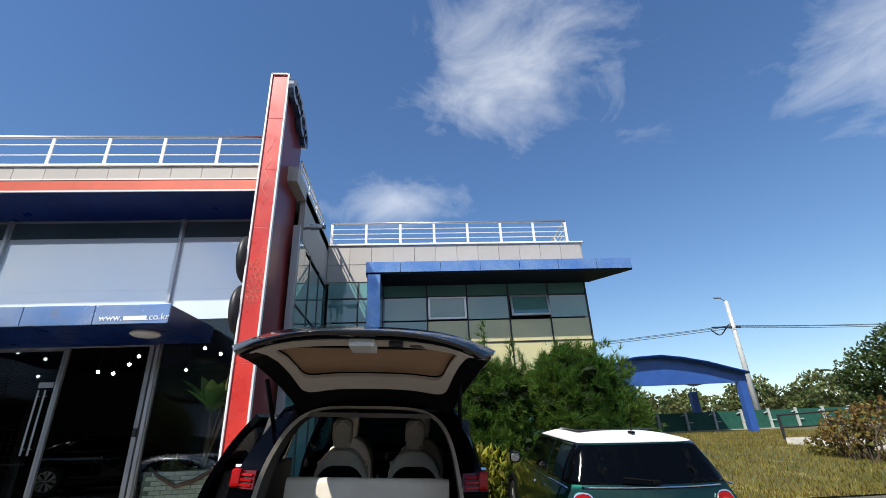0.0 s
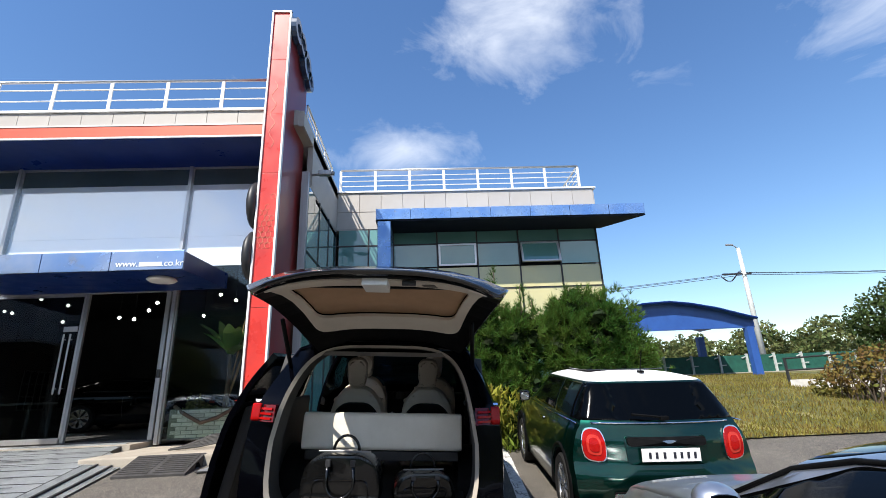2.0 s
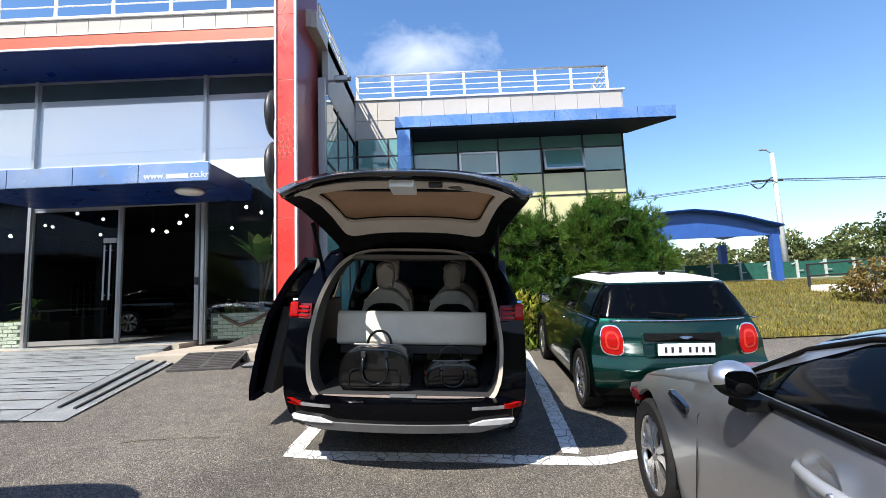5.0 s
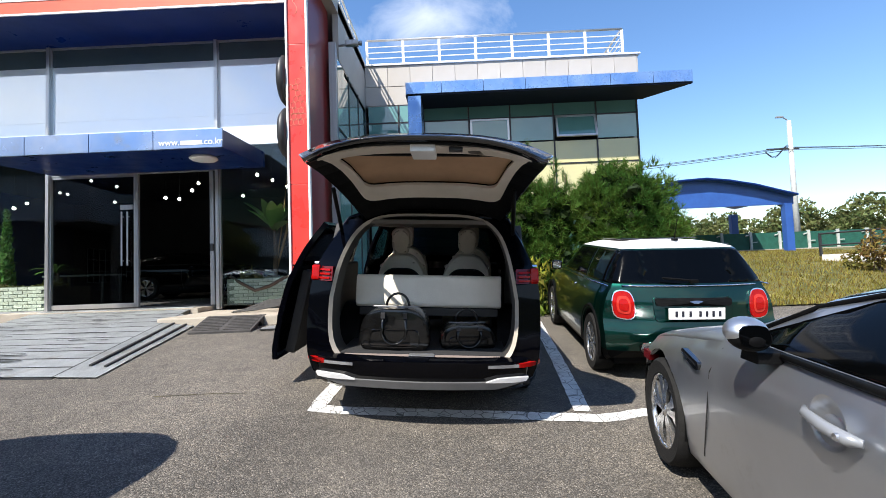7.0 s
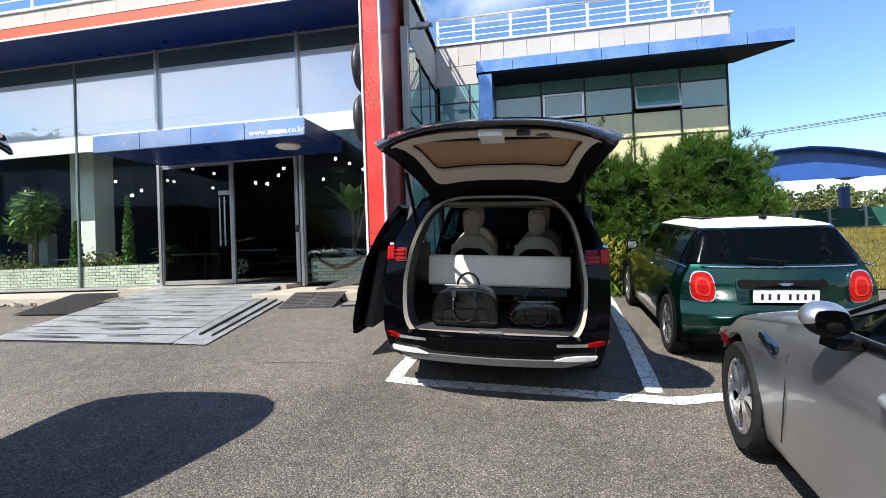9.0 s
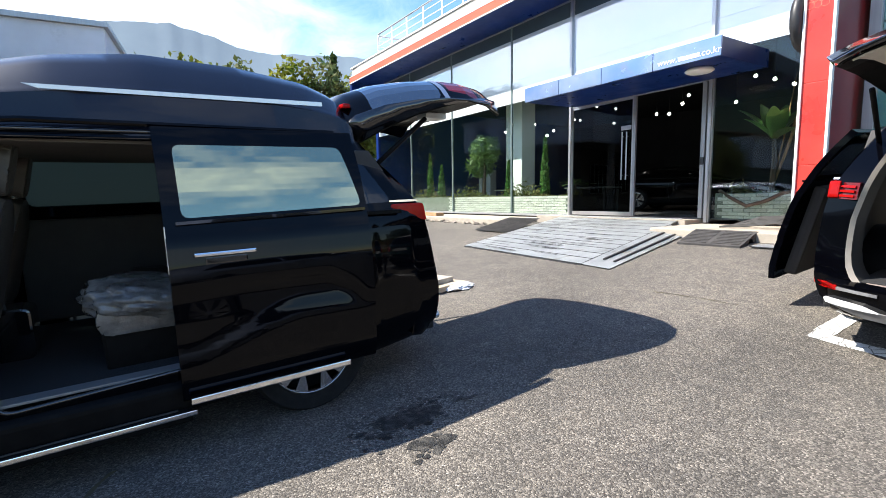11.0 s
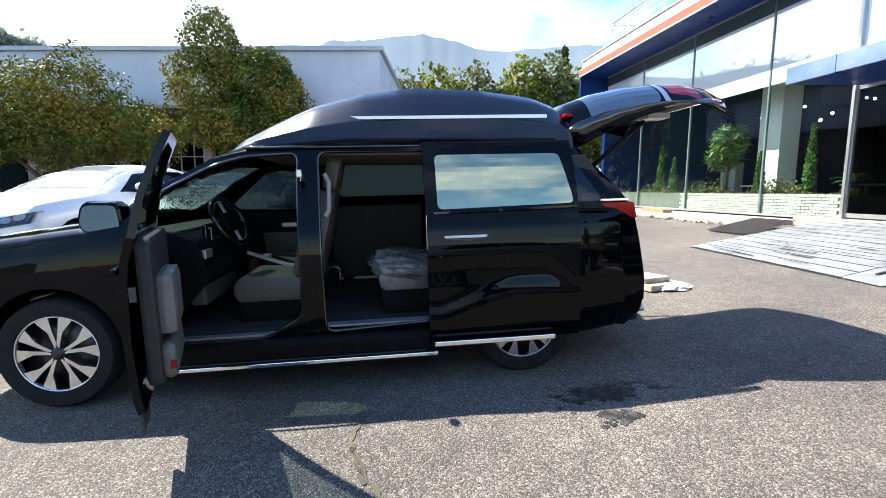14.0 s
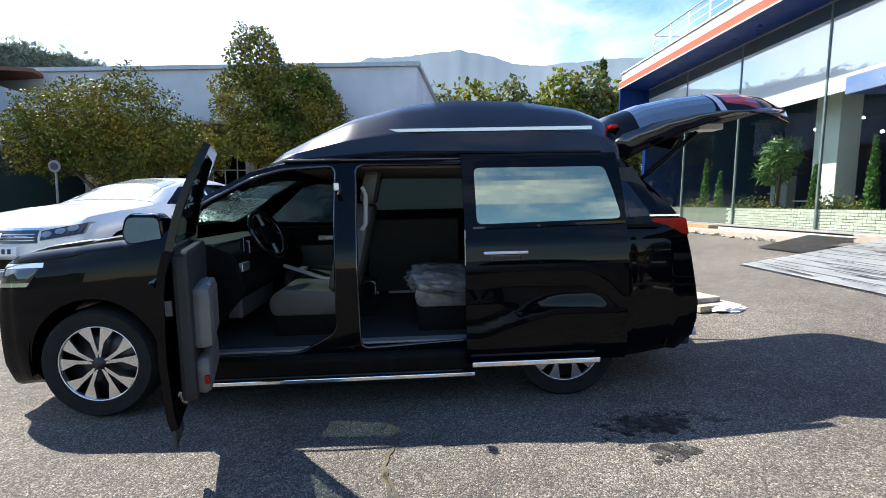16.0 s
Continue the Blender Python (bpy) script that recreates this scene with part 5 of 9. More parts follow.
    for sg in (-1, 1):
        rear_patch([(sg * y, z) for y, z in ((0.50, 0.36), (0.58, 0.356), (0.66, 0.354), (0.74, 0.354), (0.82, 0.358), (0.84, 0.386), (0.76, 0.392), (0.68, 0.392), (0.60, 0.388))], -0.080, 0.05, M_SKID, "skid_end", bp)
        rear_patch(bar(sg * 0.52, sg * 0.76, 0.468, 0.49), -0.068, 0.03, M_CLEARLENS, "reflector", bp, "clear reverse lamp")
        rear_patch(bar(sg * 0.76, sg * (0.89 if high_roof else 0.945), 0.465, 0.498), -0.068, 0.05, M_REDLENS, "reflector", bp, "red reflector")
        # tail lamps wrap round the corner
        tl = rear_patch(bar(sg * 0.74, sg * 0.905, 1.10, 1.215, 6), -0.022, 0.10, M_REDDEEP, "tail_lamp", v, "dark red tail lamp")
        for q in range(3):
            rear_patch(bar(sg * 0.76, sg * 0.90, 1.115 + q * 0.033, 1.13 + q * 0.033, 5), -0.03, 0.02, M_REDLENS, "lamp_line", tl)
        b = prism(rounded([(-0.885, 1.10), (-0.66, 1.14), (-0.60, 1.205), (-0.62, 1.225), (-0.86, 1.225)], 0.02), "y", min(sg * 0.86, sg * 0.927), max(sg * 0.86, sg * 0.927), 0.012)
        part("tail_lamp", b, M_REDLENS, v, "red wrap-round tail lamp")
        b = prism([(-0.82, 1.235), (-0.60, 1.238), (-0.60, 1.25), (-0.81, 1.25)], "y", min(sg * 0.86, sg * 0.918), max(sg * 0.86, sg * 0.918))
        part("chrome_strip", b, M_CHROME, v)
    # beige surround of the loading opening
    ring_o, ring_i, ring_d = [], [], []
    b = bmesh.new()
    for y, z in [(h[1], h[2]) for h in hole]:
        xo = rx(z, y) + 0.05
        ring_o.append(b.verts.new((xo - 0.02, y * 1.0, z)))
        ring_i.append(b.verts.new((xo + 0.01, y * 0.966, 1.035 + (z - 1.035) * 0.966)))
        ring_d.append(b.verts.new((xo + 0.22, y * 0.96, 1.035 + (z - 1.035) * 0.96)))
    bdeep = bmesh.new()
    for A, B, to in ((ring_o, ring_i, b), (ring_i, ring_d, bdeep)):
        if to is bdeep:
            A, B = [to.verts.new(q.co) for q in A], [to.verts.new(q.co) for q in B]
        for j in range(n):
            to.faces.new((A[j], A[(j + 1) % n], B[(j + 1) % n], B[j]))
        bmesh.ops.recalc_face_normals(to, faces=to.faces)
    part("opening_reveal", bdeep, M_LINING_SHADE, v, "dark reveal inside the opening", smooth=True)
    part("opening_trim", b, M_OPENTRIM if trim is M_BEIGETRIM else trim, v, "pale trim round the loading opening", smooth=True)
    b = prism(rounded([(-1.03, 0.50), (-0.8, 0.5), (-0.8, 0.525), (-1.01, 0.525)], 0.01), "y", -0.62, 0.62)
    part("load_sill", b, material("sill_plate", (0.25, 0.2, 0.18), 0.5, second=(0.2, 0.16, 0.14), scale=6), v, "brown scuff plate on the loading sill")
    part("latch", box((-1.035, -0.1, 0.53), (-0.95, 0.1, 0.536), 0.004), M_STEEL, v)
    # cabin: headliner, side linings, floor
    part("headliner", prism([(-0.5, 1.585), (1.9, 1.62), (1.9, 1.64), (-0.5, 1.62)], "y", -0.72, 0.72), M_HEADLINER, v)
    for sg in (-1, 1):
        ya, yb = (0.84, 0.9) if sg > 0 else (-0.9, -0.84)
        part("side_lining", box((-0.78, ya, 0.44), (0.48, yb, 1.2), 0.02), M_LINING_SHADE, v, "dark side lining")
        part("pillar_lining", prism([(-0.86, 1.15), (-0.66, 1.15), (-0.36, 1.58), (-0.52, 1.58)], "y", min(sg * 0.74, sg * 0.82), max(sg * 0.74, sg * 0.82), 0.01), M_LINING_SHADE, v)
    part("side_lining", box((0.55, -0.92, 0.44), (1.5, -0.86, 1.2), 0.02), M_LINING_SHADE, v)
    part("side_lining", box((1.6, -0.93, 0.44), (2.5, -0.87, 1.15), 0.02), M_TRIM, v)
    # tailgate, raised
    gate = empty("tailgate", pose(0, 0, 0) if high_roof else pose(-0.48, -0.045, 1.745, 0, 4.4, 0) @ pose(0.48, 0, -1.72))
    gate.parent = v
    gate["label"] = "raised black tailgate"
    prof = [(-0.46, 1.735, 0.64), (-0.58, 1.845, 0.70), (-0.76, 1.935, 0.75), (-0.97, 2.01, 0.81), (-1.18, 2.06, 0.85), (-1.38, 2.075, 0.87), (-1.58, 2.04, 0.86), (-1.75, 1.975, 0.78)]
    prin = [(-0.50, 1.70, 0.60), (-0.64, 1.78, 0.66), (-0.81, 1.85, 0.71), (-1.0, 1.91, 0.76), (-1.20, 1.955, 0.80), (-1.38, 1.97, 0.825), (-1.56, 1.965, 0.82), (-1.72, 1.945, 0.75)]
    crown, curl = 0.12, 3
    if high_roof:
        crown, curl = 0.19, 6
        prof = [(-0.41, 1.93, 0.68), (-0.50, 2.01, 0.72), (-0.72, 2.085, 0.76), (-0.97, 2.13, 0.81), (-1.2, 2.15, 0.85), (-1.4, 2.15, 0.87), (-1.6, 2.125, 0.86), (-1.80, 2.07, 0.78)]
        prin = [(-0.52, 1.70, 0.66), (-0.64, 1.76, 0.70), (-0.82, 1.84, 0.74), (-1.0, 1.91, 0.78), (-1.2, 1.965, 0.82), (-1.4, 2.005, 0.84), (-1.6, 2.035, 0.83), (-1.77, 2.035, 0.76)]
    NY = 29 if high_roof else 15

    def sheet_of(pr, cr):
        bq = bmesh.new()
        rows2 = []
        for k, (x, z, w) in enumerate(pr):
            row = []
            for j in range(NY):
                u = -1 + 2 * j / (NY - 1)
                row.append(bq.verts.new((x + 0.10 * abs(u) ** 2.5 * (k / (len(pr) - 1)), u * w, z - cr * abs(u) ** curl)))
            rows2.append(row)
        for A, B in zip(rows2, rows2[1:]):
            for j in range(NY - 1):
                bq.faces.new((A[j], A[j + 1], B[j + 1], B[j]))
        return bq, rows2
    bo, ro = sheet_of(prof, crown)
    bmesh.ops.recalc_face_normals(bo, faces=bo.faces)
    if high_roof:
        for sg in (-1, 1):
            fs = cut(bo, [(-1.135, sg * 0.62), (-1.175, sg * 0.62), (-1.175, sg * 0.9), (-1.135, sg * 0.9)], "xy", lambda c, nn: True)
            part("bright_edge", thick(take(bo, fs), 0.01), M_SATIN, gate, "bright edge of the rear window")
    win = rounded([(-0.60, -0.80), (-1.12, -0.86), (-1.12, 0.86), (-0.60, 0.80)] if high_roof else [(-0.66, -0.56), (-1.12, -0.62), (-1.12, 0.62), (-0.66, 0.56)], 0.08)
    fs = cut(bo, win, "xy", lambda c, nn: True)
    part("rear_window", thick(take(bo, fs), 0.006), M_DARKGLASS, gate, "dark rear window")
    fs = cut(bo, [(-1.20, -0.8), (-1.44 if high_roof else -1.30, -0.86), (-1.44 if high_roof else -1.30, 0.86), (-1.20, 0.8)], "xy", lambda c, nn: True)
    part("gate_lamp_strip", thick(take(bo, fs), 0.012), M_REDDEEP, gate, "dark red lamp strip")
    part("outer_skin", crease(thick(bo, 0.02), 40), M_BLACK, gate, smooth=True)
    bi, ri = sheet_of(prin, 0.05 if high_roof else 0.10)
    fs = cut(bi, rounded([(-0.66, -0.57), (-1.645, -0.74), (-1.645, 0.74), (-0.66, 0.57)], 0.12, 5), "xy", lambda c, nn: True)
    bpan = take(bi, fs)
    fs = cut(bpan, rounded([(-0.84, -0.53), (-1.43, -0.64), (-1.43, 0.64), (-0.84, 0.53)], 0.10, 5), "xy", lambda c, nn: True)
    bwin = take(bpan, fs)
    for q in bwin.verts:
        q.co.z += 0.02
    part("window_lining", thick(bwin, 0.01), M_BROWNPANEL if trim is M_BEIGETRIM else M_TRIM, gate, "brown tinted window seen from inside", smooth=True)
    # black rim outside, pale trim panel inside
    part("inner_frame", thick(bi, 0.015), M_TRIM, gate)
    part("trim_panel", crease(thick(bpan, 0.025), 40), trim, gate, "pale inner trim panel", smooth=True)
    # rim between skins
    b = bmesh.new()
    def edge_of(pr, cr):
        side_ = [(p[0] + 0.10 * (k / 7), p[2], p[1] - cr) for k, p in enumerate(pr)]
        lip = [(pr[-1][0] + 0.10 * abs(1 - 2 * j / 14) ** 2.5, (1 - 2 * j / 14) * pr[-1][2], pr[-1][1] - cr * abs(1 - 2 * j / 14) ** curl) for j in range(1, 14)]
        return side_ + lip + [(x, -y, z) for x, y, z in reversed(side_)]
    loop_o, loop_i = edge_of(prof, crown), edge_of(prin, 0.05 if high_roof else 0.10)
    vo, vi = [b.verts.new(p) for p in loop_o], [b.verts.new(p) for p in loop_i]
    for j in range(len(vo) - 1):
        b.faces.new((vo[j], vo[j + 1], vi[j + 1], vi[j]))
    part("rim", thick(b, 0.012), M_GLOSS, gate, "black gate edge", smooth=True)
    gz_ = 0.05 if high_roof else -0.005
    part("latch_plate", box((-1.68, -0.08, 1.895 + gz_), (-1.46, 0.08, 1.945 + gz_), 0.006), M_WHITE, gate, "white latch cover")
    part("latch_slot", box((-1.58, -0.012, 1.896 + gz_), (-1.53, 0.012, 1.91 + gz_)), M_DARK, gate)
    part("grip", box((-1.66, -0.26, 1.905 + gz_), (-1.61, -0.17, 1.935 + gz_), 0.008), M_DARK, gate, "black grip recess")
    b = add_lathe(bmesh.new(), [(0, 0.02), (0.13, 0.015), (0.16, 0.0), (0.13, -0.02), (0, -0.02)], 20, pose(-1.50, -0.43, 1.955 + gz_) @ Matrix.Diagonal((0.4, 1, 1, 1)))
    part("lamp_cover", b, M_GREIGE, gate, smooth=True)
    part("wiper_cover", box((-1.40, -0.5, 1.945 + gz_), (-1.35, 0.5, 1.975 + gz_), 0.008), M_TRIM, gate)
    for sg in (-1, 1):
        part("gas_strut", add_tube(bmesh.new(), [(-0.62, sg * 0.74, 1.50), (-1.05, sg * 0.70, 1.83)], 0.017, 8), M_TRIM, v, smooth=True)
    # sliding door of the left side, run back
    bd = bmesh.new()
    rows3 = []
    for i in range(25):
        s = 0.43 + 1.07 * i / 24
        row = []
        for j in range(46):
            z = 0.30 + 1.38 * j / 45
            bel = 1.165
            if z < bel:
                t = (z - 0.22) / (bel - 0.22)
                y = 0.9975 * float(np.interp(t, [0, .06, .2, .5, .8, .93, 1], [.9, .95, .985, 1.0, .99, .975, .955]))
                za = lerp(s, [0.5, 0.6, 0.7, 1.2, 1.5], [0.70, 0.82, 0.88, 0.89, 0.87])
                zc = lerp(s, [0.5, 0.9, 1.1, 1.4], [0.62, 0.63, 0.58, 0.47])
                y -= 0.026 * max(0.0, min(1.0, (za - z) / 0.05)) * max(0.0, min(1.0, (z - zc) / 0.12))
            else:
                u = (z - bel) / (1.655 - bel)
                y = 0.953 + (0.765 - 0.953) * u + 0.022 * math.sin(math.pi * min(1, u))
            row.append(bd.verts.new((s, y, z)))
        rows3.append(row)
    for A, B in zip(rows3, rows3[1:]):
        for j in range(45):
            bd.faces.new((A[j], B[j], B[j + 1], A[j + 1]))
    bmesh.ops.recalc_face_normals(bd, faces=bd.faces)
    sd = empty("sliding_door", pose(slide[0], slide[1], slide[2], slide[3]))
    sd.parent = v
    sd["label"] = "black sliding door slid open"
    fs = cut(bd, rounded([(0.46, 1.235), (1.42, 1.215), (1.42, 1.585), (0.53, 1.585)], 0.04), "xz", lambda c, nn: True)
    part("window", thick(take(bd, fs), 0.006), M_GREYMIRROR if high_roof else M_PRIVACY, sd, "tinted window mirroring the sky")
    part("panel", crease(thick(bd, 0.05), 34), M_BLACK, sd, "glossy black door skin", smooth=True)
    part("window_seal", prism([(0.45, 1.205), (1.45, 1.185), (1.45, 1.2), (0.45, 1.222)], "y", 0.94, 0.965), M_GLOSS, sd)
    part("inner_panel", box((0.55, 0.80, 0.36), (1.47, 0.9, 1.18), 0.03), M_LINING_SHADE, sd)
    hd = part("door_handle", box((1.10, 0.985, 1.025), (1.39, 1.015, 1.046), 0.008), M_CHROME, sd, "chrome door handle")
    part("handle_recess", box((1.14, 0.965, 0.98), (1.34, 0.99, 1.02), 0.008), M_GLOSS, sd)
    if high_roof:
        part("chrome_strip", box((0.62, 0.985, 0.29), (1.47, 1.01, 0.325), 0.006), M_CHROME, sd, "chrome strip along the lower edge")
    part("front_edge", box((1.497, 0.945, 0.95), (1.503, 0.965, 1.18), 0.002), M_SATIN, sd, "satin front edge")
    # door tracks
    part("door_track", box((-0.66, 0.945, 1.165), (0.5, 0.975, 1.19), 0.004), M_TRIM, v)
    return v


def van_cabin(v, mat, seat_label, driver=True):
    """Dashboard, wheel and seats of the first two rows."""
    b = prism(rounded([(2.16, 0.78), (2.42, 0.5), (2.75, 0.45), (2.8, 1.06), (2.42, 1.12), (2.22, 1.04)], 0.05), "y", -0.86, 0.86, 0.02)
    d = part("dashboard", crease(b, 35), M_TRIM, v, smooth=True)
    part("dash_top", box((2.36, -0.84, 1.09), (2.74, 0.84, 1.115), 0.01), M_GREIGE_SHADE, d, "pale dashboard pad")
    part("screen", box((2.24, -0.12, 1.0), (2.27, 0.62, 1.14), 0.006), M_GLOSS, d, "wide dark display")
    part("vent", box((2.18, 0.70, 0.92), (2.215, 0.84, 0.98), 0.006), M_SATIN, d)
    part("knee_panel", box((2.2, 0.12, 0.6), (2.3, 0.84, 0.84), 0.02), M_GREIGE_SHADE, d)
    wl = empty("steering_wheel", pose(2.13, 0.42, 1.15, 0, -62, -14))
    wl.parent = v
    b = bmesh.new()
    add_tube(b, [(0.185 * math.cos(a), 0.185 * math.sin(a), 0) for a in [2 * math.pi * k / 28 for k in range(29)]], 0.022, 8)
    part("rim", b, M_LEATHERBAG, wl, smooth=True)
    b = box((-0.085, -0.10, -0.03), (0.07, 0.10, 0.03), 0.03)
    part("hub", b, M_TRIM, wl)
    for a in (0, math.pi, -math.pi / 2):
        part("wheel_spoke", add_tube(bmesh.new(), [(0.04 * math.cos(a), 0.05 * math.sin(a), 0), (0.18 * math.cos(a), 0.18 * math.sin(a), 0)], 0.014, 6), M_SATIN, wl)
    part("column", add_tube(bmesh.new(), [(2.45, 0.38, 1.0), (2.17, 0.415, 1.135)], 0.045, 10), M_TRIM, v)
    b = prism(rounded([(1.35, 0.42), (2.15, 0.42), (2.1, 0.86), (1.75, 0.74), (1.35, 0.72)], 0.04), "y", -0.13, 0.13, 0.015)
    c = part("centre_console", b, M_GLOSS, v)
    b = bmesh.new()
    add_prism(b, rounded([(1.7, 0.732), (1.78, 0.742), (2.1, 0.86), (2.1, 0.885), (1.77, 0.768), (1.7, 0.757)], 0.005), "y", 0.13, 0.155)
    part("console_trim", b, M_SATIN, c, "silver console edge")
    for y, mm in ((0.42, 1.78), (-0.42, 1.82)):
        seat(v, pose(mm, y, 0.57), mat, seat_label)
    part("far_door_card", box((1.62, -0.9, 0.5), (2.45, -0.85, 1.14), 0.02), M_TRIM, v)
    part("far_door_insert", box((1.68, -0.852, 0.72), (2.3, -0.835, 0.95), 0.012), M_GREIGE, v)
    part("far_door_pull", box((1.8, -0.84, 1.0), (2.0, -0.815, 1.05), 0.01), M_SATIN, v)


# the van whose tailgate faces the lot
VAN1 = pose(0.06, 4.95, 0.225, 3.8, 3.0, 0) @ pose(0, 0, 0, 0, 0, 89.0)
van1 = van(VAN1, "glossy black people carrier with raised tailgate and open loading bay", False, False, M_BEIGETRIM, (-0.76, 0.60, -0.2, 12.0))
van_cabin(van1, M_CREAMLEATHER, "cream leather seat")
for y in (0.36, -0.36):
    seat(van1, pose(0.85, y, 0.50), M_CREAMLEATHER, "cream leather seat with a dark back shell", back=M_TRIM)
b = prism(rounded([(-0.40, 0.82), (-0.14, 0.82), (-0.16, 1.10), (-0.36, 1.12)], 0.05), "y", -0.67, 0.67, 0.02)
part("folded_bench", crease(b, 40), M_CREAMLEATHER, van1, "folded cream leather bench", smooth=True)
part("bench_base", box((-0.36, -0.64, 0.74), (-0.1, 0.64, 0.815), 0.01), M_LINING_SHADE, van1)
part("load_floor", box((-0.95, -0.68, 0.44), (0.3, 0.68, 0.53), 0.01), M_CARPET, van1)
# luggage
def bag(m, label, L=0.58, Hh=0.34, D=0.28):
    g = empty("travel_bag", m, label, "bag")
    prof = rounded([(-L / 2, 0.0), (L / 2, 0.0), (L / 2 * 1.0, Hh * 0.5), (L / 2 * 0.86, Hh * 0.84), (L / 2 * 0.5, Hh), (-L / 2 * 0.5, Hh), (-L / 2 * 0.86, Hh * 0.84), (-L / 2 * 1.0, Hh * 0.5)], 0.09, 5)
    b = prism(prof, "x", -D / 2, D / 2, 0.03)
    part("body", crease(b, 40), M_LEATHERBAG, g, smooth=True)
    b = bmesh.new()
    add_tube(b, [(-D / 2 - 0.004, y, z) for y, z in rounded([(-L * 0.36, 0.03), (L * 0.36, 0.03), (L * 0.34, Hh * 0.5), (-L * 0.34, Hh * 0.5)], 0.04) + [(-L * 0.36, 0.06)]], 0.006, 6)
    part("front_pocket", b, M_LEATHERBAG, g)
    for x in (-D / 2 - 0.01, D / 2 - 0.06):
        b = bmesh.new()
        low = Hh * 0.28 if x < 0 else Hh * 0.95
        pts = [(x, -0.09, Hh * 0.86)] + [(x - 0.014, -0.1 * math.cos(math.pi * q / 10), low + 0.06 - 0.1 * math.sin(math.pi * q / 10)) for q in range(11)] + [(x, 0.09, Hh * 0.86)] if x < 0 else [(x, -0.1 * math.cos(math.pi * q / 10), Hh * 0.96 + 0.12 * math.sin(math.pi * q / 10)) for q in range(11)]
        add_tube(b, pts, 0.011, 8)
        part("handle", b, M_LEATHERBAG, g, smooth=True)
    b = bmesh.new()
    add_tube(b, [(0, -L * 0.34, Hh + 0.004), (0, L * 0.34, Hh + 0.004)], 0.006, 6)
    part("zip", b, M_STEEL, g)
    for y in (-0.09, 0.09):
        part("buckle", box((-D / 2 - 0.025, y - 0.018, Hh * 0.78), (-D / 2 - 0.005, y + 0.018, Hh * 0.92), 0.004), M_DARK, g)
    return g


bag(VAN1 @ pose(-0.72, 0.24, 0.53), "glossy black leather travel bag standing in the loading bay")
bag(VAN1 @ pose(-0.62, -0.36, 0.53, 0, 0, 8), "smaller black leather bag lying in the loading bay", 0.46, 0.2, 0.24)

# the van with the raised roof, side on
VAN2 = pose(-3.24, 0.61, 0.075, 1.75, 0, 0) @ pose(0, 0, 0, 0, 0, -90)
van2 = van(VAN2, "black high-roof people carrier with front door, sliding door and tailgate open", True, True, M_TRIM, (-0.80, 0.115, 0.0, 0.0))
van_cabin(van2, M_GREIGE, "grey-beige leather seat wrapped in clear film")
seat(van2, pose(0.74, 0.42, 0.60), M_GREIGE_SHADE, "seat under a clear plastic sheet", cover=M_SHEETPLASTIC)
seat(van2, pose(0.62, -0.42, 0.60), M_GREIGE_SHADE, "grey-beige leather seat")
rnd = random.Random(5)
b = bmesh.new()
bmesh.ops.create_icosphere(b, subdivisions=5, radius=1.0)
for p in b.verts:
    nz = noise.fractal(p.co * 3.2, 1.0, 2.0, 4) * 0.12 + abs(noise.noise(p.co * 5)) * 0.10 + abs(noise.noise(p.co * 12 + Vector((3, 1, 7)))) * 0.03
    p.co *= 1 + nz
    p.co = Vector((math.copysign(abs(p.co.x) ** 0.8, p.co.x) * 0.30, math.copysign(abs(p.co.y) ** 0.8, p.co.y) * 0.30, p.co.z * 0.125))
part("plastic_sheet", b, M_SHEETPLASTIC, van2, "crumpled clear plastic sheet", smooth=True, m=pose(0.80, 0.43, 0.76, 0, -6, 0))
# raised roof
ROOF = dict(s=[-0.47, -0.41, -0.2, 0.2, 0.7, 1.1, 1.45, 1.75, 1.95, 2.08], z=[1.88, 1.98, 2.06, 2.115, 2.135, 2.085, 1.995, 1.865, 1.765, 1.67], w=[0.71, 0.735, 0.75, 0.76, 0.76, 0.75, 0.735, 0.70, 0.66, 0.6])
b = bmesh.new()
prev = None
for s in np.linspace(-0.47, 2.08, 52):
    zt, w = lerp(s, ROOF["s"], ROOF["z"]), lerp(s, ROOF["s"], ROOF["w"])
    base = min(1.655, lerp(s, VAN["s"], VAN["zr"]) - 0.01)
    zt = max(zt, base + 0.02)
    hh = zt - base
    pts = [(w + 0.02, base - 0.01), (w, base + 0.05), (w - 0.015, base + hh * 0.45), (w - 0.03, base + hh * 0.50), (w - 0.05, base + hh * 0.54), (w - 0.11, base + hh * 0.78), (w - 0.22, base + hh * 0.94), (w * 0.4, zt - 0.004), (0, zt)]
    ring = [b.verts.new((s, y, z)) for y, z in pts + [(-y, z) for y, z in reversed(pts[:-1])]]
    if prev:
        for j in range(len(ring) - 1):
            b.faces.new((prev[j], prev[j + 1], ring[j + 1], ring[j]))
    else:
        b.faces.new(ring)
    prev = ring
b.faces.new(prev)
bmesh.ops.recalc_face_normals(b, faces=b.faces)
hr = part("raised_roof", crease(b, 28), material("satin_black_paint", (0.005, 0.0065, 0.014), 0.26, spec=0.25, coat=0.4, second=(0.006, 0.0078, 0.016), scale=4), van2, "satin black raised roof", smooth=True)
for sg in (-1, 1):
    part("chrome_strip", prism([(-0.25, 1.855), (1.12, 1.85), (1.18, 1.87), (-0.25, 1.88)], "y", min(sg * 0.735, sg * 0.752), max(sg * 0.735, sg * 0.752)), M_SATIN, hr, "silver strip")
part("roof_lamp", box((-0.50, -0.3, 1.86), (-0.44, 0.3, 1.92), 0.01), M_REDLENS, hr, "red high-level lamp")
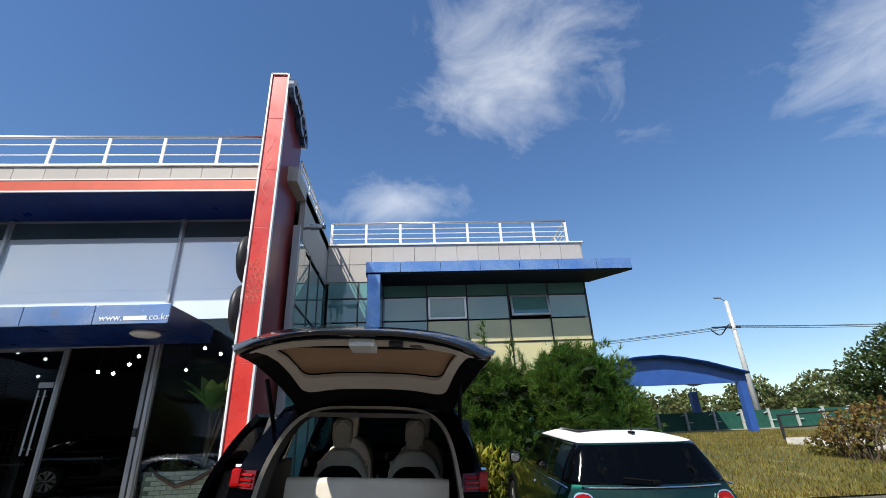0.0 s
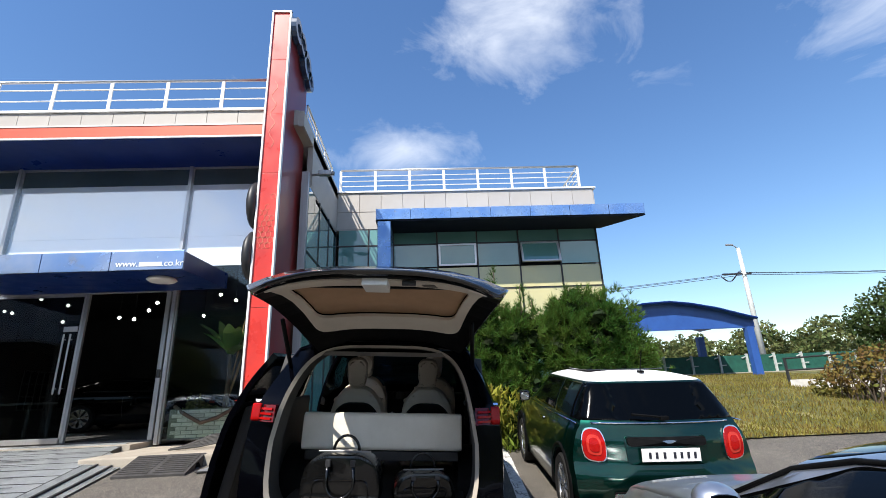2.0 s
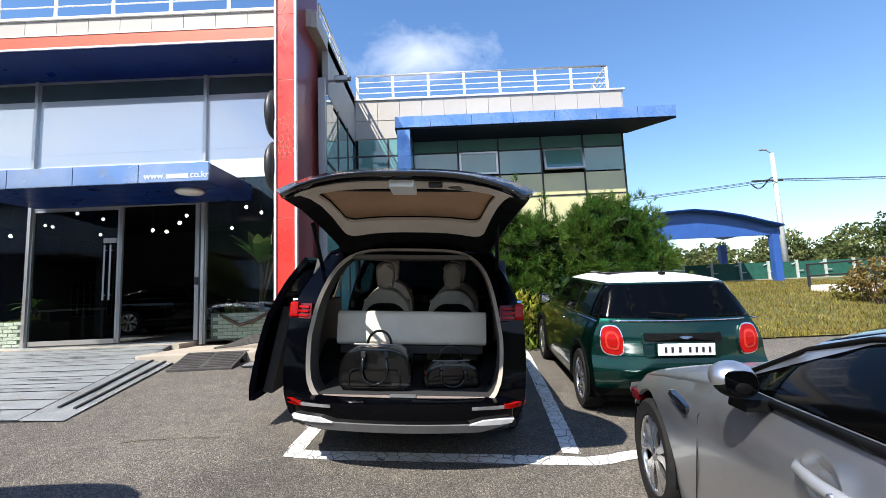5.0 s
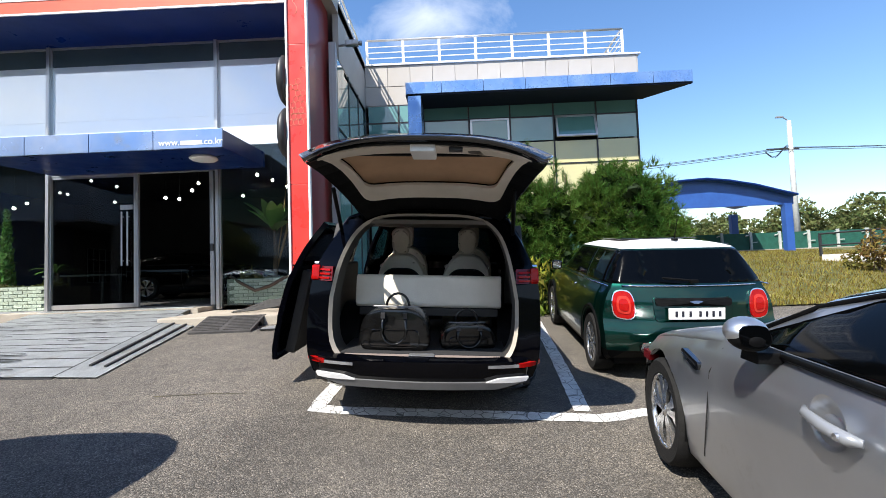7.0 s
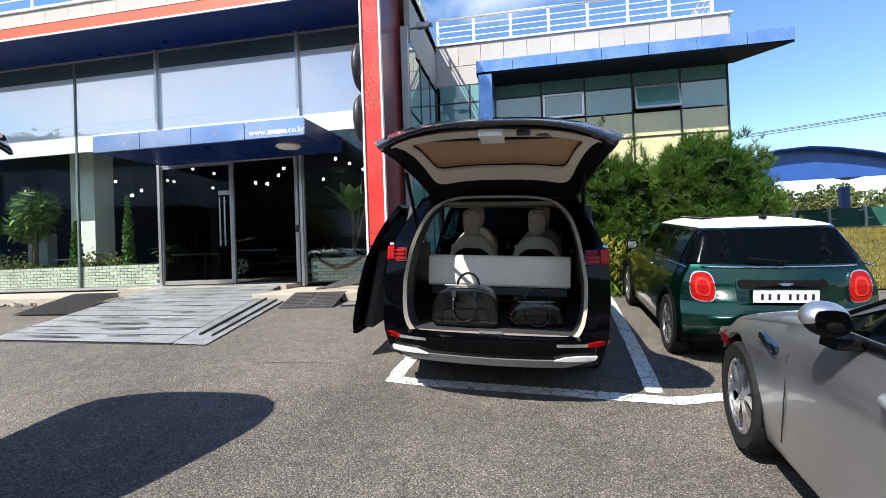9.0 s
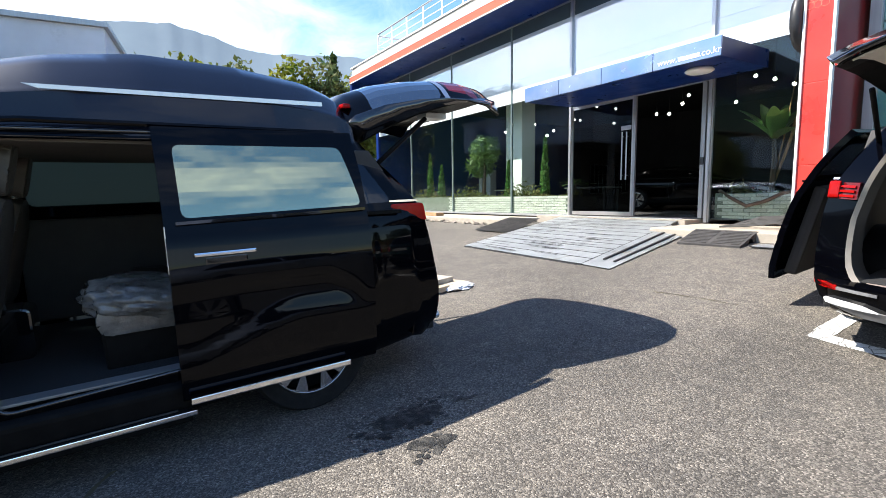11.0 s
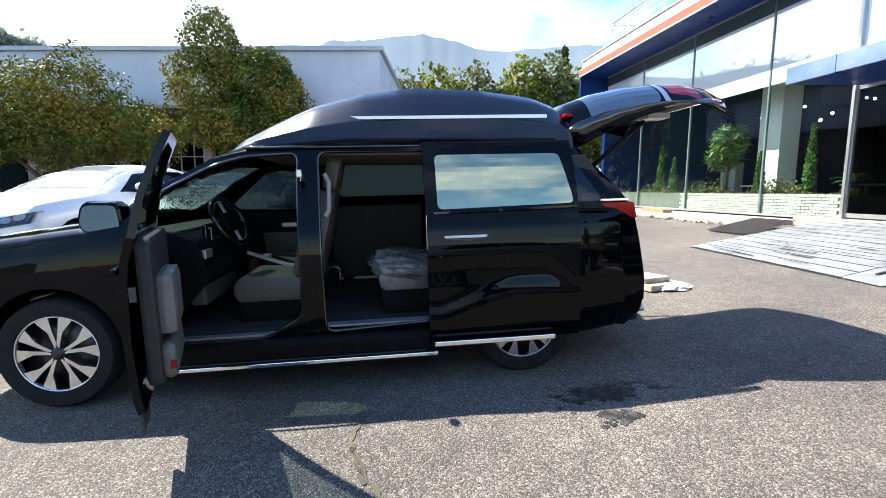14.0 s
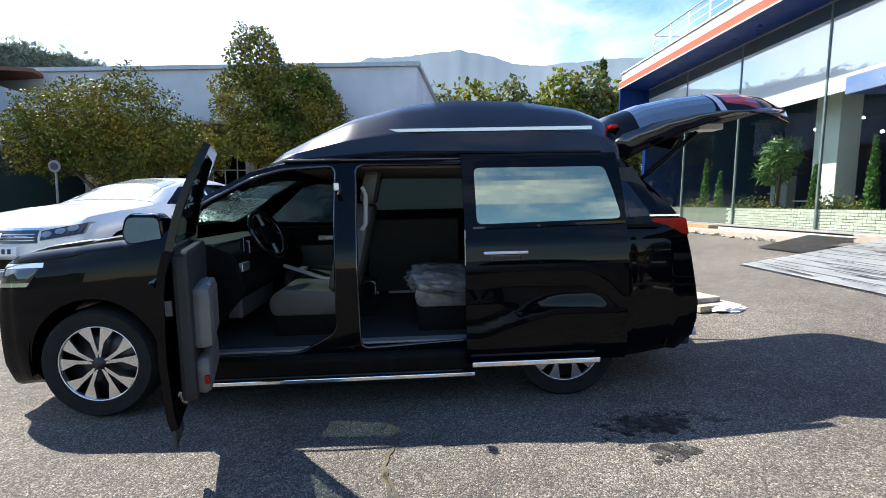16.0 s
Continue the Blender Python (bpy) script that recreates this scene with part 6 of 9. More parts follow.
part("roof_lamp", box((-0.475, 0.58, 1.87), (-0.42, 0.68, 1.90), 0.01), M_REDLENS, hr, "red high-level lamp")
# rubber seals round the two door openings, a grab handle and the gutter line
def flank_y(z):
    """Half width of the flank at a height."""
    if z < 1.155:
        return 0.9975 * lerp((z - 0.22) / 0.935, [0, .06, .2, .5, .8, .93, 1], [.88, .95, .985, 1.0, .99, .975, .955])
    u = (z - 1.155) / 0.5
    return 0.953 - 0.185 * u + 0.022 * math.sin(math.pi * min(1, u))


for outline in ([(1.545, 0.52), (1.80, 0.38), (2.50, 0.38), (2.56, 1.20), (2.42, 1.37), (2.10, 1.545), (1.90, 1.605), (1.545, 1.625)], [(0.52, 0.44), (1.40, 0.40), (1.415, 1.63), (0.52, 1.63)]):
    ring = rounded(outline, 0.07, 5)
    loop = []
    for (xa, za), (xb, zb) in zip(ring, ring[1:] + ring[:1]):
        for k in range(4):
            x, z = xa + (xb - xa) * k / 4, za + (zb - za) * k / 4
            loop.append((x, flank_y(z) - 0.012, z))
    part("door_seal", add_tube(bmesh.new(), loop + loop[:1], 0.011, 6), M_GLOSS, van2, smooth=True)
part("grab_handle", add_tube(bmesh.new(), [(1.385, 0.80, 1.18), (1.36, 0.75, 1.22), (1.355, 0.72, 1.42), (1.38, 0.74, 1.48)], 0.017, 8), M_OPENTRIM, van2, "pale grab handle on the pillar", smooth=True)
part("gutter_trim", add_tube(bmesh.new(), [(x, 0.775, 1.662) for x in (1.9, 1.4, 0.8, 0.2, -0.4)], 0.012, 6), M_GLOSS, van2, smooth=True)
part("entry_sill", box((0.56, 0.86, 0.425), (1.40, 0.955, 0.44), 0.004), M_SKIDGREY, van2, "grey scuff plate in the sliding-door opening")
part("entry_sill", box((1.70, 0.88, 0.39), (2.44, 0.955, 0.405), 0.004), M_SKIDGREY, van2, "grey scuff plate in the front opening")
for z in (0.95, 1.45):
    part("door_striker", box((1.50, 0.90, z), (1.535, 0.975, z + 0.05), 0.006), M_SATIN, van2)
part("instrument_panel", box((2.20, 0.24, 1.02), (2.235, 0.62, 1.12), 0.01), M_GLOSS, van2)
part("stalk", add_tube(bmesh.new(), [(2.2, 0.42, 1.1), (2.17, 0.56, 1.13)], 0.009, 6), M_TRIM, van2)
for y in (-0.06, 0.0, 0.06):
    part("console_switch", box((1.95, y - 0.02, 0.80), (2.02, y + 0.02, 0.83), 0.005), M_SATIN, van2)
# front door, wide open
fd = empty("front_door", pose(2.47, 0.975, 0.0, 0, 0, 108))
fd.parent = van2
fd["label"] = "open black front door"
bd = bmesh.new()
rows3 = []
for i in range(22):
    s = 1.02 * i / 21
    row = []
    for j in range(30):
        z = 0.35 + 1.31 * j / 29
        bel = 1.15
        if z < bel:
            t = (z - 0.22) / (bel - 0.22)
            y = 0.9975 * float(np.interp(t, [0, .06, .2, .5, .8, .93, 1], [.9, .95, .985, 1.0, .99, .975, .955])) - 0.975
        else:
            u = (z - bel) / (1.655 - bel)
            y = 0.953 - 0.975 - 0.19 * u + 0.022 * math.sin(math.pi * min(1, u))
        row.append(bd.verts.new((s, -y, z)))
    rows3.append(row)
for A, B in zip(rows3, rows3[1:]):
    for j in range(29):
        bd.faces.new((A[j], B[j], B[j + 1], A[j + 1]))
bmesh.ops.recalc_face_normals(bd, faces=bd.faces)
for poly in ([(-0.01, 1.18), (0.55, 1.66), (0.5, 1.75), (-0.1, 1.75)],):
    bmesh.ops.delete(bd, geom=cut(bd, poly, "xz", lambda c, nn: True), context="FACES")
bmesh.ops.delete(bd, geom=cut(bd, [(0.965, 1.17), (1.1, 1.17), (1.1, 1.75), (0.93, 1.75)], "xz", lambda c, nn: True), context="FACES")
fs = cut(bd, rounded([(0.12, 1.2), (0.93, 1.2), (0.905, 1.62), (0.55, 1.61)], 0.04), "xz", lambda c, nn: True)
part("window", thick(take(bd, fs), 0.005), M_CARGLASS, fd, "clear door window")
part("panel", crease(thick(bd, 0.032), 34), M_BLACK, fd, "glossy black door skin", smooth=True)
b = prism(rounded([(0.06, 0.42), (0.9, 0.42), (0.92, 1.16), (0.06, 1.16)], 0.06), "y", 0.04, 0.11, 0.02)
lining = part("inner_panel", b, M_LINING_SHADE, fd, "dark door lining")
part("armrest", box((0.40, 0.09, 0.66), (0.84, 0.19, 0.97), 0.045), M_DOORBEIGE, lining, "beige armrest and pull")
part("door_pocket", prism(rounded([(0.3, 0.44), (0.86, 0.44), (0.86, 0.62), (0.34, 0.64)], 0.05), "y", 0.1, 0.17, 0.03), M_DOORBEIGE, lining)
part("door_reflector", box((0.86, 0.14, 0.50), (0.885, 0.165, 0.54), 0.004), M_REDLENS, lining, "small red door reflector")
part("switch_panel", box((0.45, 0.12, 0.95), (0.7, 0.18, 0.966), 0.005), M_SATIN, lining)
part("door_handle", box((0.74, -0.05, 1.0), (0.96, -0.02, 1.03), 0.01), M_BLACK, fd, "black door handle")
part("door_lock", box((1.015, 0.02, 0.88), (1.024, 0.05, 0.95), 0.004), M_DARK, fd)
part("lower_flap", box((0.76, 0.0, 0.24), (0.98, 0.02, 0.40), 0.006), M_RUBBER, fd)
mr = part("door_mirror", crease(prism(rounded([(2.62, 1.12), (2.87, 1.115), (2.905, 1.2), (2.87, 1.33), (2.64, 1.325)], 0.05), "y", 0.80, 0.93, 0.035), 50), M_BLACK, van2, "black door mirror with sky in its glass", smooth=True)
part("mirror_glass", prism(rounded([(2.645, 1.145), (2.86, 1.14), (2.88, 1.2), (2.85, 1.305), (2.66, 1.30)], 0.035), "y", 0.931, 0.936), M_BLUEMIRROR, mr)
part("mirror_arm", box((2.48, 0.86, 1.13), (2.66, 0.92, 1.18), 0.015), M_TRIM, mr)
# front of the van


def on_nose(P, outline, d, dep, mat, name, parent, lab=""):
    """A piece of even thickness on the nose of a car; the outline is in y and z."""
    at = nose_of(P)
    b = bmesh.new()
    F = [b.verts.new((at(y, z) + d, y, z)) for y, z in outline]
    B = [b.verts.new((at(y, z) + d - dep, y, z)) for y, z in outline]
    n = len(outline)
    for j in range(n // 2 - 1):
        b.faces.new((F[j], F[j + 1], F[n - 2 - j], F[n - 1 - j]))
    for j in range(n):
        k = (j + 1) % n
        b.faces.new((F[j], B[j], B[k], F[k]))
    bmesh.ops.recalc_face_normals(b, faces=b.faces)
    return part(name, b, mat, parent, lab)


def band(y0, y1, za, zb, n=8):
    ys = [y0 + (y1 - y0) * k / n for k in range(n + 1)]
    return [(y, lerp(k / n, [0, 1], za)) for k, y in enumerate(ys)] + [(y, lerp(1 - k / n, [0, 1], zb)) for k, y in enumerate(reversed(ys))]


part("grille", box((3.93, -0.6, 0.5), (4.0, 0.6, 0.78), 0.02), M_SATIN, van2)
part("roof_rail", add_tube(bmesh.new(), [(1.9, 0.72, 1.66), (1.2, 0.80, 1.70), (-0.3, 0.78, 1.69)], 0.014, 8), M_BLACK, van2)

# ---- hatchback and saloons ----
def grounded(x, y, yaw, base):
    """A pose on the sloping ground for a car whose rear axle stands at x, y; yaw is the way it faces."""
    f = Vector((math.cos(radians(yaw)), math.sin(radians(yaw)), 0))
    l = Vector((-f.y, f.x, 0))
    o = Vector((x, y, 0))
    pts = []
    for s, t in ((0, 0.75), (0, -0.75), (base, 0.75), (base, -0.75)):
        p = o + f * s + l * t
        p.z = ground_z(p.x, p.y)
        pts.append(p)
    ax = ((pts[2] + pts[3]) - (pts[0] + pts[1])).normalized()
    ay = ((pts[0] + pts[2]) - (pts[1] + pts[3])).normalized()
    az = ax.cross(ay).normalized()
    ay = az.cross(ax)
    c = (pts[0] + pts[1]) / 2
    return Matrix(((ax.x, ay.x, az.x, c.x), (ax.y, ay.y, az.y, c.y), (ax.z, ay.z, az.z, c.z), (0, 0, 0, 1)))


def skin_car(P, name_m, label, paint, arch, wheel_r, base, group="parked cars"):
    c = empty("car", name_m, label, "car", group)
    bm, rows = shell(P, 70)
    close_end(bm, rows[0], 9, None, flip=False, at=tail_of(P))
    close_end(bm, rows[-1], 7, None, flip=True, at=nose_of(P))
    bmesh.ops.recalc_face_normals(bm, faces=bm.faces)
    for cx in (0.0, base):
        fs = cut(bm, circle(cx, wheel_r + 0.02, arch), "xz", lambda q, nn: abs(q.y) > 0.5)
        bmesh.ops.delete(bm, geom=fs, context="FACES")
    part("underbody", box((-0.4, -0.72, 0.16), (base + 0.4, 0.72, 0.6), 0.03), M_TRIM, c)
    return c, bm


def side_pieces(bm, c, poly, mat, name, lab="", depth=0.006, low=0.4):
    for sg in (1, -1):
        fs = cut(bm, poly, "xz", lambda q, nn: q.y * sg > low)
        part(name, thick(take(bm, fs), depth), mat, c, lab, smooth=True)


M_REDPALE = material("pale_red_lens", (0.5, 0.035, 0.022), 0.15, coat=0.2, spec=0.2, second=(0.4, 0.018, 0.012), scale=9)
HATCH = dict(s=[-0.64, -0.5, -0.2, 0.2, 1.0, 1.5, 1.75, 2.15, 2.5, 2.9, 3.1, 3.185],
            w=[0.83, 0.845, 0.86, 0.8635, 0.8635, 0.86, 0.86, 0.855, 0.85, 0.83, 0.8, 0.78],
            belt=[0.94, 0.94, 0.95, 0.95, 0.95, 0.95, 0.95, 0.94, 0.9, 0.84, 0.76, 0.7],
            zr=[1.28, 1.30, 1.33, 1.345, 1.345, 1.32, 1.2, 0.98, 0.93, 0.87, 0.78, 0.72],
            wr=[0.55, 0.56, 0.575, 0.585, 0.585, 0.58, 0.60, 0.69, 0.72, 0.70, 0.66, 0.62],
            zt=[1.345, 1.365, 1.39, 1.405, 1.41, 1.385, 1.27, 1.04, 0.98, 0.91, 0.82, 0.76],
            zb=[0.24, 0.2, 0.18, 0.17, 0.17, 0.17, 0.17, 0.17, 0.17, 0.17, 0.18, 0.2],
            w_max=0.8635, rear_reach=0.75, front_reach=0.6, rear_bow=0.17, front_bow=0.35, tail_dome=0.03,
            rear_z=[0.2, 0.35, 0.5, 0.56, 0.6, 0.8, 0.95, 1.1, 1.3, 1.4], rear_x=[-0.54, -0.63, -0.64, -0.62, -0.585, -0.565, -0.52, -0.43, -0.32, -0.27],
            front_z=[0.2, 0.5, 0.8, 1.0], front_x=[3.1, 3.185, 3.12, 2.95],
            ft=[0, .06, .2, .5, .75, .92, 1], fy=[.9, .95, .98, 1.0, .98, .93, .885])
hatch, bm = skin_car(HATCH, grounded(2.66, 5.43, 87.5, 2.495), "dark green three-door hatchback with a white roof", M_GREEN, 0.345, 0.31, 2.495)


def tail_x(P, z, y):
    return lerp(z, P["rear_z"], P["rear_x"]) + P["rear_bow"] * (y / P["w_max"]) ** 2


def on_tail(P, outline, d, dep, mat, name, parent, lab="", fine=0):
    """A piece of even thickness on the tail of a car; the outline is in y and z."""
    b = bmesh.new()
    cyz = (sum(p[0] for p in outline) / len(outline), sum(p[1] for p in outline) / len(outline))
    n = len(outline)
    F = [b.verts.new((tail_x(P, z, y) + d, y, z)) for y, z in outline]
    B = [b.verts.new((tail_x(P, z, y) + d + dep, y, z)) for y, z in outline]
    cf = b.verts.new((tail_x(P, cyz[1], cyz[0]) + d, *cyz))
    for j in range(n):
        k = (j + 1) % n
        b.faces.new((F[j], F[k], cf))
        b.faces.new((F[j], B[j], B[k], F[k]))
    bmesh.ops.recalc_face_normals(b, faces=b.faces)
    return part(name, b, mat, parent, lab)


fs = cut(bm, [(-0.42, 1.325), (1.62, 1.325), (1.6, 1.5), (-0.42, 1.5)], "xz", lambda q, nn: True)
part("roof", thick(take(bm, fs), 0.012), M_WHITE, hatch, "white roof panel", smooth=True)
side_pieces(bm, hatch, rounded([(-0.56, 0.985), (0.5, 0.975), (0.5, 1.31), (-0.30, 1.31)], 0.02), M_TINTMIRROR, "rear_side_window", "dark rear side window")
side_pieces(bm, hatch, rounded([(0.53, 0.975), (1.86, 0.985), (1.42, 1.30), (0.53, 1.31)], 0.03), M_TINTMIRROR, "door_window", "dark door window")
fs = cut(bm, rounded([(-0.66, 0.985), (0.66, 0.985), (0.52, 1.31), (-0.52, 1.31)], 0.03), "yz", lambda q, nn: q.x < 0.05)
rw = part("rear_window", thick(take(bm, fs), 0.006), M_TINTMIRROR, hatch, "dark tinted rear window")
fs = cut(bm, [(1.62, -0.55), (2.1, -0.66), (2.1, 0.66), (1.62, 0.55)], "xy", lambda q, nn: q.z > 1.0 and nn.z > 0.2)
part("windscreen", thick(take(bm, fs), 0.005), M_TINTMIRROR, hatch, "dark windscreen")
fs = cut(bm, [(-0.9, 0.15), (0.9, 0.15), (0.9, 0.33), (-0.9, 0.33)], "yz", lambda q, nn: q.x < -0.3)
part("lower_bumper", thick(take(bm, fs), 0.01), M_TRIM, hatch, "black lower bumper")
fs = cut(bm, [(0.3, 0.12), (2.2, 0.12), (2.2, 0.235), (0.3, 0.235)], "xz", lambda q, nn: abs(q.y) > 0.5)
part("sill", thick(take(bm, fs), 0.01), M_TRIM, hatch, "black plastic sill")
part("body", crease(thick(bm, 0.02), 34), M_GREEN, hatch, "dark green metallic body", smooth=True)
for cx in (0.0, 2.495):
    for sg in (-1, 1):
        b = add_lathe(bmesh.new(), [(0.345, sg * 0.55), (0.345, sg * 0.84), (0.385, sg * 0.868), (0.40, sg * 0.84)], 30, pose(cx, 0, 0.33), axis="y")
        bmesh.ops.delete(b, geom=[f for f in b.faces if f.calc_center_median().z < 0.22], context="FACES")
        part("wheel_arch", b, M_TRIM, hatch, "black wheel-arch trim", smooth=True)
        wheel(hatch, cx, sg * 0.755, 0.31, 0.31, 0.2, sg, 10, split=False, dark=False)
for sg in (-1, 1):
    o = rounded([(sg * 0.545, 0.63), (sg * 0.735, 0.65), (sg * 0.755, 0.80), (sg * 0.72, 0.925), (sg * 0.575, 0.93), (sg * 0.535, 0.80)], 0.07)
    bez = on_tail(HATCH, o, -0.022, 0.06, M_CHROME, "tail_lamp", hatch, "red tail lamp in a chrome ring")
    cy, cz = sg * 0.645, 0.785
    for k, (sc, mt, nm) in enumerate(((0.92, M_REDLENS, "lens"), (0.6, M_REDPALE, "lens_ring"), (0.42, M_REDLENS, "lens_core"))):
        on_tail(HATCH, [(cy + (y - cy) * sc, cz + (z - cz) * sc) for y, z in o], -0.03 - 0.006 * k, 0.02, mt, nm, bez)
rec = on_tail(HATCH, rounded([(-0.36, 0.62), (0.36, 0.62), (0.38, 0.86), (-0.38, 0.86)], 0.05), -0.012, 0.03, M_GREEN, "plate_recess", hatch)
on_tail(HATCH, rounded([(-0.35, 0.775), (0.35, 0.775), (0.36, 0.85), (-0.36, 0.85)], 0.03), -0.03, 0.03, M_TRIM, "handle_bar", hatch, "gloss black handle bar")
npl = part("number_plate", box((-0.63, -0.26, 0.655), (-0.615, 0.26, 0.765), 0.004), M_NUMPLATE, hatch, "white number plate with dark bars")
for y0 in (0.19, 0.13, 0.06, -0.03, -0.09, -0.15, -0.21):
    part("plate_bar", box((-0.634, y0 - 0.011, 0.683), (-0.629, y0 + 0.011, 0.735), 0.001), M_CHAR, npl)
b = prism(rounded([(-0.065, 0.826), (-0.02, 0.806), (0.02, 0.806), (0.065, 0.826), (0.02, 0.834), (-0.02, 0.834)], 0.006), "x", -0.622, -0.61)
part("emblem", b, M_CHROME, hatch, "chrome winged emblem shape")
b = bmesh.new()
ps = [(tail_x(HATCH, 0.965, -0.64 + 1.28 * k / 12) - 0.012, -0.64 + 1.28 * k / 12, 0.965) for k in range(13)]
add_tube(b, ps, 0.008, 6)
part("chrome_line", b, M_CHROME, hatch, "chrome belt line", smooth=True)
for sg in (-1, 1):
    part("chrome_line", add_tube(bmesh.new(), [(-0.42, sg * 0.775, 0.965), (0.5, sg * 0.79, 0.955), (1.9, sg * 0.78, 0.955)], 0.007, 6), M_CHROME, hatch, "chrome belt line", smooth=True)
    mrr = part("door_mirror", prism(rounded([(1.52, 0.97), (1.68, 0.97), (1.68, 1.10), (1.52, 1.10)], 0.05), "y", min(sg * 0.86, sg * 1.0), max(sg * 0.86, sg * 1.0), 0.03), M_GLOSS, hatch, "round dark door mirror with chrome base", smooth=True)
    part("mirror_glass", prism(rounded([(sg * 0.88, 0.985), (sg * 0.99, 0.985), (sg * 0.99, 1.085), (sg * 0.88, 1.085)], 0.04), "x", 1.512, 1.518), M_MIRRORGLASS, mrr)
    part("door_handle", box((0.62, min(sg * 0.85, sg * 0.885), 0.86), (0.8, max(sg * 0.85, sg * 0.885), 0.89), 0.008), M_CHROME, hatch)
part("wiper", add_tube(bmesh.new(), [(-0.545, -0.02, 1.015), (-0.535, 0.12, 1.03), (-0.52, 0.28, 1.045)], 0.012, 6), M_TRIM, hatch)
part("wiper_hub", box((-0.56, -0.05, 0.99), (-0.52, 0.03, 1.03), 0.01), M_TRIM, hatch)
part("sunroof", box((0.30, -0.42, 1.408), (1.25, 0.42, 1.418), 0.004), M_GLOSS, hatch, "dark glass sunroof")
part("antenna", add_tube(bmesh.new(), [(-0.12, 0, 1.40), (-0.2, 0, 1.62)], [0.006, 0.003], 6), M_TRIM, hatch)
part("antenna_base", box((-0.18, -0.02, 1.395), (-0.08, 0.02, 1.42), 0.008), M_TRIM, hatch)
on_tail(HATCH, rounded([(-0.5, 0.31), (0.5, 0.31), (0.52, 0.40), (-0.52, 0.40)], 0.03), -0.012, 0.02, M_TRIM, "bumper_grille", hatch)

M_HANDLE = material("bright_silver_paint", (0.28, 0.29, 0.305), 0.35, metal=0.3, coat=0.4)
SALOON = dict(s=[-1.0, -0.72, -0.22, 0.28, 0.8, 1.25, 1.68, 2.1, 2.45, 2.8, 3.3, 3.55, 3.635],
              w=[0.84, 0.88, 0.915, 0.925, 0.925, 0.925, 0.925, 0.922, 0.92, 0.915, 0.89, 0.85, 0.82],
              belt=[0.93, 0.95, 0.965, 0.965, 0.96, 0.955, 0.95, 0.92, 0.87, 0.82, 0.73, 0.66, 0.61],
              zr=[0.97, 1.04, 1.19, 1.275, 1.285, 1.255, 1.16, 0.965, 0.92, 0.86, 0.765, 0.69, 0.63],
              wr=[0.62, 0.60, 0.58, 0.58, 0.60, 0.60, 0.64, 0.78, 0.79, 0.78, 0.75, 0.68, 0.62],
              zt=[1.0, 1.08, 1.265, 1.36, 1.37, 1.34, 1.245, 1.0, 0.955, 0.9, 0.805, 0.73, 0.66],
              zb=[0.24, 0.2, 0.18, 0.17, 0.17, 0.17, 0.17, 0.17, 0.17, 0.17, 0.17, 0.17, 0.2],
              w_max=0.925, rear_reach=0.5, front_reach=0.7, rear_bow=0.2, front_bow=0.42, tail_dome=0.03,
              rear_z=[0.2, 0.5, 0.8, 1.0], rear_x=[-0.92, -1.0, -0.98, -0.92], front_z=[0.2, 0.45, 0.65, 0.8], front_x=[3.55, 3.635, 3.6, 3.45],
              ft=[0, .06, .2, .5, .7, .82, .92, 1], fy=[.9, .94, .965, .985, 1.0, 1.0, .97, .925])


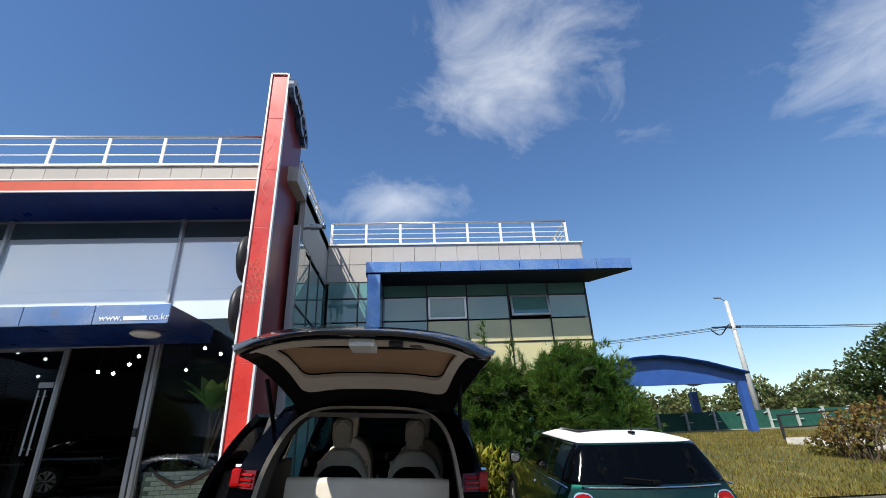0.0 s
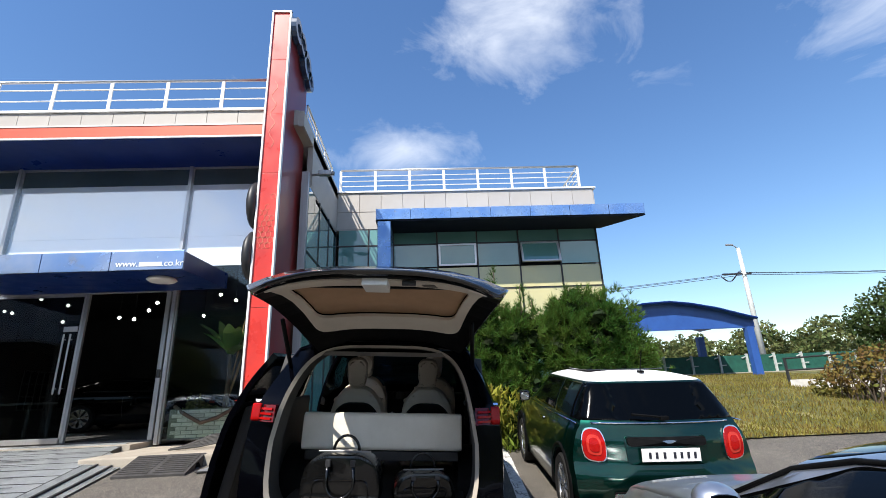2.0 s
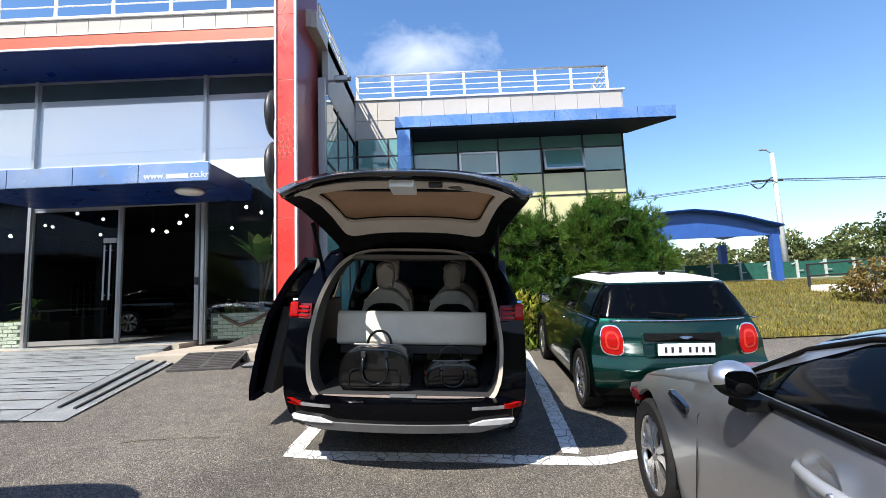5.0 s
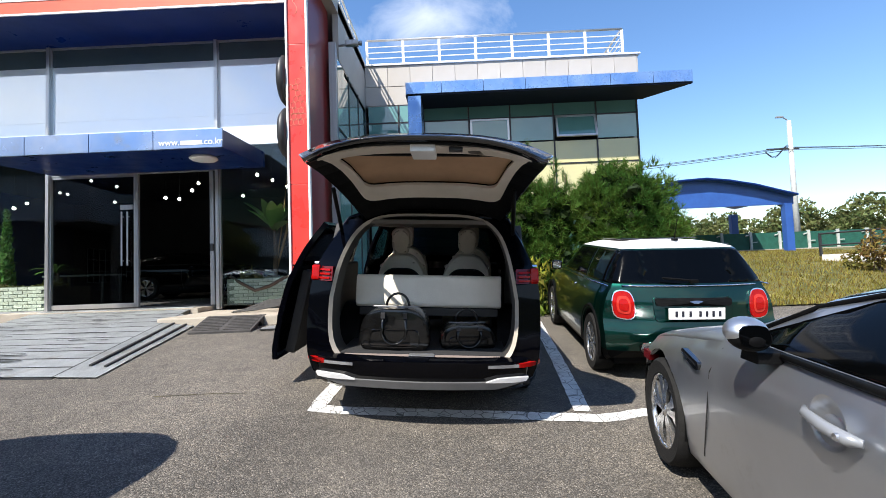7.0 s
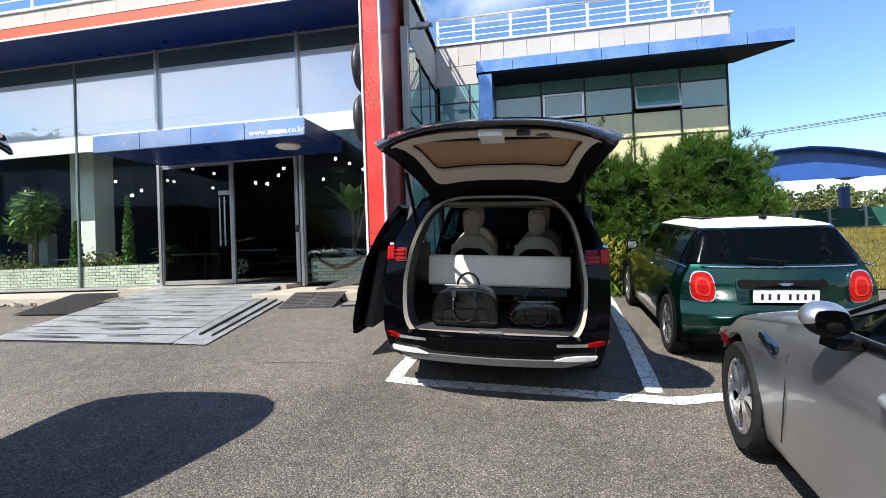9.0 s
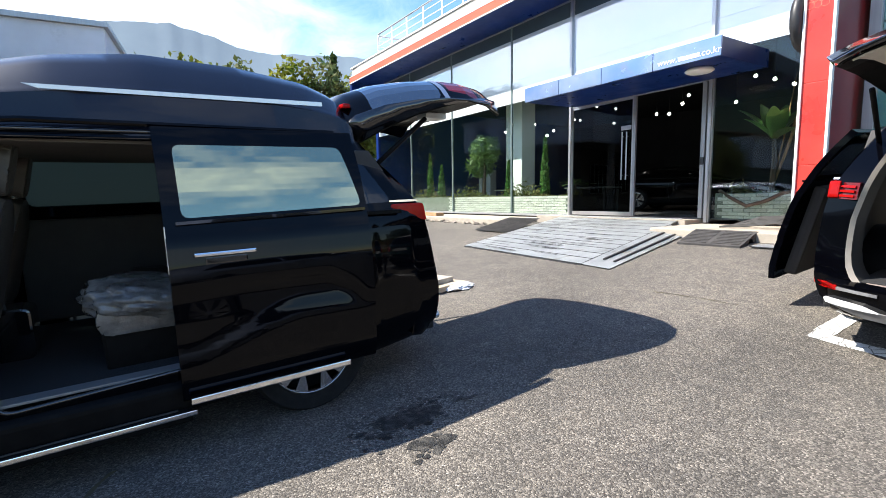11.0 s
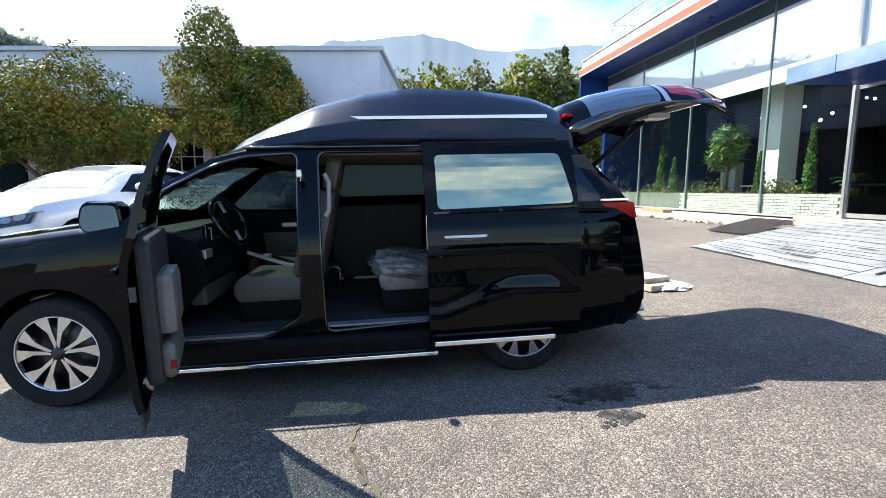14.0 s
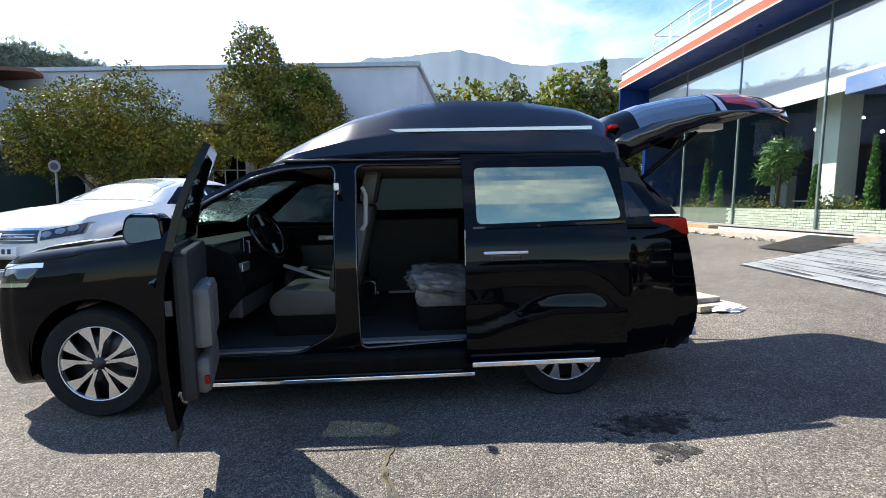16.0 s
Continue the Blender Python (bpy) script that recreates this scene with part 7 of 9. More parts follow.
def saloon(m, label, paint, rim=None, screen=None):
    c, bm = skin_car(SALOON, m, label, paint, 0.37, 0.335, 2.835)
    side_pieces(bm, c, rounded([(0.0, 0.995), (0.96, 0.985), (0.96, 1.25), (0.28, 1.25)], 0.03), M_TINTMIRROR, "rear_door_window", "dark rear door window")
    side_pieces(bm, c, rounded([(1.0, 0.985), (1.94, 0.975), (1.40, 1.205), (1.0, 1.248)], 0.03), M_TINTMIRROR, "door_window", "dark front door window")
    fs = cut(bm, [(1.28, -0.54), (2.06, -0.68), (2.06, 0.68), (1.28, 0.54)], "xy", lambda q, nn: q.z > 0.95 and nn.z > 0.2)
    part("windscreen", thick(take(bm, fs), 0.005), screen or M_TINTMIRROR, c, "windscreen", smooth=True)
    fs = cut(bm, [(-0.6, -0.5), (0.12, -0.5), (0.12, 0.5), (-0.6, 0.5)], "xy", lambda q, nn: q.z > 1.0 and nn.z > 0.2)
    part("rear_window", thick(take(bm, fs), 0.005), M_TINTMIRROR, c, "dark rear window", smooth=True)
    part("body", crease(thick(bm, 0.02), 34), paint, c, "painted steel body", smooth=True)
    for cx in (0.0, 2.835):
        for sg in (-1, 1):
            b = add_lathe(bmesh.new(), [(0.37, sg * 0.6), (0.37, sg * 0.90)], 30, pose(cx, 0, 0.355), axis="y")
            bmesh.ops.delete(b, geom=[f for f in b.faces if f.calc_center_median().z < 0.28], context="FACES")
            part("wheel_liner", b, M_TRIM, c, smooth=True)
            wheel(c, cx, sg * 0.80, 0.335, 0.335, 0.225, sg, 10, True, 0, rim, False)
    for sg in (-1, 1):
        lo_y = lambda u, w: (min(sg * u, sg * w), max(sg * u, sg * w))
        b = bmesh.new()
        bmesh.ops.create_icosphere(b, subdivisions=3, radius=1.0, matrix=pose(1.62, sg * 0.975, 1.055, 0, -14, sg * 12) @ Matrix.Diagonal((0.075, 0.082, 0.058, 1)))
        mr2 = part("door_mirror", b, paint, c, "painted door mirror with dark base", smooth=True)
        b = bmesh.new()
        bmesh.ops.create_icosphere(b, subdivisions=3, radius=1.0, matrix=pose(1.612, sg * 0.968, 1.036, 0, -14, sg * 12) @ Matrix.Diagonal((0.074, 0.08, 0.052, 1)))
        part("mirror_base", b, M_TRIM, mr2, smooth=True)
        part("mirror_foot", prism(rounded([(1.58, 0.935), (1.72, 0.93), (1.70, 0.98), (1.58, 0.98)], 0.01), "y", *lo_y(0.85, 0.95)), M_TRIM, mr2)
        part("mirror_glass", prism(rounded([(sg * 0.92, 1.005), (sg * 1.025, 1.005), (sg * 1.035, 1.09), (sg * 0.925, 1.09)], 0.04), "x", 1.545, 1.556), M_TINTMIRROR, mr2)
        part("handle_bowl", add_lathe(bmesh.new(), [(0.0, sg * 0.90), (0.05, sg * 0.912), (0.075, sg * 0.929), (0.085, sg * 0.931)], 24, pose(1.235, 0, 0.842), axis="y"), paint, c, smooth=True)
        part("door_handle", add_tube(bmesh.new(), [(1.085, sg * 0.935, 0.838), (1.11, sg * 0.955, 0.838), (1.2, sg * 0.962, 0.842), (1.3, sg * 0.955, 0.85), (1.345, sg * 0.93, 0.855)], [0.012, 0.02, 0.02, 0.016, 0.008], 12), M_HANDLE if paint is M_SILVER else paint, c, "painted door handle", smooth=True)
        part("keyhole", add_lathe(bmesh.new(), [(0.0, sg * 0.966), (0.011, sg * 0.964), (0.013, sg * 0.955)], 12, pose(1.13, 0, 0.839) @ pose(0, sg * 0.016, 0), axis="y"), M_SATIN, c)
        v2 = part("wing_vent", prism(rounded([(2.42, 0.80), (2.40, 0.832), (2.19, 0.795), (2.19, 0.755), (2.24, 0.75)], 0.012), "y", *lo_y(0.905, 0.932)), M_GLOSS, c, "black vent behind the front wheel")
        part("vent_bar", add_tube(bmesh.new(), [(2.39, sg * 0.934, 0.815), (2.21, sg * 0.934, 0.775)], 0.004, 5), M_TRIM, v2)
        part("waist_strip", add_tube(bmesh.new(), [(0.0, sg * 0.868, 0.982), (1.0, sg * 0.866, 0.975), (1.98, sg * 0.858, 0.96)], 0.016, 6), M_TRIM, c, smooth=True)
        b = add_tube(bmesh.new(), [(1.96, sg * 0.85, 0.965), (1.68, sg * 0.668, 1.145), (1.42, sg * 0.628, 1.215), (1.0, sg * 0.618, 1.262), (0.5, sg * 0.61, 1.27)], 0.010, 6)
        part("window_trim", b, M_TRIM, c, smooth=True)
        part("door_gap", add_tube(bmesh.new(), [(2.05, sg * 0.868, 0.90), (2.08, sg * 0.921, 0.78), (2.14, sg * 0.914, 0.55), (2.24, sg * 0.888, 0.3)], 0.0035, 4), M_DARK, c)
        part("door_gap", add_tube(bmesh.new(), [(0.98, sg * 0.868, 0.945), (0.96, sg * 0.926, 0.8), (0.96, sg * 0.918, 0.55), (1.0, sg * 0.892, 0.3)], 0.0035, 4), M_DARK, c)
        b = prism(rounded([(3.10, 0.63), (3.5, 0.57), (3.46, 0.64), (3.14, 0.72)], 0.02), "y", min(sg * 0.58, sg * 0.845), max(sg * 0.58, sg * 0.845), 0.02)
        part("headlamp", b, M_CLEARLENS, c, "clear headlamp")
        part("side_marker", prism([(3.08, 0.6), (3.2, 0.6), (3.2, 0.66), (3.06, 0.66)], "y", min(sg * 0.84, sg * 0.905), max(sg * 0.84, sg * 0.905)), M_REDDEEP, c)
    g = part("grille", box((3.57, -0.45, 0.42), (3.645, 0.45, 0.62), 0.03), M_GLOSS, c, "dark front grille")
    part("grille_bar", box((3.64, -0.42, 0.55), (3.655, 0.42, 0.58), 0.006), M_CHROME, g)
    pl = part("number_plate", box((3.65, -0.26, 0.36), (3.665, 0.26, 0.47), 0.004), M_NUMPLATE, c, "white number plate with dark bars")
    for k in range(3):
        part("plate_bar", box((3.665, -0.2 + 0.15 * k, 0.39), (3.669, -0.1 + 0.15 * k, 0.445)), M_CHAR, pl)
    return c


# pale colour gives the windscreen its bright sky reflection
M_WHITESCREEN = material("sky_glare_windscreen", (0.5, 0.53, 0.55), 0.12, metal=0.6, second=(0.4, 0.43, 0.45), scale=3)
saloon(grounded(2.27, 0.42, 84.3, 2.835), "dusty silver-grey saloon with dark windows", M_SILVER)
SEDAN = dict(s=[-1.05, -0.75, -0.2, 0.3, 0.9, 1.35, 1.8, 2.2, 2.5, 2.9, 3.4, 3.62, 3.72],
             w=[0.84, 0.88, 0.915, 0.925, 0.925, 0.925, 0.925, 0.922, 0.92, 0.915, 0.90, 0.87, 0.85],
             belt=[1.0, 1.02, 1.03, 1.03, 1.02, 1.02, 1.01, 0.99, 0.97, 0.94, 0.88, 0.82, 0.77],
             zr=[1.04, 1.12, 1.30, 1.39, 1.40, 1.37, 1.27, 1.07, 1.02, 0.98, 0.91, 0.85, 0.79],
             wr=[0.62, 0.60, 0.58, 0.60, 0.62, 0.62, 0.66, 0.78, 0.79, 0.78, 0.76, 0.72, 0.68],
             zt=[1.07, 1.16, 1.37, 1.47, 1.485, 1.455, 1.35, 1.11, 1.07, 1.03, 0.955, 0.89, 0.82],
             zb=[0.24, 0.2, 0.18, 0.17, 0.17, 0.17, 0.17, 0.17, 0.17, 0.17, 0.17, 0.17, 0.2],
             w_max=0.925, rear_reach=0.5, front_reach=0.6, rear_bow=0.2, front_bow=0.34,
             rear_z=[0.2, 0.5, 0.8, 1.0], rear_x=[-0.97, -1.05, -1.03, -0.97], front_z=[0.2, 0.45, 0.68, 0.8, 0.92], front_x=[3.64, 3.74, 3.72, 3.66, 3.5],
             ft=[0, .06, .2, .5, .7, .82, .92, 1], fy=[.9, .94, .965, .985, 1.0, 1.0, .97, .925])


def sedan(m, label):
    """A white four-door sedan with a tall bonnet, a slatted grille and large headlamps."""
    c, bm = skin_car(SEDAN, m, label, M_WHITECAR, 0.37, 0.335, 2.8)
    side_pieces(bm, c, rounded([(0.0, 1.06), (0.93, 1.045), (0.93, 1.355), (0.28, 1.355)], 0.04), M_TINTMIRROR, "rear_door_window", "dark rear door window")
    side_pieces(bm, c, rounded([(0.98, 1.045), (1.98, 1.035), (1.48, 1.31), (0.98, 1.352)], 0.04), M_TINTMIRROR, "door_window", "dark front door window")
    fs = cut(bm, [(1.36, -0.56), (2.16, -0.70), (2.16, 0.70), (1.36, 0.56)], "xy", lambda q, nn: q.z > 1.0 and nn.z > 0.2)
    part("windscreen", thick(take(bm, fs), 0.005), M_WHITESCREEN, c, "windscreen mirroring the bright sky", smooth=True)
    fs = cut(bm, [(-0.6, -0.5), (0.12, -0.5), (0.12, 0.5), (-0.6, 0.5)], "xy", lambda q, nn: q.z > 1.1 and nn.z > 0.2)
    part("rear_window", thick(take(bm, fs), 0.005), M_TINTMIRROR, c, "dark rear window", smooth=True)
    part("body", crease(thick(bm, 0.02), 34), M_WHITECAR, c, "white painted body", smooth=True)
    for cx in (0.0, 2.8):
        for sg in (-1, 1):
            b = add_lathe(bmesh.new(), [(0.37, sg * 0.6), (0.37, sg * 0.90)], 26, pose(cx, 0, 0.355), axis="y")
            bmesh.ops.delete(b, geom=[f for f in b.faces if f.calc_center_median().z < 0.28], context="FACES")
            part("wheel_liner", b, M_TRIM, c, smooth=True)
            wheel(c, cx, sg * 0.80, 0.335, 0.335, 0.225, sg, 10, True, 0, None, False)
    g = on_nose(SEDAN, band(-0.46, 0.46, (0.60, 0.60), (0.76, 0.76), 10), 0.015, 0.05, M_GLOSS, "grille", c, "dark slatted grille with a chrome frame")
    for z in (0.63, 0.665, 0.70):
        on_nose(SEDAN, band(-0.44, 0.44, (z, z), (z + 0.014, z + 0.014), 10), 0.022, 0.02, M_SATIN, "grille_bar", g)
    on_nose(SEDAN, band(-0.48, 0.48, (0.757, 0.757), (0.785, 0.785), 10), 0.026, 0.04, M_CHROME, "grille_frame", g)
    on_nose(SEDAN, rounded([(-0.06, 0.64), (0.06, 0.64), (0.07, 0.73), (-0.07, 0.73)], 0.012), 0.032, 0.02, M_CHROME, "emblem", g, "plain chrome emblem shape")
    on_nose(SEDAN, band(-0.52, 0.52, (0.28, 0.28), (0.40, 0.40), 10), 0.012, 0.05, M_TRIM, "air_intake", c, "dark lower air intake")
    pl = on_nose(SEDAN, band(-0.26, 0.26, (0.45, 0.45), (0.56, 0.56), 6), 0.03, 0.03, M_NUMPLATE, "number_plate", c, "white number plate with dark bars")
    for k in range(6):
        on_nose(SEDAN, band(-0.22 + 0.075 * k, -0.18 + 0.075 * k, (0.475, 0.475), (0.535, 0.535), 2), 0.034, 0.004, M_CHAR, "plate_bar", pl)
    for sg in (-1, 1):
        hl = on_nose(SEDAN, band(sg * 0.50, sg * 0.88, (0.63, 0.70), (0.745, 0.835)), 0.02, 0.10, M_GLOSS, "headlamp", c, "large clear headlamp with dark bezel")
        for y in (0.56, 0.68, 0.78):
            on_nose(SEDAN, rounded([(sg * (y + 0.05 * math.cos(q)), 0.705 + (y - 0.56) * 0.3 + 0.04 * math.sin(q)) for q in [math.pi * i / 4 + 0.2 for i in range(8)]], 0.02), 0.028, 0.02, M_CLEARLENS, "lamp_lens", hl)
        b = bmesh.new()
        bmesh.ops.create_icosphere(b, subdivisions=3, radius=1.0, matrix=pose(1.72, sg * 1.0, 1.11) @ Matrix.Diagonal((0.08, 0.10, 0.065, 1)))
        mr2 = part("door_mirror", b, M_WHITECAR, c, "white door mirror", smooth=True)
        part("mirror_foot", box((1.66, min(sg * 0.86, sg * 0.95), 1.03), (1.76, max(sg * 0.86, sg * 0.95), 1.09), 0.01), M_TRIM, mr2)
        part("door_handle", box((0.98, min(sg * 0.92, sg * 0.95), 0.87), (1.2, max(sg * 0.92, sg * 0.95), 0.90), 0.01), M_CHROME, c)
        part("door_gap", add_tube(bmesh.new(), [(0.96, sg * 0.87, 1.0), (0.94, sg * 0.927, 0.8), (0.96, sg * 0.905, 0.35)], 0.004, 4), M_DARK, c)
        part("door_gap", add_tube(bmesh.new(), [(2.08, sg * 0.868, 0.96), (2.1, sg * 0.924, 0.8), (2.16, sg * 0.905, 0.35)], 0.004, 4), M_DARK, c)
    return c


sedan(grounded(-10.25, -5.15, -14, 2.8) @ Matrix.Scale(1.15, 4), "white sedan with a slatted grille parked under the trees")
sedan(grounded(-10.3, -2.5, -12, 2.8) @ Matrix.Scale(1.15, 4), "white sedan parked beside another white sedan")

# ---- trees, fences and the distance ----
M_BARK = material("bark", (0.12, 0.085, 0.06), 0.9, second=(0.07, 0.05, 0.035), scale=10, stretch=(1, 1, 0.2), bump=0.8, bump_scale=30)


def leaf_mat(name, a, b, vary=0.35, thin=0.35):
    mat = material(name, a, 0.55, second=b, scale=0.9, vary=vary, island=True, spec=0.1)
    bs = mat.node_tree.nodes["Principled BSDF"]
    bs.inputs["Subsurface Weight"].default_value = 0.0
    tr = mat.node_tree.nodes.new("ShaderNodeBsdfTranslucent")
    mx = mat.node_tree.nodes.new("ShaderNodeMixShader")
    out = [n for n in mat.node_tree.nodes if n.type == "OUTPUT_MATERIAL"][0]
    src = bs.inputs["Base Color"].links[0].from_socket
    mat.node_tree.links.new(src, tr.inputs[0])
    mx.inputs[0].default_value = thin
    mat.node_tree.links.new(bs.outputs[0], mx.inputs[1])
    mat.node_tree.links.new(tr.outputs[0], mx.inputs[2])
    mat.node_tree.links.new(mx.outputs[0], out.inputs[0])
    return mat


M_LEAF_Y = leaf_mat("yellowing_leaf", (0.1, 0.145, 0.02), (0.24, 0.22, 0.03))
M_LEAF_A = leaf_mat("autumn_green_leaf", (0.06, 0.092, 0.016), (0.2, 0.165, 0.03), 0.5, 0.12)
M_LEAF_D = leaf_mat("dark_leaf", (0.035, 0.06, 0.018), (0.06, 0.085, 0.025))
M_NEEDLE = leaf_mat("pine_needle", (0.045, 0.11, 0.02), (0.1, 0.165, 0.028), 0.5)
# inner leaves coloured near black for the shade deep in the crown
M_PINE_IN = leaf_mat("shaded_inner_pine", (0.012, 0.024, 0.008), (0.02, 0.034, 0.01))
M_FARLEAF = leaf_mat("far_leaf", (0.08, 0.12, 0.04), (0.16, 0.16, 0.06), 0.4)
M_HOUSELEAF = leaf_mat("house_plant_leaf", (0.05, 0.13, 0.025), (0.1, 0.2, 0.05), 0.3)
M_DRY = leaf_mat("dry_grass", (0.17, 0.145, 0.03), (0.27, 0.2, 0.055), 0.5)


def leaf_points(rng, blobs, count):
    """Points in the outer part of blobs, uneven as a crown is."""
    out = []
    vol = [b[1][0] * b[1][1] * b[1][2] for b in blobs]
    for b, vv in zip(blobs, vol):
        k = max(1, int(count * vv ** 0.67 / sum(x ** 0.67 for x in vol)))
        d = rng.normal(size=(k, 3))
        d /= np.linalg.norm(d, axis=1)[:, None]
        bump = 1 + 0.22 * np.sin(d[:, 0] * 5.1 + b[0][0] * 3) * np.sin(d[:, 1] * 4.7 + b[0][1]) + 0.18 * np.sin(d[:, 2] * 7.3 + b[0][2] * 2) * np.cos(d[:, 0] * 6.1)
        r = (0.55 + 0.45 * rng.random(k) ** 0.5) * bump
        out.append(np.column_stack([np.array(b[0]) + d * r[:, None] * np.array(b[1]), d]))
    return np.concatenate(out)


def leaf_mesh(name, pts, size, rng, mat, parent, longness=1.7, droop=0.2, label=""):
    n = len(pts)
    c, d = pts[:, :3], pts[:, 3:]
    a = rng.normal(size=(n, 3)) + d * 0.4
    a[:, 2] -= droop
    a /= np.linalg.norm(a, axis=1)[:, None]
    q = np.cross(a, d + 0.6 * rng.normal(size=(n, 3)))
    q /= np.linalg.norm(q, axis=1)[:, None] + 1e-9
    s = size * (0.6 + 0.8 * rng.random(n))[:, None]
    verts = np.stack([c - a * s * longness * 0.5, c + q * s * 0.5, c + a * s * longness * 0.5, c - q * s * 0.5], 1).reshape(-1, 3)
    me = bpy.data.meshes.new(name)
    me.from_pydata(verts.tolist(), [], np.arange(4 * n).reshape(n, 4).tolist())
    me.materials.append(mat)
    ob = new(name, me)
    ob.parent = parent
    if label:
        ob["label"] = label
    return ob


def limbs(parent, base, tops, r, seed):
    """A tapered trunk with limbs that reach up into the crown."""
    rnd = random.Random(seed)
    base = Vector(base)
    fork = base + (Vector(tops[0]) - base) * 0.35
    part("trunk", add_tube(bmesh.new(), [base - Vector((0, 0, 0.1)), base.lerp(fork, 0.5) + Vector((rnd.uniform(-.05, .05), rnd.uniform(-.05, .05), 0)), fork], [r * 1.2, r, r * 0.8], 10), M_BARK, parent, smooth=True)
    for t in tops:
        t = Vector(t)
        mid = fork.lerp(t, 0.5) + Vector((rnd.uniform(-.15, .15), rnd.uniform(-.15, .15), rnd.uniform(0, .15)))
        part("limb", add_tube(bmesh.new(), [fork, mid, t], [r * 0.6, r * 0.35, r * 0.1], 7), M_BARK, parent, smooth=True)


def tree(name, base, blobs, count, size, mat, label, seed, r=0.12, category="tree", longness=1.7):
    t = empty(name, pose(0, 0, 0), label, category)
    rng = np.random.default_rng(seed)
    limbs(t, base, [b[0] for b in blobs], r, seed)
    leaf_mesh("crown", leaf_points(rng, blobs, count), size, rng, mat, t, longness)
    return t


def pine(base, blobs, shoots, label, seed, tufts=2600):
    t = empty("pine_tree", pose(0, 0, 0), label, "tree")
    rng = np.random.default_rng(seed)
    limbs(t, base, [b[0] for b in blobs], 0.1, seed)
    heads = leaf_points(rng, blobs, tufts // 8)
    pts = np.repeat(heads, 8, 0)
    pts[:, :3] += rng.normal(size=(len(pts), 3)) * 0.055 + pts[:, 3:] * rng.uniform(-0.1, 0.06, (len(pts), 1))
    extra = []
    for x, y, z, h in shoots:
        for k in range(16):
            extra.append((x + rng.normal() * 0.035, y + rng.normal() * 0.035, z + h * k / 16, rng.normal() * 0.6, rng.normal() * 0.6, 1.0))
    pts = np.concatenate([pts, np.array(extra)]) if extra else pts
    n, per = len(pts), 12
    c = np.repeat(pts[:, :3], per, 0)
    d = np.repeat(pts[:, 3:], per, 0) * 0.7 + rng.normal(size=(n * per, 3)) * 0.55
    d[:, 2] += 0.45
    d /= np.linalg.norm(d, axis=1)[:, None]
    q = np.cross(d, rng.normal(size=d.shape))
    q /= np.linalg.norm(q, axis=1)[:, None] + 1e-9
    L = 0.15 * (0.7 + 0.6 * rng.random(n * per))[:, None]
    verts = np.stack([c - q * 0.007, c + q * 0.007, c + d * L], 1).reshape(-1, 3)
    me = bpy.data.meshes.new("crown")
    me.from_pydata(verts.tolist(), [], np.arange(3 * n * per).reshape(-1, 3).tolist())
    me.materials.append(M_NEEDLE)
    ob = new("crown", me)
    ob.parent = t
    # dark leaves fill the crown and carry its inner shade as colour
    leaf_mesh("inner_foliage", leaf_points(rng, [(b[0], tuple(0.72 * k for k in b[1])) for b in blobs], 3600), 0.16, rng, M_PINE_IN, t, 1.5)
    for x, y, z, h in shoots:
        part("shoot", add_tube(bmesh.new(), [(x, y, z - 0.3), (x, y, z + h)], [0.02, 0.006], 6), M_BARK, t)
    return t


gz = ground_z
pine((1.9, 9.9, gz(1.9, 9.9)), [((1.75, 9.9, 2.1), (0.62, 0.6, 0.75)), ((2.3, 9.7, 2.4), (0.55, 0.6, 0.7)), ((1.65, 9.8, 2.95), (0.4, 0.45, 0.5)), ((1.5, 9.7, 1.4), (0.6, 0.5, 0.5)), ((2.3, 9.6, 1.5), (0.6, 0.5, 0.5))],
     [(1.95, 9.8, 3.2, 0.75), (2.45, 9.7, 3.0, 0.55), (1.6, 9.8, 3.2, 0.4), (2.7, 9.8, 2.9, 0.4)], "shaggy green pine with upright shoots", 21, 4200)
pine((3.75, 9.8, gz(3.75, 9.8)), [((3.8, 9.7, 2.45), (0.95, 0.8, 0.85)), ((3.3, 9.6, 2.3), (0.6, 0.6, 0.75)), ((4.35, 9.6, 2.0), (0.62, 0.6, 0.62)), ((3.7, 9.4, 1.75), (0.9, 0.55, 0.5)), ((4.5, 9.6, 1.5), (0.5, 0.5, 0.4)), ((3.6, 9.8, 3.05), (0.45, 0.45, 0.35))],
     [(3.1, 9.7, 2.95, 0.3), (4.2, 9.7, 2.9, 0.2)], "dense rounded green pine", 22, 6400)
# low growth behind the hatchback
rng = np.random.default_rng(5)
pts = []
for k in range(2600):
    x, y = rng.uniform(0.9, 5.4), rng.uniform(8.9, 10.6)
    pts.append((x, y, gz(x, y) + abs(rng.normal()) * 0.28, 0, 0, 1))
tagged(leaf_mesh("undergrowth", np.array(pts), 0.09, rng, M_LEAF_D, None, 3.0, -0.6), "dark green undergrowth below the pines", "plants", kind="stuff")
pts = []
for k in range(1400):
    x, y = rng.normal(1.55, 0.3), rng.uniform(8.6, 9.6)
    pts.append((x, y, gz(x, y) + rng.uniform(0, 1.05), 0, 0, 1))
tagged(leaf_mesh("tall_weeds", np.array(pts), 0.045, rng, M_LEAF_Y, None, 4.0, -1.2), "tall yellow-green weeds beside the pines", "plants", kind="stuff")
pts = []
for k in range(130):
    x, y = rng.normal(4.35, 0.16), rng.uniform(8.9, 9.2)
    pts.append((x, y, gz(x, y) + rng.uniform(0.75, 1.05), 0, 0, 1))
tagged(leaf_mesh("red_flowers", np.array(pts), 0.05, rng, material("red_petal", (0.5, 0.03, 0.01), 0.6, vary=0.3, island=True), None, 1.3), "small red flowers below the pine", "flowers", kind="stuff")

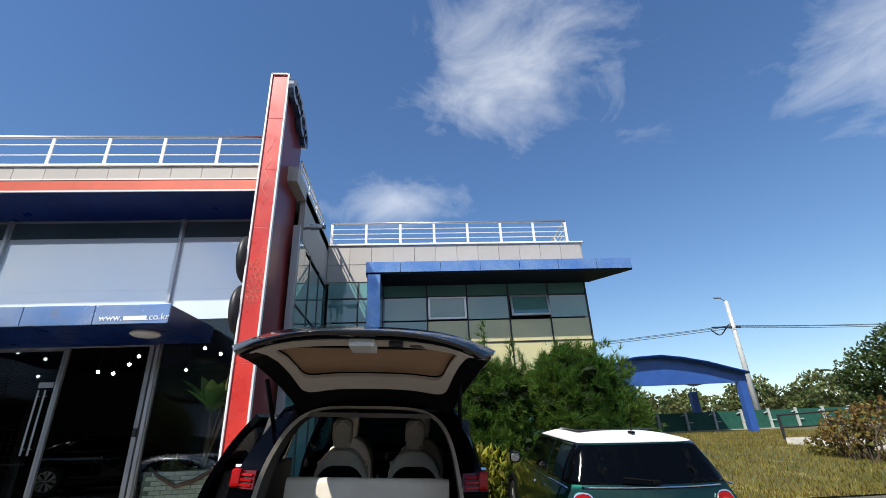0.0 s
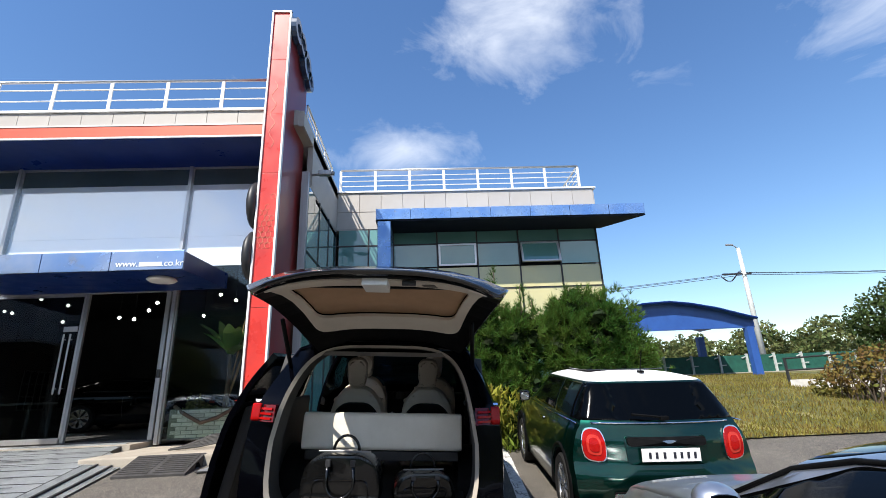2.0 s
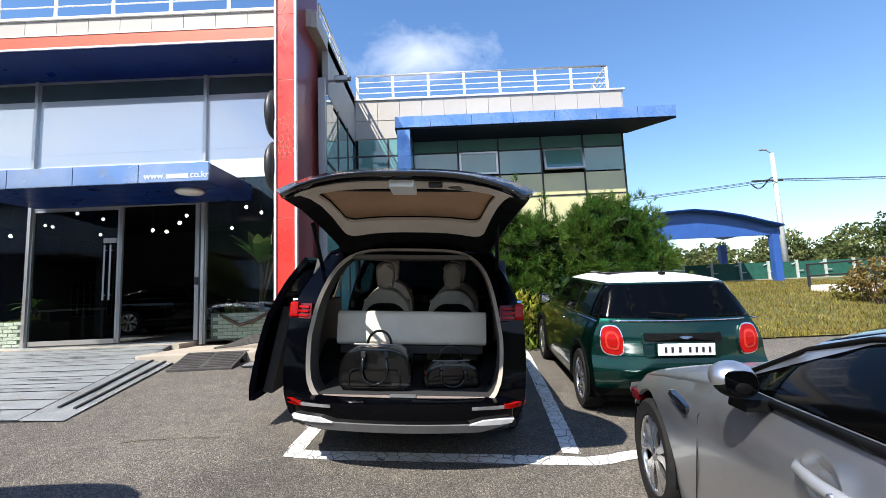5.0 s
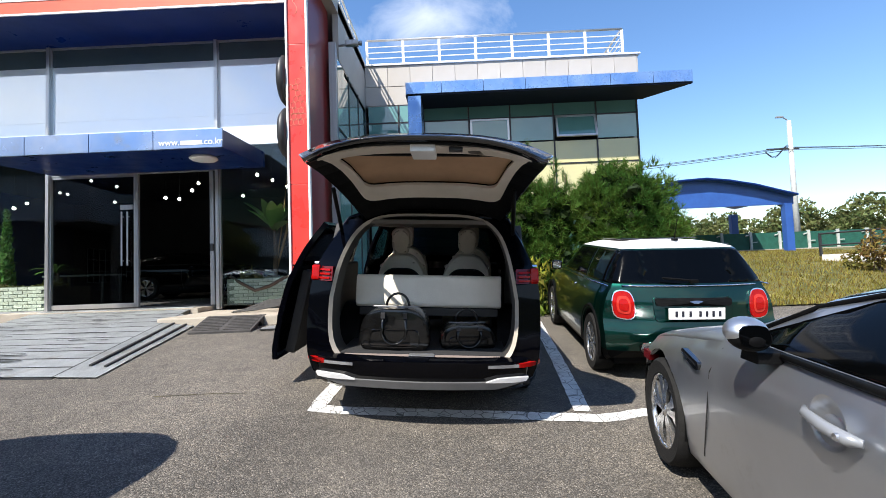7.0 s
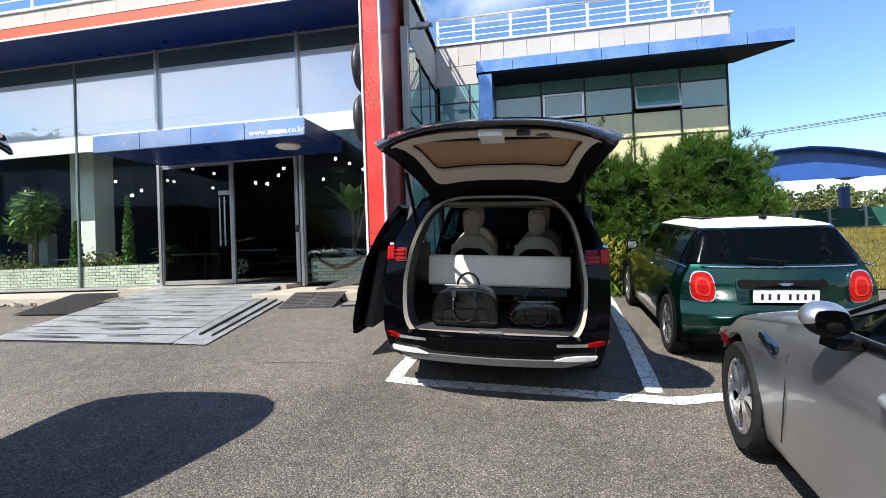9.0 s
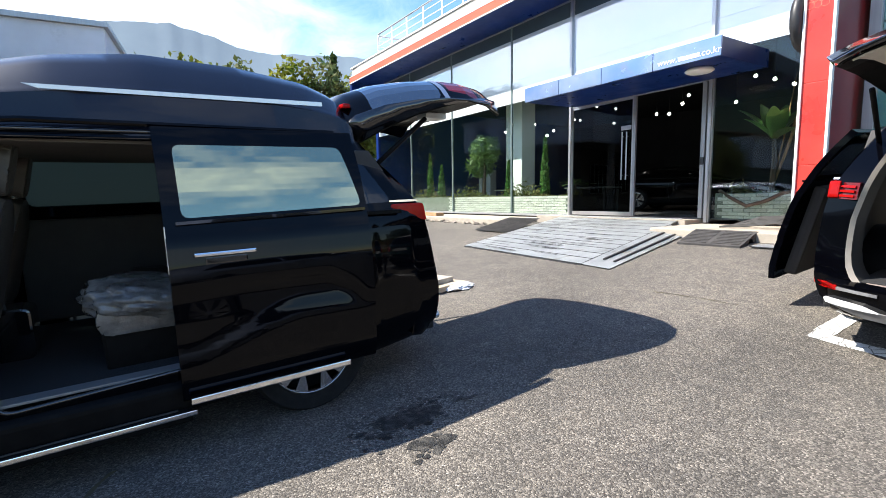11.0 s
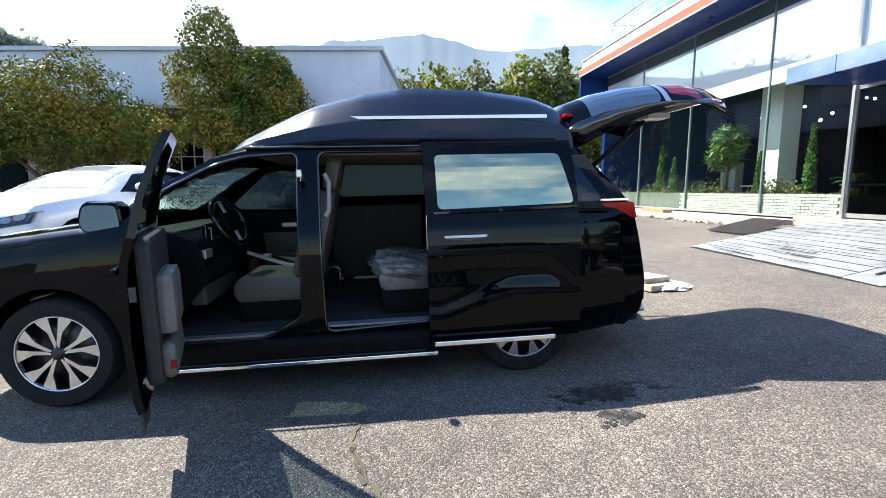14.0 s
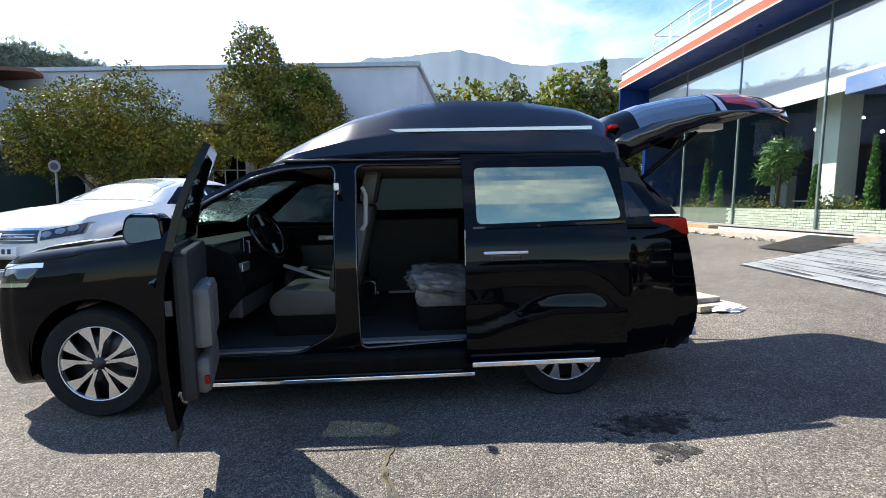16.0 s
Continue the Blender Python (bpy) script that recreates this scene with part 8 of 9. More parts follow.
# lawn
lawn_m = material("lawn", (0.12, 0.105, 0.024), 0.95, second=(0.06, 0.07, 0.015), scale=1.1, lo=0.35, hi=0.65, bump=1.0, bump_scale=35, fine=0.4, dirt=((0.32, 0.27, 0.1), 0.8, 0.55))
tagged(sheet("lawn", [2.6 + 0.5 * i for i in range(42)], [8.6 + 0.5 * i for i in range(36)], lawn_m, 0.03), "patchy yellow-green lawn on a rising bank", "lawn", kind="structure")
n = 42000
gx_, gy_ = rng.uniform(4.6, 17, n), 8.6 + 15 * rng.random(n) ** 1.5
gzz = np.array([gz(a, b_) for a, b_ in zip(gx_, gy_)]) + 0.02
hh = 0.05 + 0.06 * rng.random(n)
dx, dy = rng.normal(size=n) * 0.03, rng.normal(size=n) * 0.03
ang = rng.uniform(0, math.pi, n)
wv = 0.008 + 0.006 * rng.random(n)
v0 = np.column_stack([gx_ - np.cos(ang) * wv, gy_ - np.sin(ang) * wv, gzz])
v1 = np.column_stack([gx_ + np.cos(ang) * wv, gy_ + np.sin(ang) * wv, gzz])
v2_ = np.column_stack([gx_ + dx, gy_ + dy, gzz + hh])
me = bpy.data.meshes.new("grass")
me.from_pydata(np.stack([v0, v1, v2_], 1).reshape(-1, 3).tolist(), [], np.arange(3 * n).reshape(-1, 3).tolist())
me.materials.append(M_DRY)
tagged(new("grass", me), "short yellow-green grass blades", "grass", kind="stuff")

# blue arched shelter
sh = empty("shelter", pose(0, 0, 0), "blue steel shelter with an arched roof", "shelter")
M_SHELTER = material("blue_steel", (0.03, 0.10, 0.36), 0.4, second=(0.025, 0.08, 0.3), scale=2, rough_var=0.1)
top = [(9.9, 4.95), (10.75, 5.12), (12.0, 5.18), (13.0, 5.06), (14.2, 4.82), (15.3, 4.5), (16.05, 4.3)]
part("front_beam", prism([(9.9, 3.9), (16.05, 3.92)] + top[::-1], "y", 22.0, 22.12), M_SHELTER, sh, "blue arched front panel")
b = bmesh.new()
pv = None
for x, z in top:
    pr = (b.verts.new((x, 21.7, z + 0.03)), b.verts.new((x, 26.5, z + 0.03)))
    if pv:
        b.faces.new((pv[0], pr[0], pr[1], pv[1]))
    pv = pr
part("roof", thick(b, 0.06), M_SHELTER, sh)
part("eave", add_tube(bmesh.new(), [(x, 21.68, z + 0.02) for x, z in top], 0.05, 6), M_BLUE, sh)
for x, y in ((15.75, 22.05), (10.4, 22.05), (15.75, 26.2), (9.9, 26.2)):
    part("post", box((x - 0.17, y - 0.15, gz(x, y) - 0.1), (x + 0.17, y + 0.15, 3.95), 0.01), M_SHELTER, sh)

# green fence with pale posts
fc = empty("fence", pose(0, 0, 0), "green mesh fence with pale posts", "fence")
M_MESH = material("green_netting", (0.012, 0.10, 0.07), 0.7, second=(0.008, 0.07, 0.05), scale=4, bump=0.4, bump_scale=40)
M_POST = material("pale_post", (0.5, 0.52, 0.5), 0.7, second=(0.4, 0.42, 0.4), scale=5)
pmesh = None
for k in range(17):
    x = 7.2 + 1.55 * k
    z = gz(x, 26)
    if pmesh is None:
        b = box((-0.06, -0.06, 0), (0.06, 0.06, 1.05), 0.01)
        add_box(b, (-0.02, -0.35, 0.85), (0.3, -0.29, 0.9), pose(0, 0.3, 0, 0, -18, 0))
        add_box(b, (-0.1, -0.07, 0.45), (0.3, -0.06, 0.5))
        pmesh = part("post", b, M_POST, fc, m=pose(x, 26, z)).data
    else:
        share("post", pmesh, fc, pose(x, 26, z))
    part("netting", box((x + 0.06, 26.02, z + 0.05), (x + 1.49, 26.05, gz(x + 1.5, 26) + 0.98)), M_MESH, fc)
tagged(obj("fence_base", box((6.5, 25.9, 0.8), (34, 26.15, gz(16, 26) + 0.08)), M_CONCRETE), "low concrete footing of the fence", "wall", kind="structure")

# power pole and wires
pp = empty("utility_pole", pose(21.9, 30, gz(21.9, 30)), "slender concrete utility pole with wires", "utility pole")
part("pole", add_tube(bmesh.new(), [(0, 0, -0.2), (0, 0, 8.2)], [0.2, 0.12], 12), M_POST, pp, smooth=True)
part("crossarm", box((-1.5, -0.05, 6.35), (0.5, 0.05, 6.45), 0.01), M_DARK, pp)
part("lamp_arm", add_tube(bmesh.new(), [(0, 0, 7.7), (-0.1, 0, 8.25), (-0.4, 0, 8.45)], 0.035, 8), M_ALU, pp)
part("lamp_head", box((-0.8, -0.08, 8.4), (-0.35, 0.08, 8.5), 0.02), M_ALU, pp)
b = bmesh.new()
for k in range(4):
    add_tube(b, [(-1.6 + 0.05 * i, 0, 6.3 - 0.35 * math.sin(math.pi * i / 20) - 0.03 * k) for i in range(33)], 0.012, 4)
part("slack_cable", b, M_DARK, pp)
for dz, dy in ((0.0, 0.0), (0.12, 0.3), (-0.15, -0.2)):
    for ex, ey, ez in ((-34, 12, 0.5), (40, 0, 1.0)):
        pts_ = [(ex * t / 14, dy + ey * t / 14, 6.45 + dz + ez * t / 14 - 2.2 * (t / 14) * (1 - t / 14)) for t in range(15)]
        part("wire", add_tube(bmesh.new(), pts_, 0.02, 4), M_DARK, pp)

# retaining wall, black railing and shrub at the lawn's edge
M_PLASTER = material("white_plaster", (0.66, 0.64, 0.6), 0.85, second=(0.45, 0.43, 0.4), scale=3, bump=0.5, bump_scale=30)
b = prism([(11.45, 14.6), (11.7, 14.7), (14.15, 9.3), (13.85, 9.2)], "z", 0.2, 1.47)
tagged(obj("retaining_wall", b, M_PLASTER), "low whitewashed stone retaining wall", "wall", kind="structure")
rl = empty("railing", pose(0, 0, 0), "black steel hand railing beside the lawn", "railing")
for x, y in ((11.5, 14.7), (12.05, 13.5), (12.6, 12.3), (13.15, 11.1), (13.75, 9.8)):
    part("post", box((x - 0.03, y - 0.03, 1.42), (x + 0.03, y + 0.03, 2.12)), M_DARK, rl)
for z in (1.75, 2.1):
    part("rail", add_tube(bmesh.new(), [(11.5, 14.7, z), (13.75, 9.8, z)], 0.025, 6), M_DARK, rl)
tree("shrub", (11.0, 11.6, gz(11.0, 11.6)), [((10.8, 11.7, 1.6), (0.5, 0.6, 0.5)), ((11.2, 11.2, 1.75), (0.6, 0.6, 0.5)), ((11.7, 10.8, 1.6), (0.5, 0.6, 0.5)), ((10.6, 12.2, 1.3), (0.3, 0.5, 0.35)), ((12.1, 10.5, 1.4), (0.4, 0.5, 0.45))], 3000, 0.06, leaf_mat("autumn_leaf", (0.12, 0.13, 0.03), (0.25, 0.14, 0.05)), "straggly shrub with yellowing leaves", 31, 0.035, "shrub")
b = bmesh.new()
rs = random.Random(8)
for k in range(34):
    x, y = rs.uniform(10.5, 11.9), rs.uniform(10.8, 12.0)
    z = gz(x, y)
    add_tube(b, [(x, y, z), (x + rs.uniform(-.2, .2), y + rs.uniform(-.2, .2), z + 0.4), (x + rs.uniform(-.5, .5), y + rs.uniform(-.5, .5), z + rs.uniform(0.7, 1.1))], [0.02, 0.014, 0.006], 5)
tagged(obj("bare_stems", b, M_BARK), "tangle of bare brown stems", "stems", kind="stuff")
tree("broad_tree", (20.8, 19.5, gz(20.8, 19.5)), [((20.0, 19.6, 3.9), (1.3, 1.3, 1.0)), ((21.4, 19.2, 4.7), (1.6, 1.4, 1.2)), ((19.0, 19.4, 3.6), (0.7, 0.7, 0.6)), ((22.6, 19.2, 3.8), (1.6, 1.5, 1.5)), ((20.9, 19.2, 2.7), (1.5, 1.3, 0.8)), ((18.9, 19.4, 2.6), (0.5, 0.5, 0.4))], 9000, 0.10, M_LEAF_D, "broad dark green tree beyond the fence", 33, 0.2)
# hedge line behind the fence
rng = np.random.default_rng(44)
bl = [((x, 44 + 4 * math.sin(x), 3.9 + 0.9 * math.sin(x * 0.7) + 0.5 * math.sin(x * 1.9)), (2.6, 2.0, 1.9)) for x in np.arange(6, 62, 2.6)]
tagged(leaf_mesh("far_hedge", leaf_points(rng, bl, 34000), 0.22, rng, M_FARLEAF, None), "line of low trees beyond the fence", "trees", kind="stuff")
bl = [((x, 240 + 10 * math.sin(x * 0.2), 6 + 4 * math.sin(x * 0.06) + 2 * math.sin(x * 0.17)), (14, 10, 7)) for x in np.arange(10, 330, 11)]
# leaf colour greyed to stand in for the haze of distance
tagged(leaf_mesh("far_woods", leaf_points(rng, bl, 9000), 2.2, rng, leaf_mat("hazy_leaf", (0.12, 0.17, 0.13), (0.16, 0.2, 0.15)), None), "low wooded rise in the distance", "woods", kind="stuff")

# ---- the other side: long white building, trees, hills ----
M_STUCCO = material("white_stucco", (0.62, 0.64, 0.68), 0.85, second=(0.52, 0.54, 0.57), scale=0.7, bump=0.2, bump_scale=30, dirt=((0.4, 0.41, 0.43), 0.6, 0.6))
bd_ = empty("building", pose(-15, -0.3, 0, 0, 0, -8.9) @ pose(15, 0.3, 0), "long low white building with a recessed dark porch", "building")
part("upper_wall", box((-24, -34, 4.15), (-15, -0.3, 5.86)), M_STUCCO, bd_, "white upper wall")
part("roof_edge", box((-24.15, -34, 5.86), (-14.9, -0.2, 6.0), 0.01), M_ALU, bd_, "grey roof edge")
part("lower_wall", box((-24, -34, -0.6), (-17.0, -0.5, 4.15)), material("brown_plaster", (0.2, 0.16, 0.13), 0.85, second=(0.15, 0.12, 0.1), scale=1.0), bd_, "dark lower wall")
part("eave", box((-17, -34, 4.06), (-14.95, -0.3, 4.15)), M_CONCRETE, bd_)
for y in (-4.6, -7.6, -10.6, -13.6, -16.6):
    wd = part("window", box((-17.02, y - 1.0, 1.5), (-16.96, y + 1.0, 3.2)), M_TINTMIRROR, bd_, "dark window with a pale grid")
    for k in range(5):
        part("window_bar", box((-16.96, y - 1.0 + 0.5 * k - 0.02, 1.5), (-16.93, y - 1.0 + 0.5 * k + 0.02, 3.2)), M_POST, wd)
    for k in range(4):
        part("window_bar", box((-16.955, y - 1.0, 1.5 + 0.56 * k - 0.02), (-16.925, y + 1.0, 1.5 + 0.56 * k + 0.02)), M_POST, wd)
for y in (-2.5, -6.1, -9.1, -12.1, -15.1):
    part("porch_post", box((-15.25, y - 0.15, -0.6), (-15.0, y + 0.15, 4.1), 0.01), M_CONCRETE, bd_)
gar = empty("shed", pose(0, 0, 0), "pale clapboard shed with a brown roof", "shed")
part("wall", box((-20, -29, 3.0), (-13.2, -13.6, 5.0)), M_STUCCO, gar)
part("lower_wall", box((-20, -29, -0.7), (-13.6, -13.6, 3.0)), material("green_shutter", (0.03, 0.06, 0.06), 0.6), gar)
part("roof", prism([(-13.0, 4.95), (-16.6, 5.75), (-20.2, 4.95), (-20.2, 5.07), (-16.6, 5.87), (-13.0, 5.07)], "y", -29.2, -13.4), material("brown_roof", (0.3, 0.13, 0.07), 0.8, second=(0.22, 0.1, 0.06), scale=2), gar)
for k in range(10):
    part("board", box((-13.2, -29, 3.02 + 0.19 * k), (-13.16, -13.6, 3.19 + 0.19 * k)), M_STUCCO, gar)
tree("tree", (-13.73, -8.79, gz(-13.73, -8.79)), [((-13.61, -10.23, 3.5), (1.08, 1.32, 1.20)), ((-13.37, -8.6, 3.85), (1.08, 1.20, 1.14)), ((-13.61, -7.3, 3.0), (0.96, 1.08, 0.90)), ((-13.37, -10.95, 2.96), (0.96, 0.96, 0.96)), ((-13.61, -8.91, 2.84), (1.32, 1.92, 0.96)), ((-13.49, -6.5, 2.75), (0.72, 0.72, 0.60))], 36000, 0.052, M_LEAF_A, "broad yellow-green tree before the white building", 51, 0.13)
tree("tree", (-14.15, -4.42, gz(-14.15, -4.42)), [((-14.04, -5.11, 5.54), (0.92, 0.75, 1.03)), ((-13.92, -5.34, 4.39), (1.03, 0.98, 1.03)), ((-14.04, -3.84, 4.62), (1.03, 0.98, 0.92)), ((-13.92, -3.15, 3.93), (0.92, 0.69, 0.92)), ((-14.04, -4.53, 3.24), (1.26, 1.49, 0.92)), ((-14.04, -3.61, 4.96), (0.69, 0.57, 0.57))], 36000, 0.052, M_LEAF_A, "rounded tree with green and yellow leaves", 52, 0.13)
for k, (y, h) in enumerate(((1.2, 9.4), (3.6, 9.8), (6.2, 10.0), (9.4, 10.6), (11.6, 10.8), (14.5, 10.6))):
    tree("tree", (-31, y, 0.2), [((-31, y, h - 2.0), (1.5, 1.4, 1.9)), ((-30.6, y + 0.9, h - 3.0), (1.4, 1.3, 1.5)), ((-30.8, y - 0.9, h - 3.2), (1.4, 1.3, 1.5)), ((-30.6, y, h - 4.4), (1.5, 1.7, 1.6)), ((-30.4, y, h - 6.2), (1.6, 1.8, 1.8))], 2800, 0.22, (M_FARLEAF, M_LEAF_Y)[k % 2], "green tree behind the car park", 60 + k, 0.14)
con = empty("conifer", pose(0, 0, 0), "dark pointed conifer behind the car park", "tree")
rng = np.random.default_rng(71)
pts = []
for cyy, ctop in ((13.2, 11.8), (15.2, 10.4)):
    for k in range(2600):
        t = rng.random() ** 0.7
        r = (0.15 + 1.7 * t) * (0.75 + 0.25 * math.sin(t * 40)) * rng.random() ** 0.4
        a = rng.uniform(0, 2 * math.pi)
        pts.append((-33 + r * math.cos(a), cyy + r * math.sin(a), ctop - t * 6.5 - 0.25 * r, math.cos(a), math.sin(a), -0.3))
    part("trunk", add_tube(bmesh.new(), [(-33, cyy, 0), (-33, cyy, ctop - 0.2)], [0.25, 0.03], 8), M_BARK, con)
leaf_mesh("crown", np.array(pts), 0.2, rng, M_LEAF_D, con, 2.2)
bare = empty("bare_tree", pose(0, 0, 0), "leafless small tree beside the white building", "tree")
rs = random.Random(12)
b = add_tube(bmesh.new(), [(-22, 0.9, 0), (-22, 0.9, 4.5)], [0.12, 0.07], 7)
part("trunk", b, M_BARK, bare)
b = bmesh.new()
for k in range(26):
    z = rs.uniform(3.5, 5.0)
    a = rs.uniform(-1.3, 1.3)
    L = rs.uniform(0.8, 2.2)
    p1 = (-22 + rs.uniform(-.3, .3), 0.9 + L * 0.5 * math.sin(a), z + L * 0.6)
    add_tube(b, [(-22, 0.9, z), p1, (p1[0], 0.9 + L * math.sin(a), z + L * 1.1)], [0.035, 0.02, 0.008], 5)
part("branches", b, M_BARK, bare)

# hills all round the west and south, distance haze put in as bluish glow
M_HILL = material("hazed_wooded_hill", (0.07, 0.105, 0.14), 0.95, second=(0.1, 0.14, 0.17), scale=0.02, detail=9)
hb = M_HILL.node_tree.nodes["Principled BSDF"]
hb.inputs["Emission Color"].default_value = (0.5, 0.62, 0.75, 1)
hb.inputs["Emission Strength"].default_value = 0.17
az_ = [-130, -110, -90, -75, -60, -45, -30, -20, -12, -8.5, -4.6, 1.4, 5.4, 9.4, 12.9, 17.8, 23, 26, 35, 45, 60]
el_ = [6, 8, 11, 12, 11, 11, 12.5, 14, 15.2, 15.9, 16.5, 17.2, 17.8, 16.9, 15.9, 16.0, 16.1, 15.9, 14, 11, 7]


def ridge(name, R, azs, els, mat, label, rough, seed, scale=1.0):
    b = bmesh.new()
    prev = None
    for a in np.arange(azs[0], azs[-1], 0.35):
        e = lerp(a, azs, els) * scale
        d = Vector((-math.cos(radians(a)), math.sin(radians(a)), 0))
        top_ = R * math.tan(radians(e)) * (1 + rough * noise.fractal(Vector((a * 0.35, seed, 0)), 1.0, 2.0, 5))
        col = []
        for k in range(7):
            t = k / 6
            rr_ = R * (0.72 + 0.28 * t)
            col.append(b.verts.new((d.x * rr_, d.y * rr_, -3 + (top_ + 3) * (t ** 1.5) + rough * 25 * t * (1 - t) * noise.noise(Vector((a * 0.5, t * 4, seed))))))
        if prev:
            for k in range(6):
                b.faces.new((prev[k], col[k], col[k + 1], prev[k + 1]))
        prev = col
    return tagged(obj(name, b, mat, smooth=True), label, "hill", kind="structure")


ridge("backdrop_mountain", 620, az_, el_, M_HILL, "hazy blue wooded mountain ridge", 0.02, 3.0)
M_HILL2 = material("near_wooded_hill", (0.05, 0.075, 0.045), 0.95, second=(0.085, 0.11, 0.06), scale=0.08, detail=9, bump=1.0, bump_scale=0.6)
NEAR_AZ, NEAR_EL = [-140, -120, -100, -80, -60, -45, -38, -33, -29, -25, -20, -14], [6, 9, 10.5, 11.2, 12.4, 13.2, 13.3, 12.9, 12.2, 11.4, 9, 3]
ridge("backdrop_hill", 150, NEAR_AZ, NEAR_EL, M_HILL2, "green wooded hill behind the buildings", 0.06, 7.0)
rng = np.random.default_rng(81)
pts = []
for k in range(15000):
    a = rng.uniform(-60, -24)
    e = lerp(a, NEAR_AZ, NEAR_EL) * rng.uniform(0.75, 1.03)
    R = 146
    pts.append((-R * math.cos(radians(a)), R * math.sin(radians(a)), R * math.tan(radians(e)) + rng.normal() * 1.0, 1, 0, 0))
# treetop colour paled to give the hill its haze
tagged(leaf_mesh("hill_woods", np.array(pts), 1.0, rng, leaf_mat("hazed_hill_leaf", (0.27, 0.31, 0.26), (0.34, 0.38, 0.32)), None), "treetops on the near hill", "woods", kind="stuff")

# ---- metal ramp to the door ----
rp = empty("vehicle_ramp", pose(0, 0, 0), "broad galvanised tread-plate ramp up to the showroom door", "ramp")


def ramp_at(u, v):
    """u across from left to right, v from the foot to the sill."""
    a = Vector((-6.98, 5.3, ground_z(-6.98, 5.3) + 0.025)).lerp(Vector((-3.95, 5.1, ground_z(-3.95, 5.1) + 0.025)), u)
    c = Vector((-7.85, 9.3, 0.86)).lerp(Vector((-4.75, 9.3, 0.86)), u)
    return a.lerp(c, v)


M_SLOT = material("slot_grey", (0.12, 0.13, 0.13), 0.7, second=(0.07, 0.07, 0.07), scale=9)
rr = random.Random(17)
rows_n = 12
for i in range(rows_n):
    v0, v1 = i / rows_n, (i + 1) / rows_n
    b = bmesh.new()
    g = 0.05
    q = [ramp_at(0, v0 + g / rows_n), ramp_at(1, v0 + g / rows_n), ramp_at(1, v1 - g / rows_n), ramp_at(0, v1 - g / rows_n)]
    vs = [b.verts.new(p) for p in q]
    b.faces.new(vs)
    bmesh.ops.solidify(b, geom=b.faces[:], thickness=0.012)
    part("plate", b, M_PLATE, rp)
    for k in range(rr.randint(2, 4)):
        u0 = rr.uniform(0.02, 0.75)
        u1 = min(0.98, u0 + rr.uniform(0.1, 0.28))
        vv = v0 + rr.uniform(0.25, 0.75) / rows_n
        b = bmesh.new()
        for uu, dv, dz in ((u0, -0.003, 0.004), (u1, -0.003, 0.004), (u1, 0.003, 0.004), (u0, 0.003, 0.004)):
            p = ramp_at(uu, vv + dv)
            b.verts.new((p.x, p.y, p.z + 0.016))
        b.verts.ensure_lookup_table()
        b.faces.new(b.verts[:])
        bmesh.ops.solidify(b, geom=b.faces[:], thickness=0.01)
        part("slot_strip", b, M_SLOT, rp, "dark slot strip")
base_pts = [ramp_at(0, 0), ramp_at(1, 0), ramp_at(1, 1), ramp_at(0, 1)]
b = bmesh.new()
top_v = [b.verts.new((p.x, p.y, p.z - 0.018)) for p in base_pts]
bot_v = [b.verts.new((p.x, p.y, ground_z(p.x, p.y) - 0.02)) for p in base_pts]
b.faces.new(top_v)
for k in range(4):
    b.faces.new((top_v[k], bot_v[k], bot_v[(k + 1) % 4], top_v[(k + 1) % 4]))
bmesh.ops.recalc_face_normals(b, faces=b.faces)
part("frame", b, M_DARK, rp)
fl = [ramp_at(1.0, 0.0), Vector((-3.46, 5.07, ground_z(-3.46, 5.07) + 0.015)), Vector((-4.0, 8.0, ground_z(-4.0, 8.0) + 0.03)), ramp_at(1.0, 0.82)]
b = bmesh.new()
b.faces.new([b.verts.new(p + Vector((0.02, 0, 0))) for p in fl])
bmesh.ops.solidify(b, geom=b.faces[:], thickness=0.012)
flank = part("side_flange", b, M_PLATE, rp, "sloping side flange")
for t in (0.35, 0.75):
    a, c = fl[0].lerp(fl[1], t), fl[3].lerp(fl[2], t)
    b = add_tube(bmesh.new(), [a.lerp(c, 0.12) + Vector((0.02, 0, 0.004)), a.lerp(c, 0.95) + Vector((0.02, 0, 0.004))], 0.02, 4)
    part("slot_strip", b, M_RUBBER, rp)
pl_ = [(-8.7, 6.9), (-7.35, 6.9), (-7.62, 8.1), (-8.7, 8.1)]
b = bmesh.new()
b.faces.new([b.verts.new((x, y, ground_z(x, y) + (0.03 if y < 8 else 0.2))) for x, y in pl_])
bmesh.ops.solidify(b, geom=b.faces[:], thickness=0.025)
tagged(obj("kerb_ramp_mat", b, M_RAMP), "dark rubber mat beside the metal ramp", "mat")

# plastic kerb ramp
kr = empty("kerb_ramp", pose(-3.22, 7.2, ground_z(-3.22, 7.2), 4, 0, 2), "grey plastic wedge ramp against the kerb", "ramp")
b = bmesh.new()
add_prism(b, [(0.0, 0.0), (0.0, 0.03), (0.62, 0.17), (0.66, 0.17), (0.66, 0.0), (0.5, 0.0), (0.42, 0.09), (0.34, 0.09), (0.26, 0.0)], "x", -0.47, 0.47)
bmesh.ops.recalc_face_normals(b, faces=b.faces)
part("body", b, M_RAMP, kr)
for k in range(9):
    for x0 in (-0.44, 0.03):
        y0 = 0.05 + 0.062 * k
        part("grip_bar", box((x0, y0, 0.03 + y0 * 0.226), (x0 + 0.4, y0 + 0.022, 0.045 + y0 * 0.226), 0.003), M_RAMP, kr)
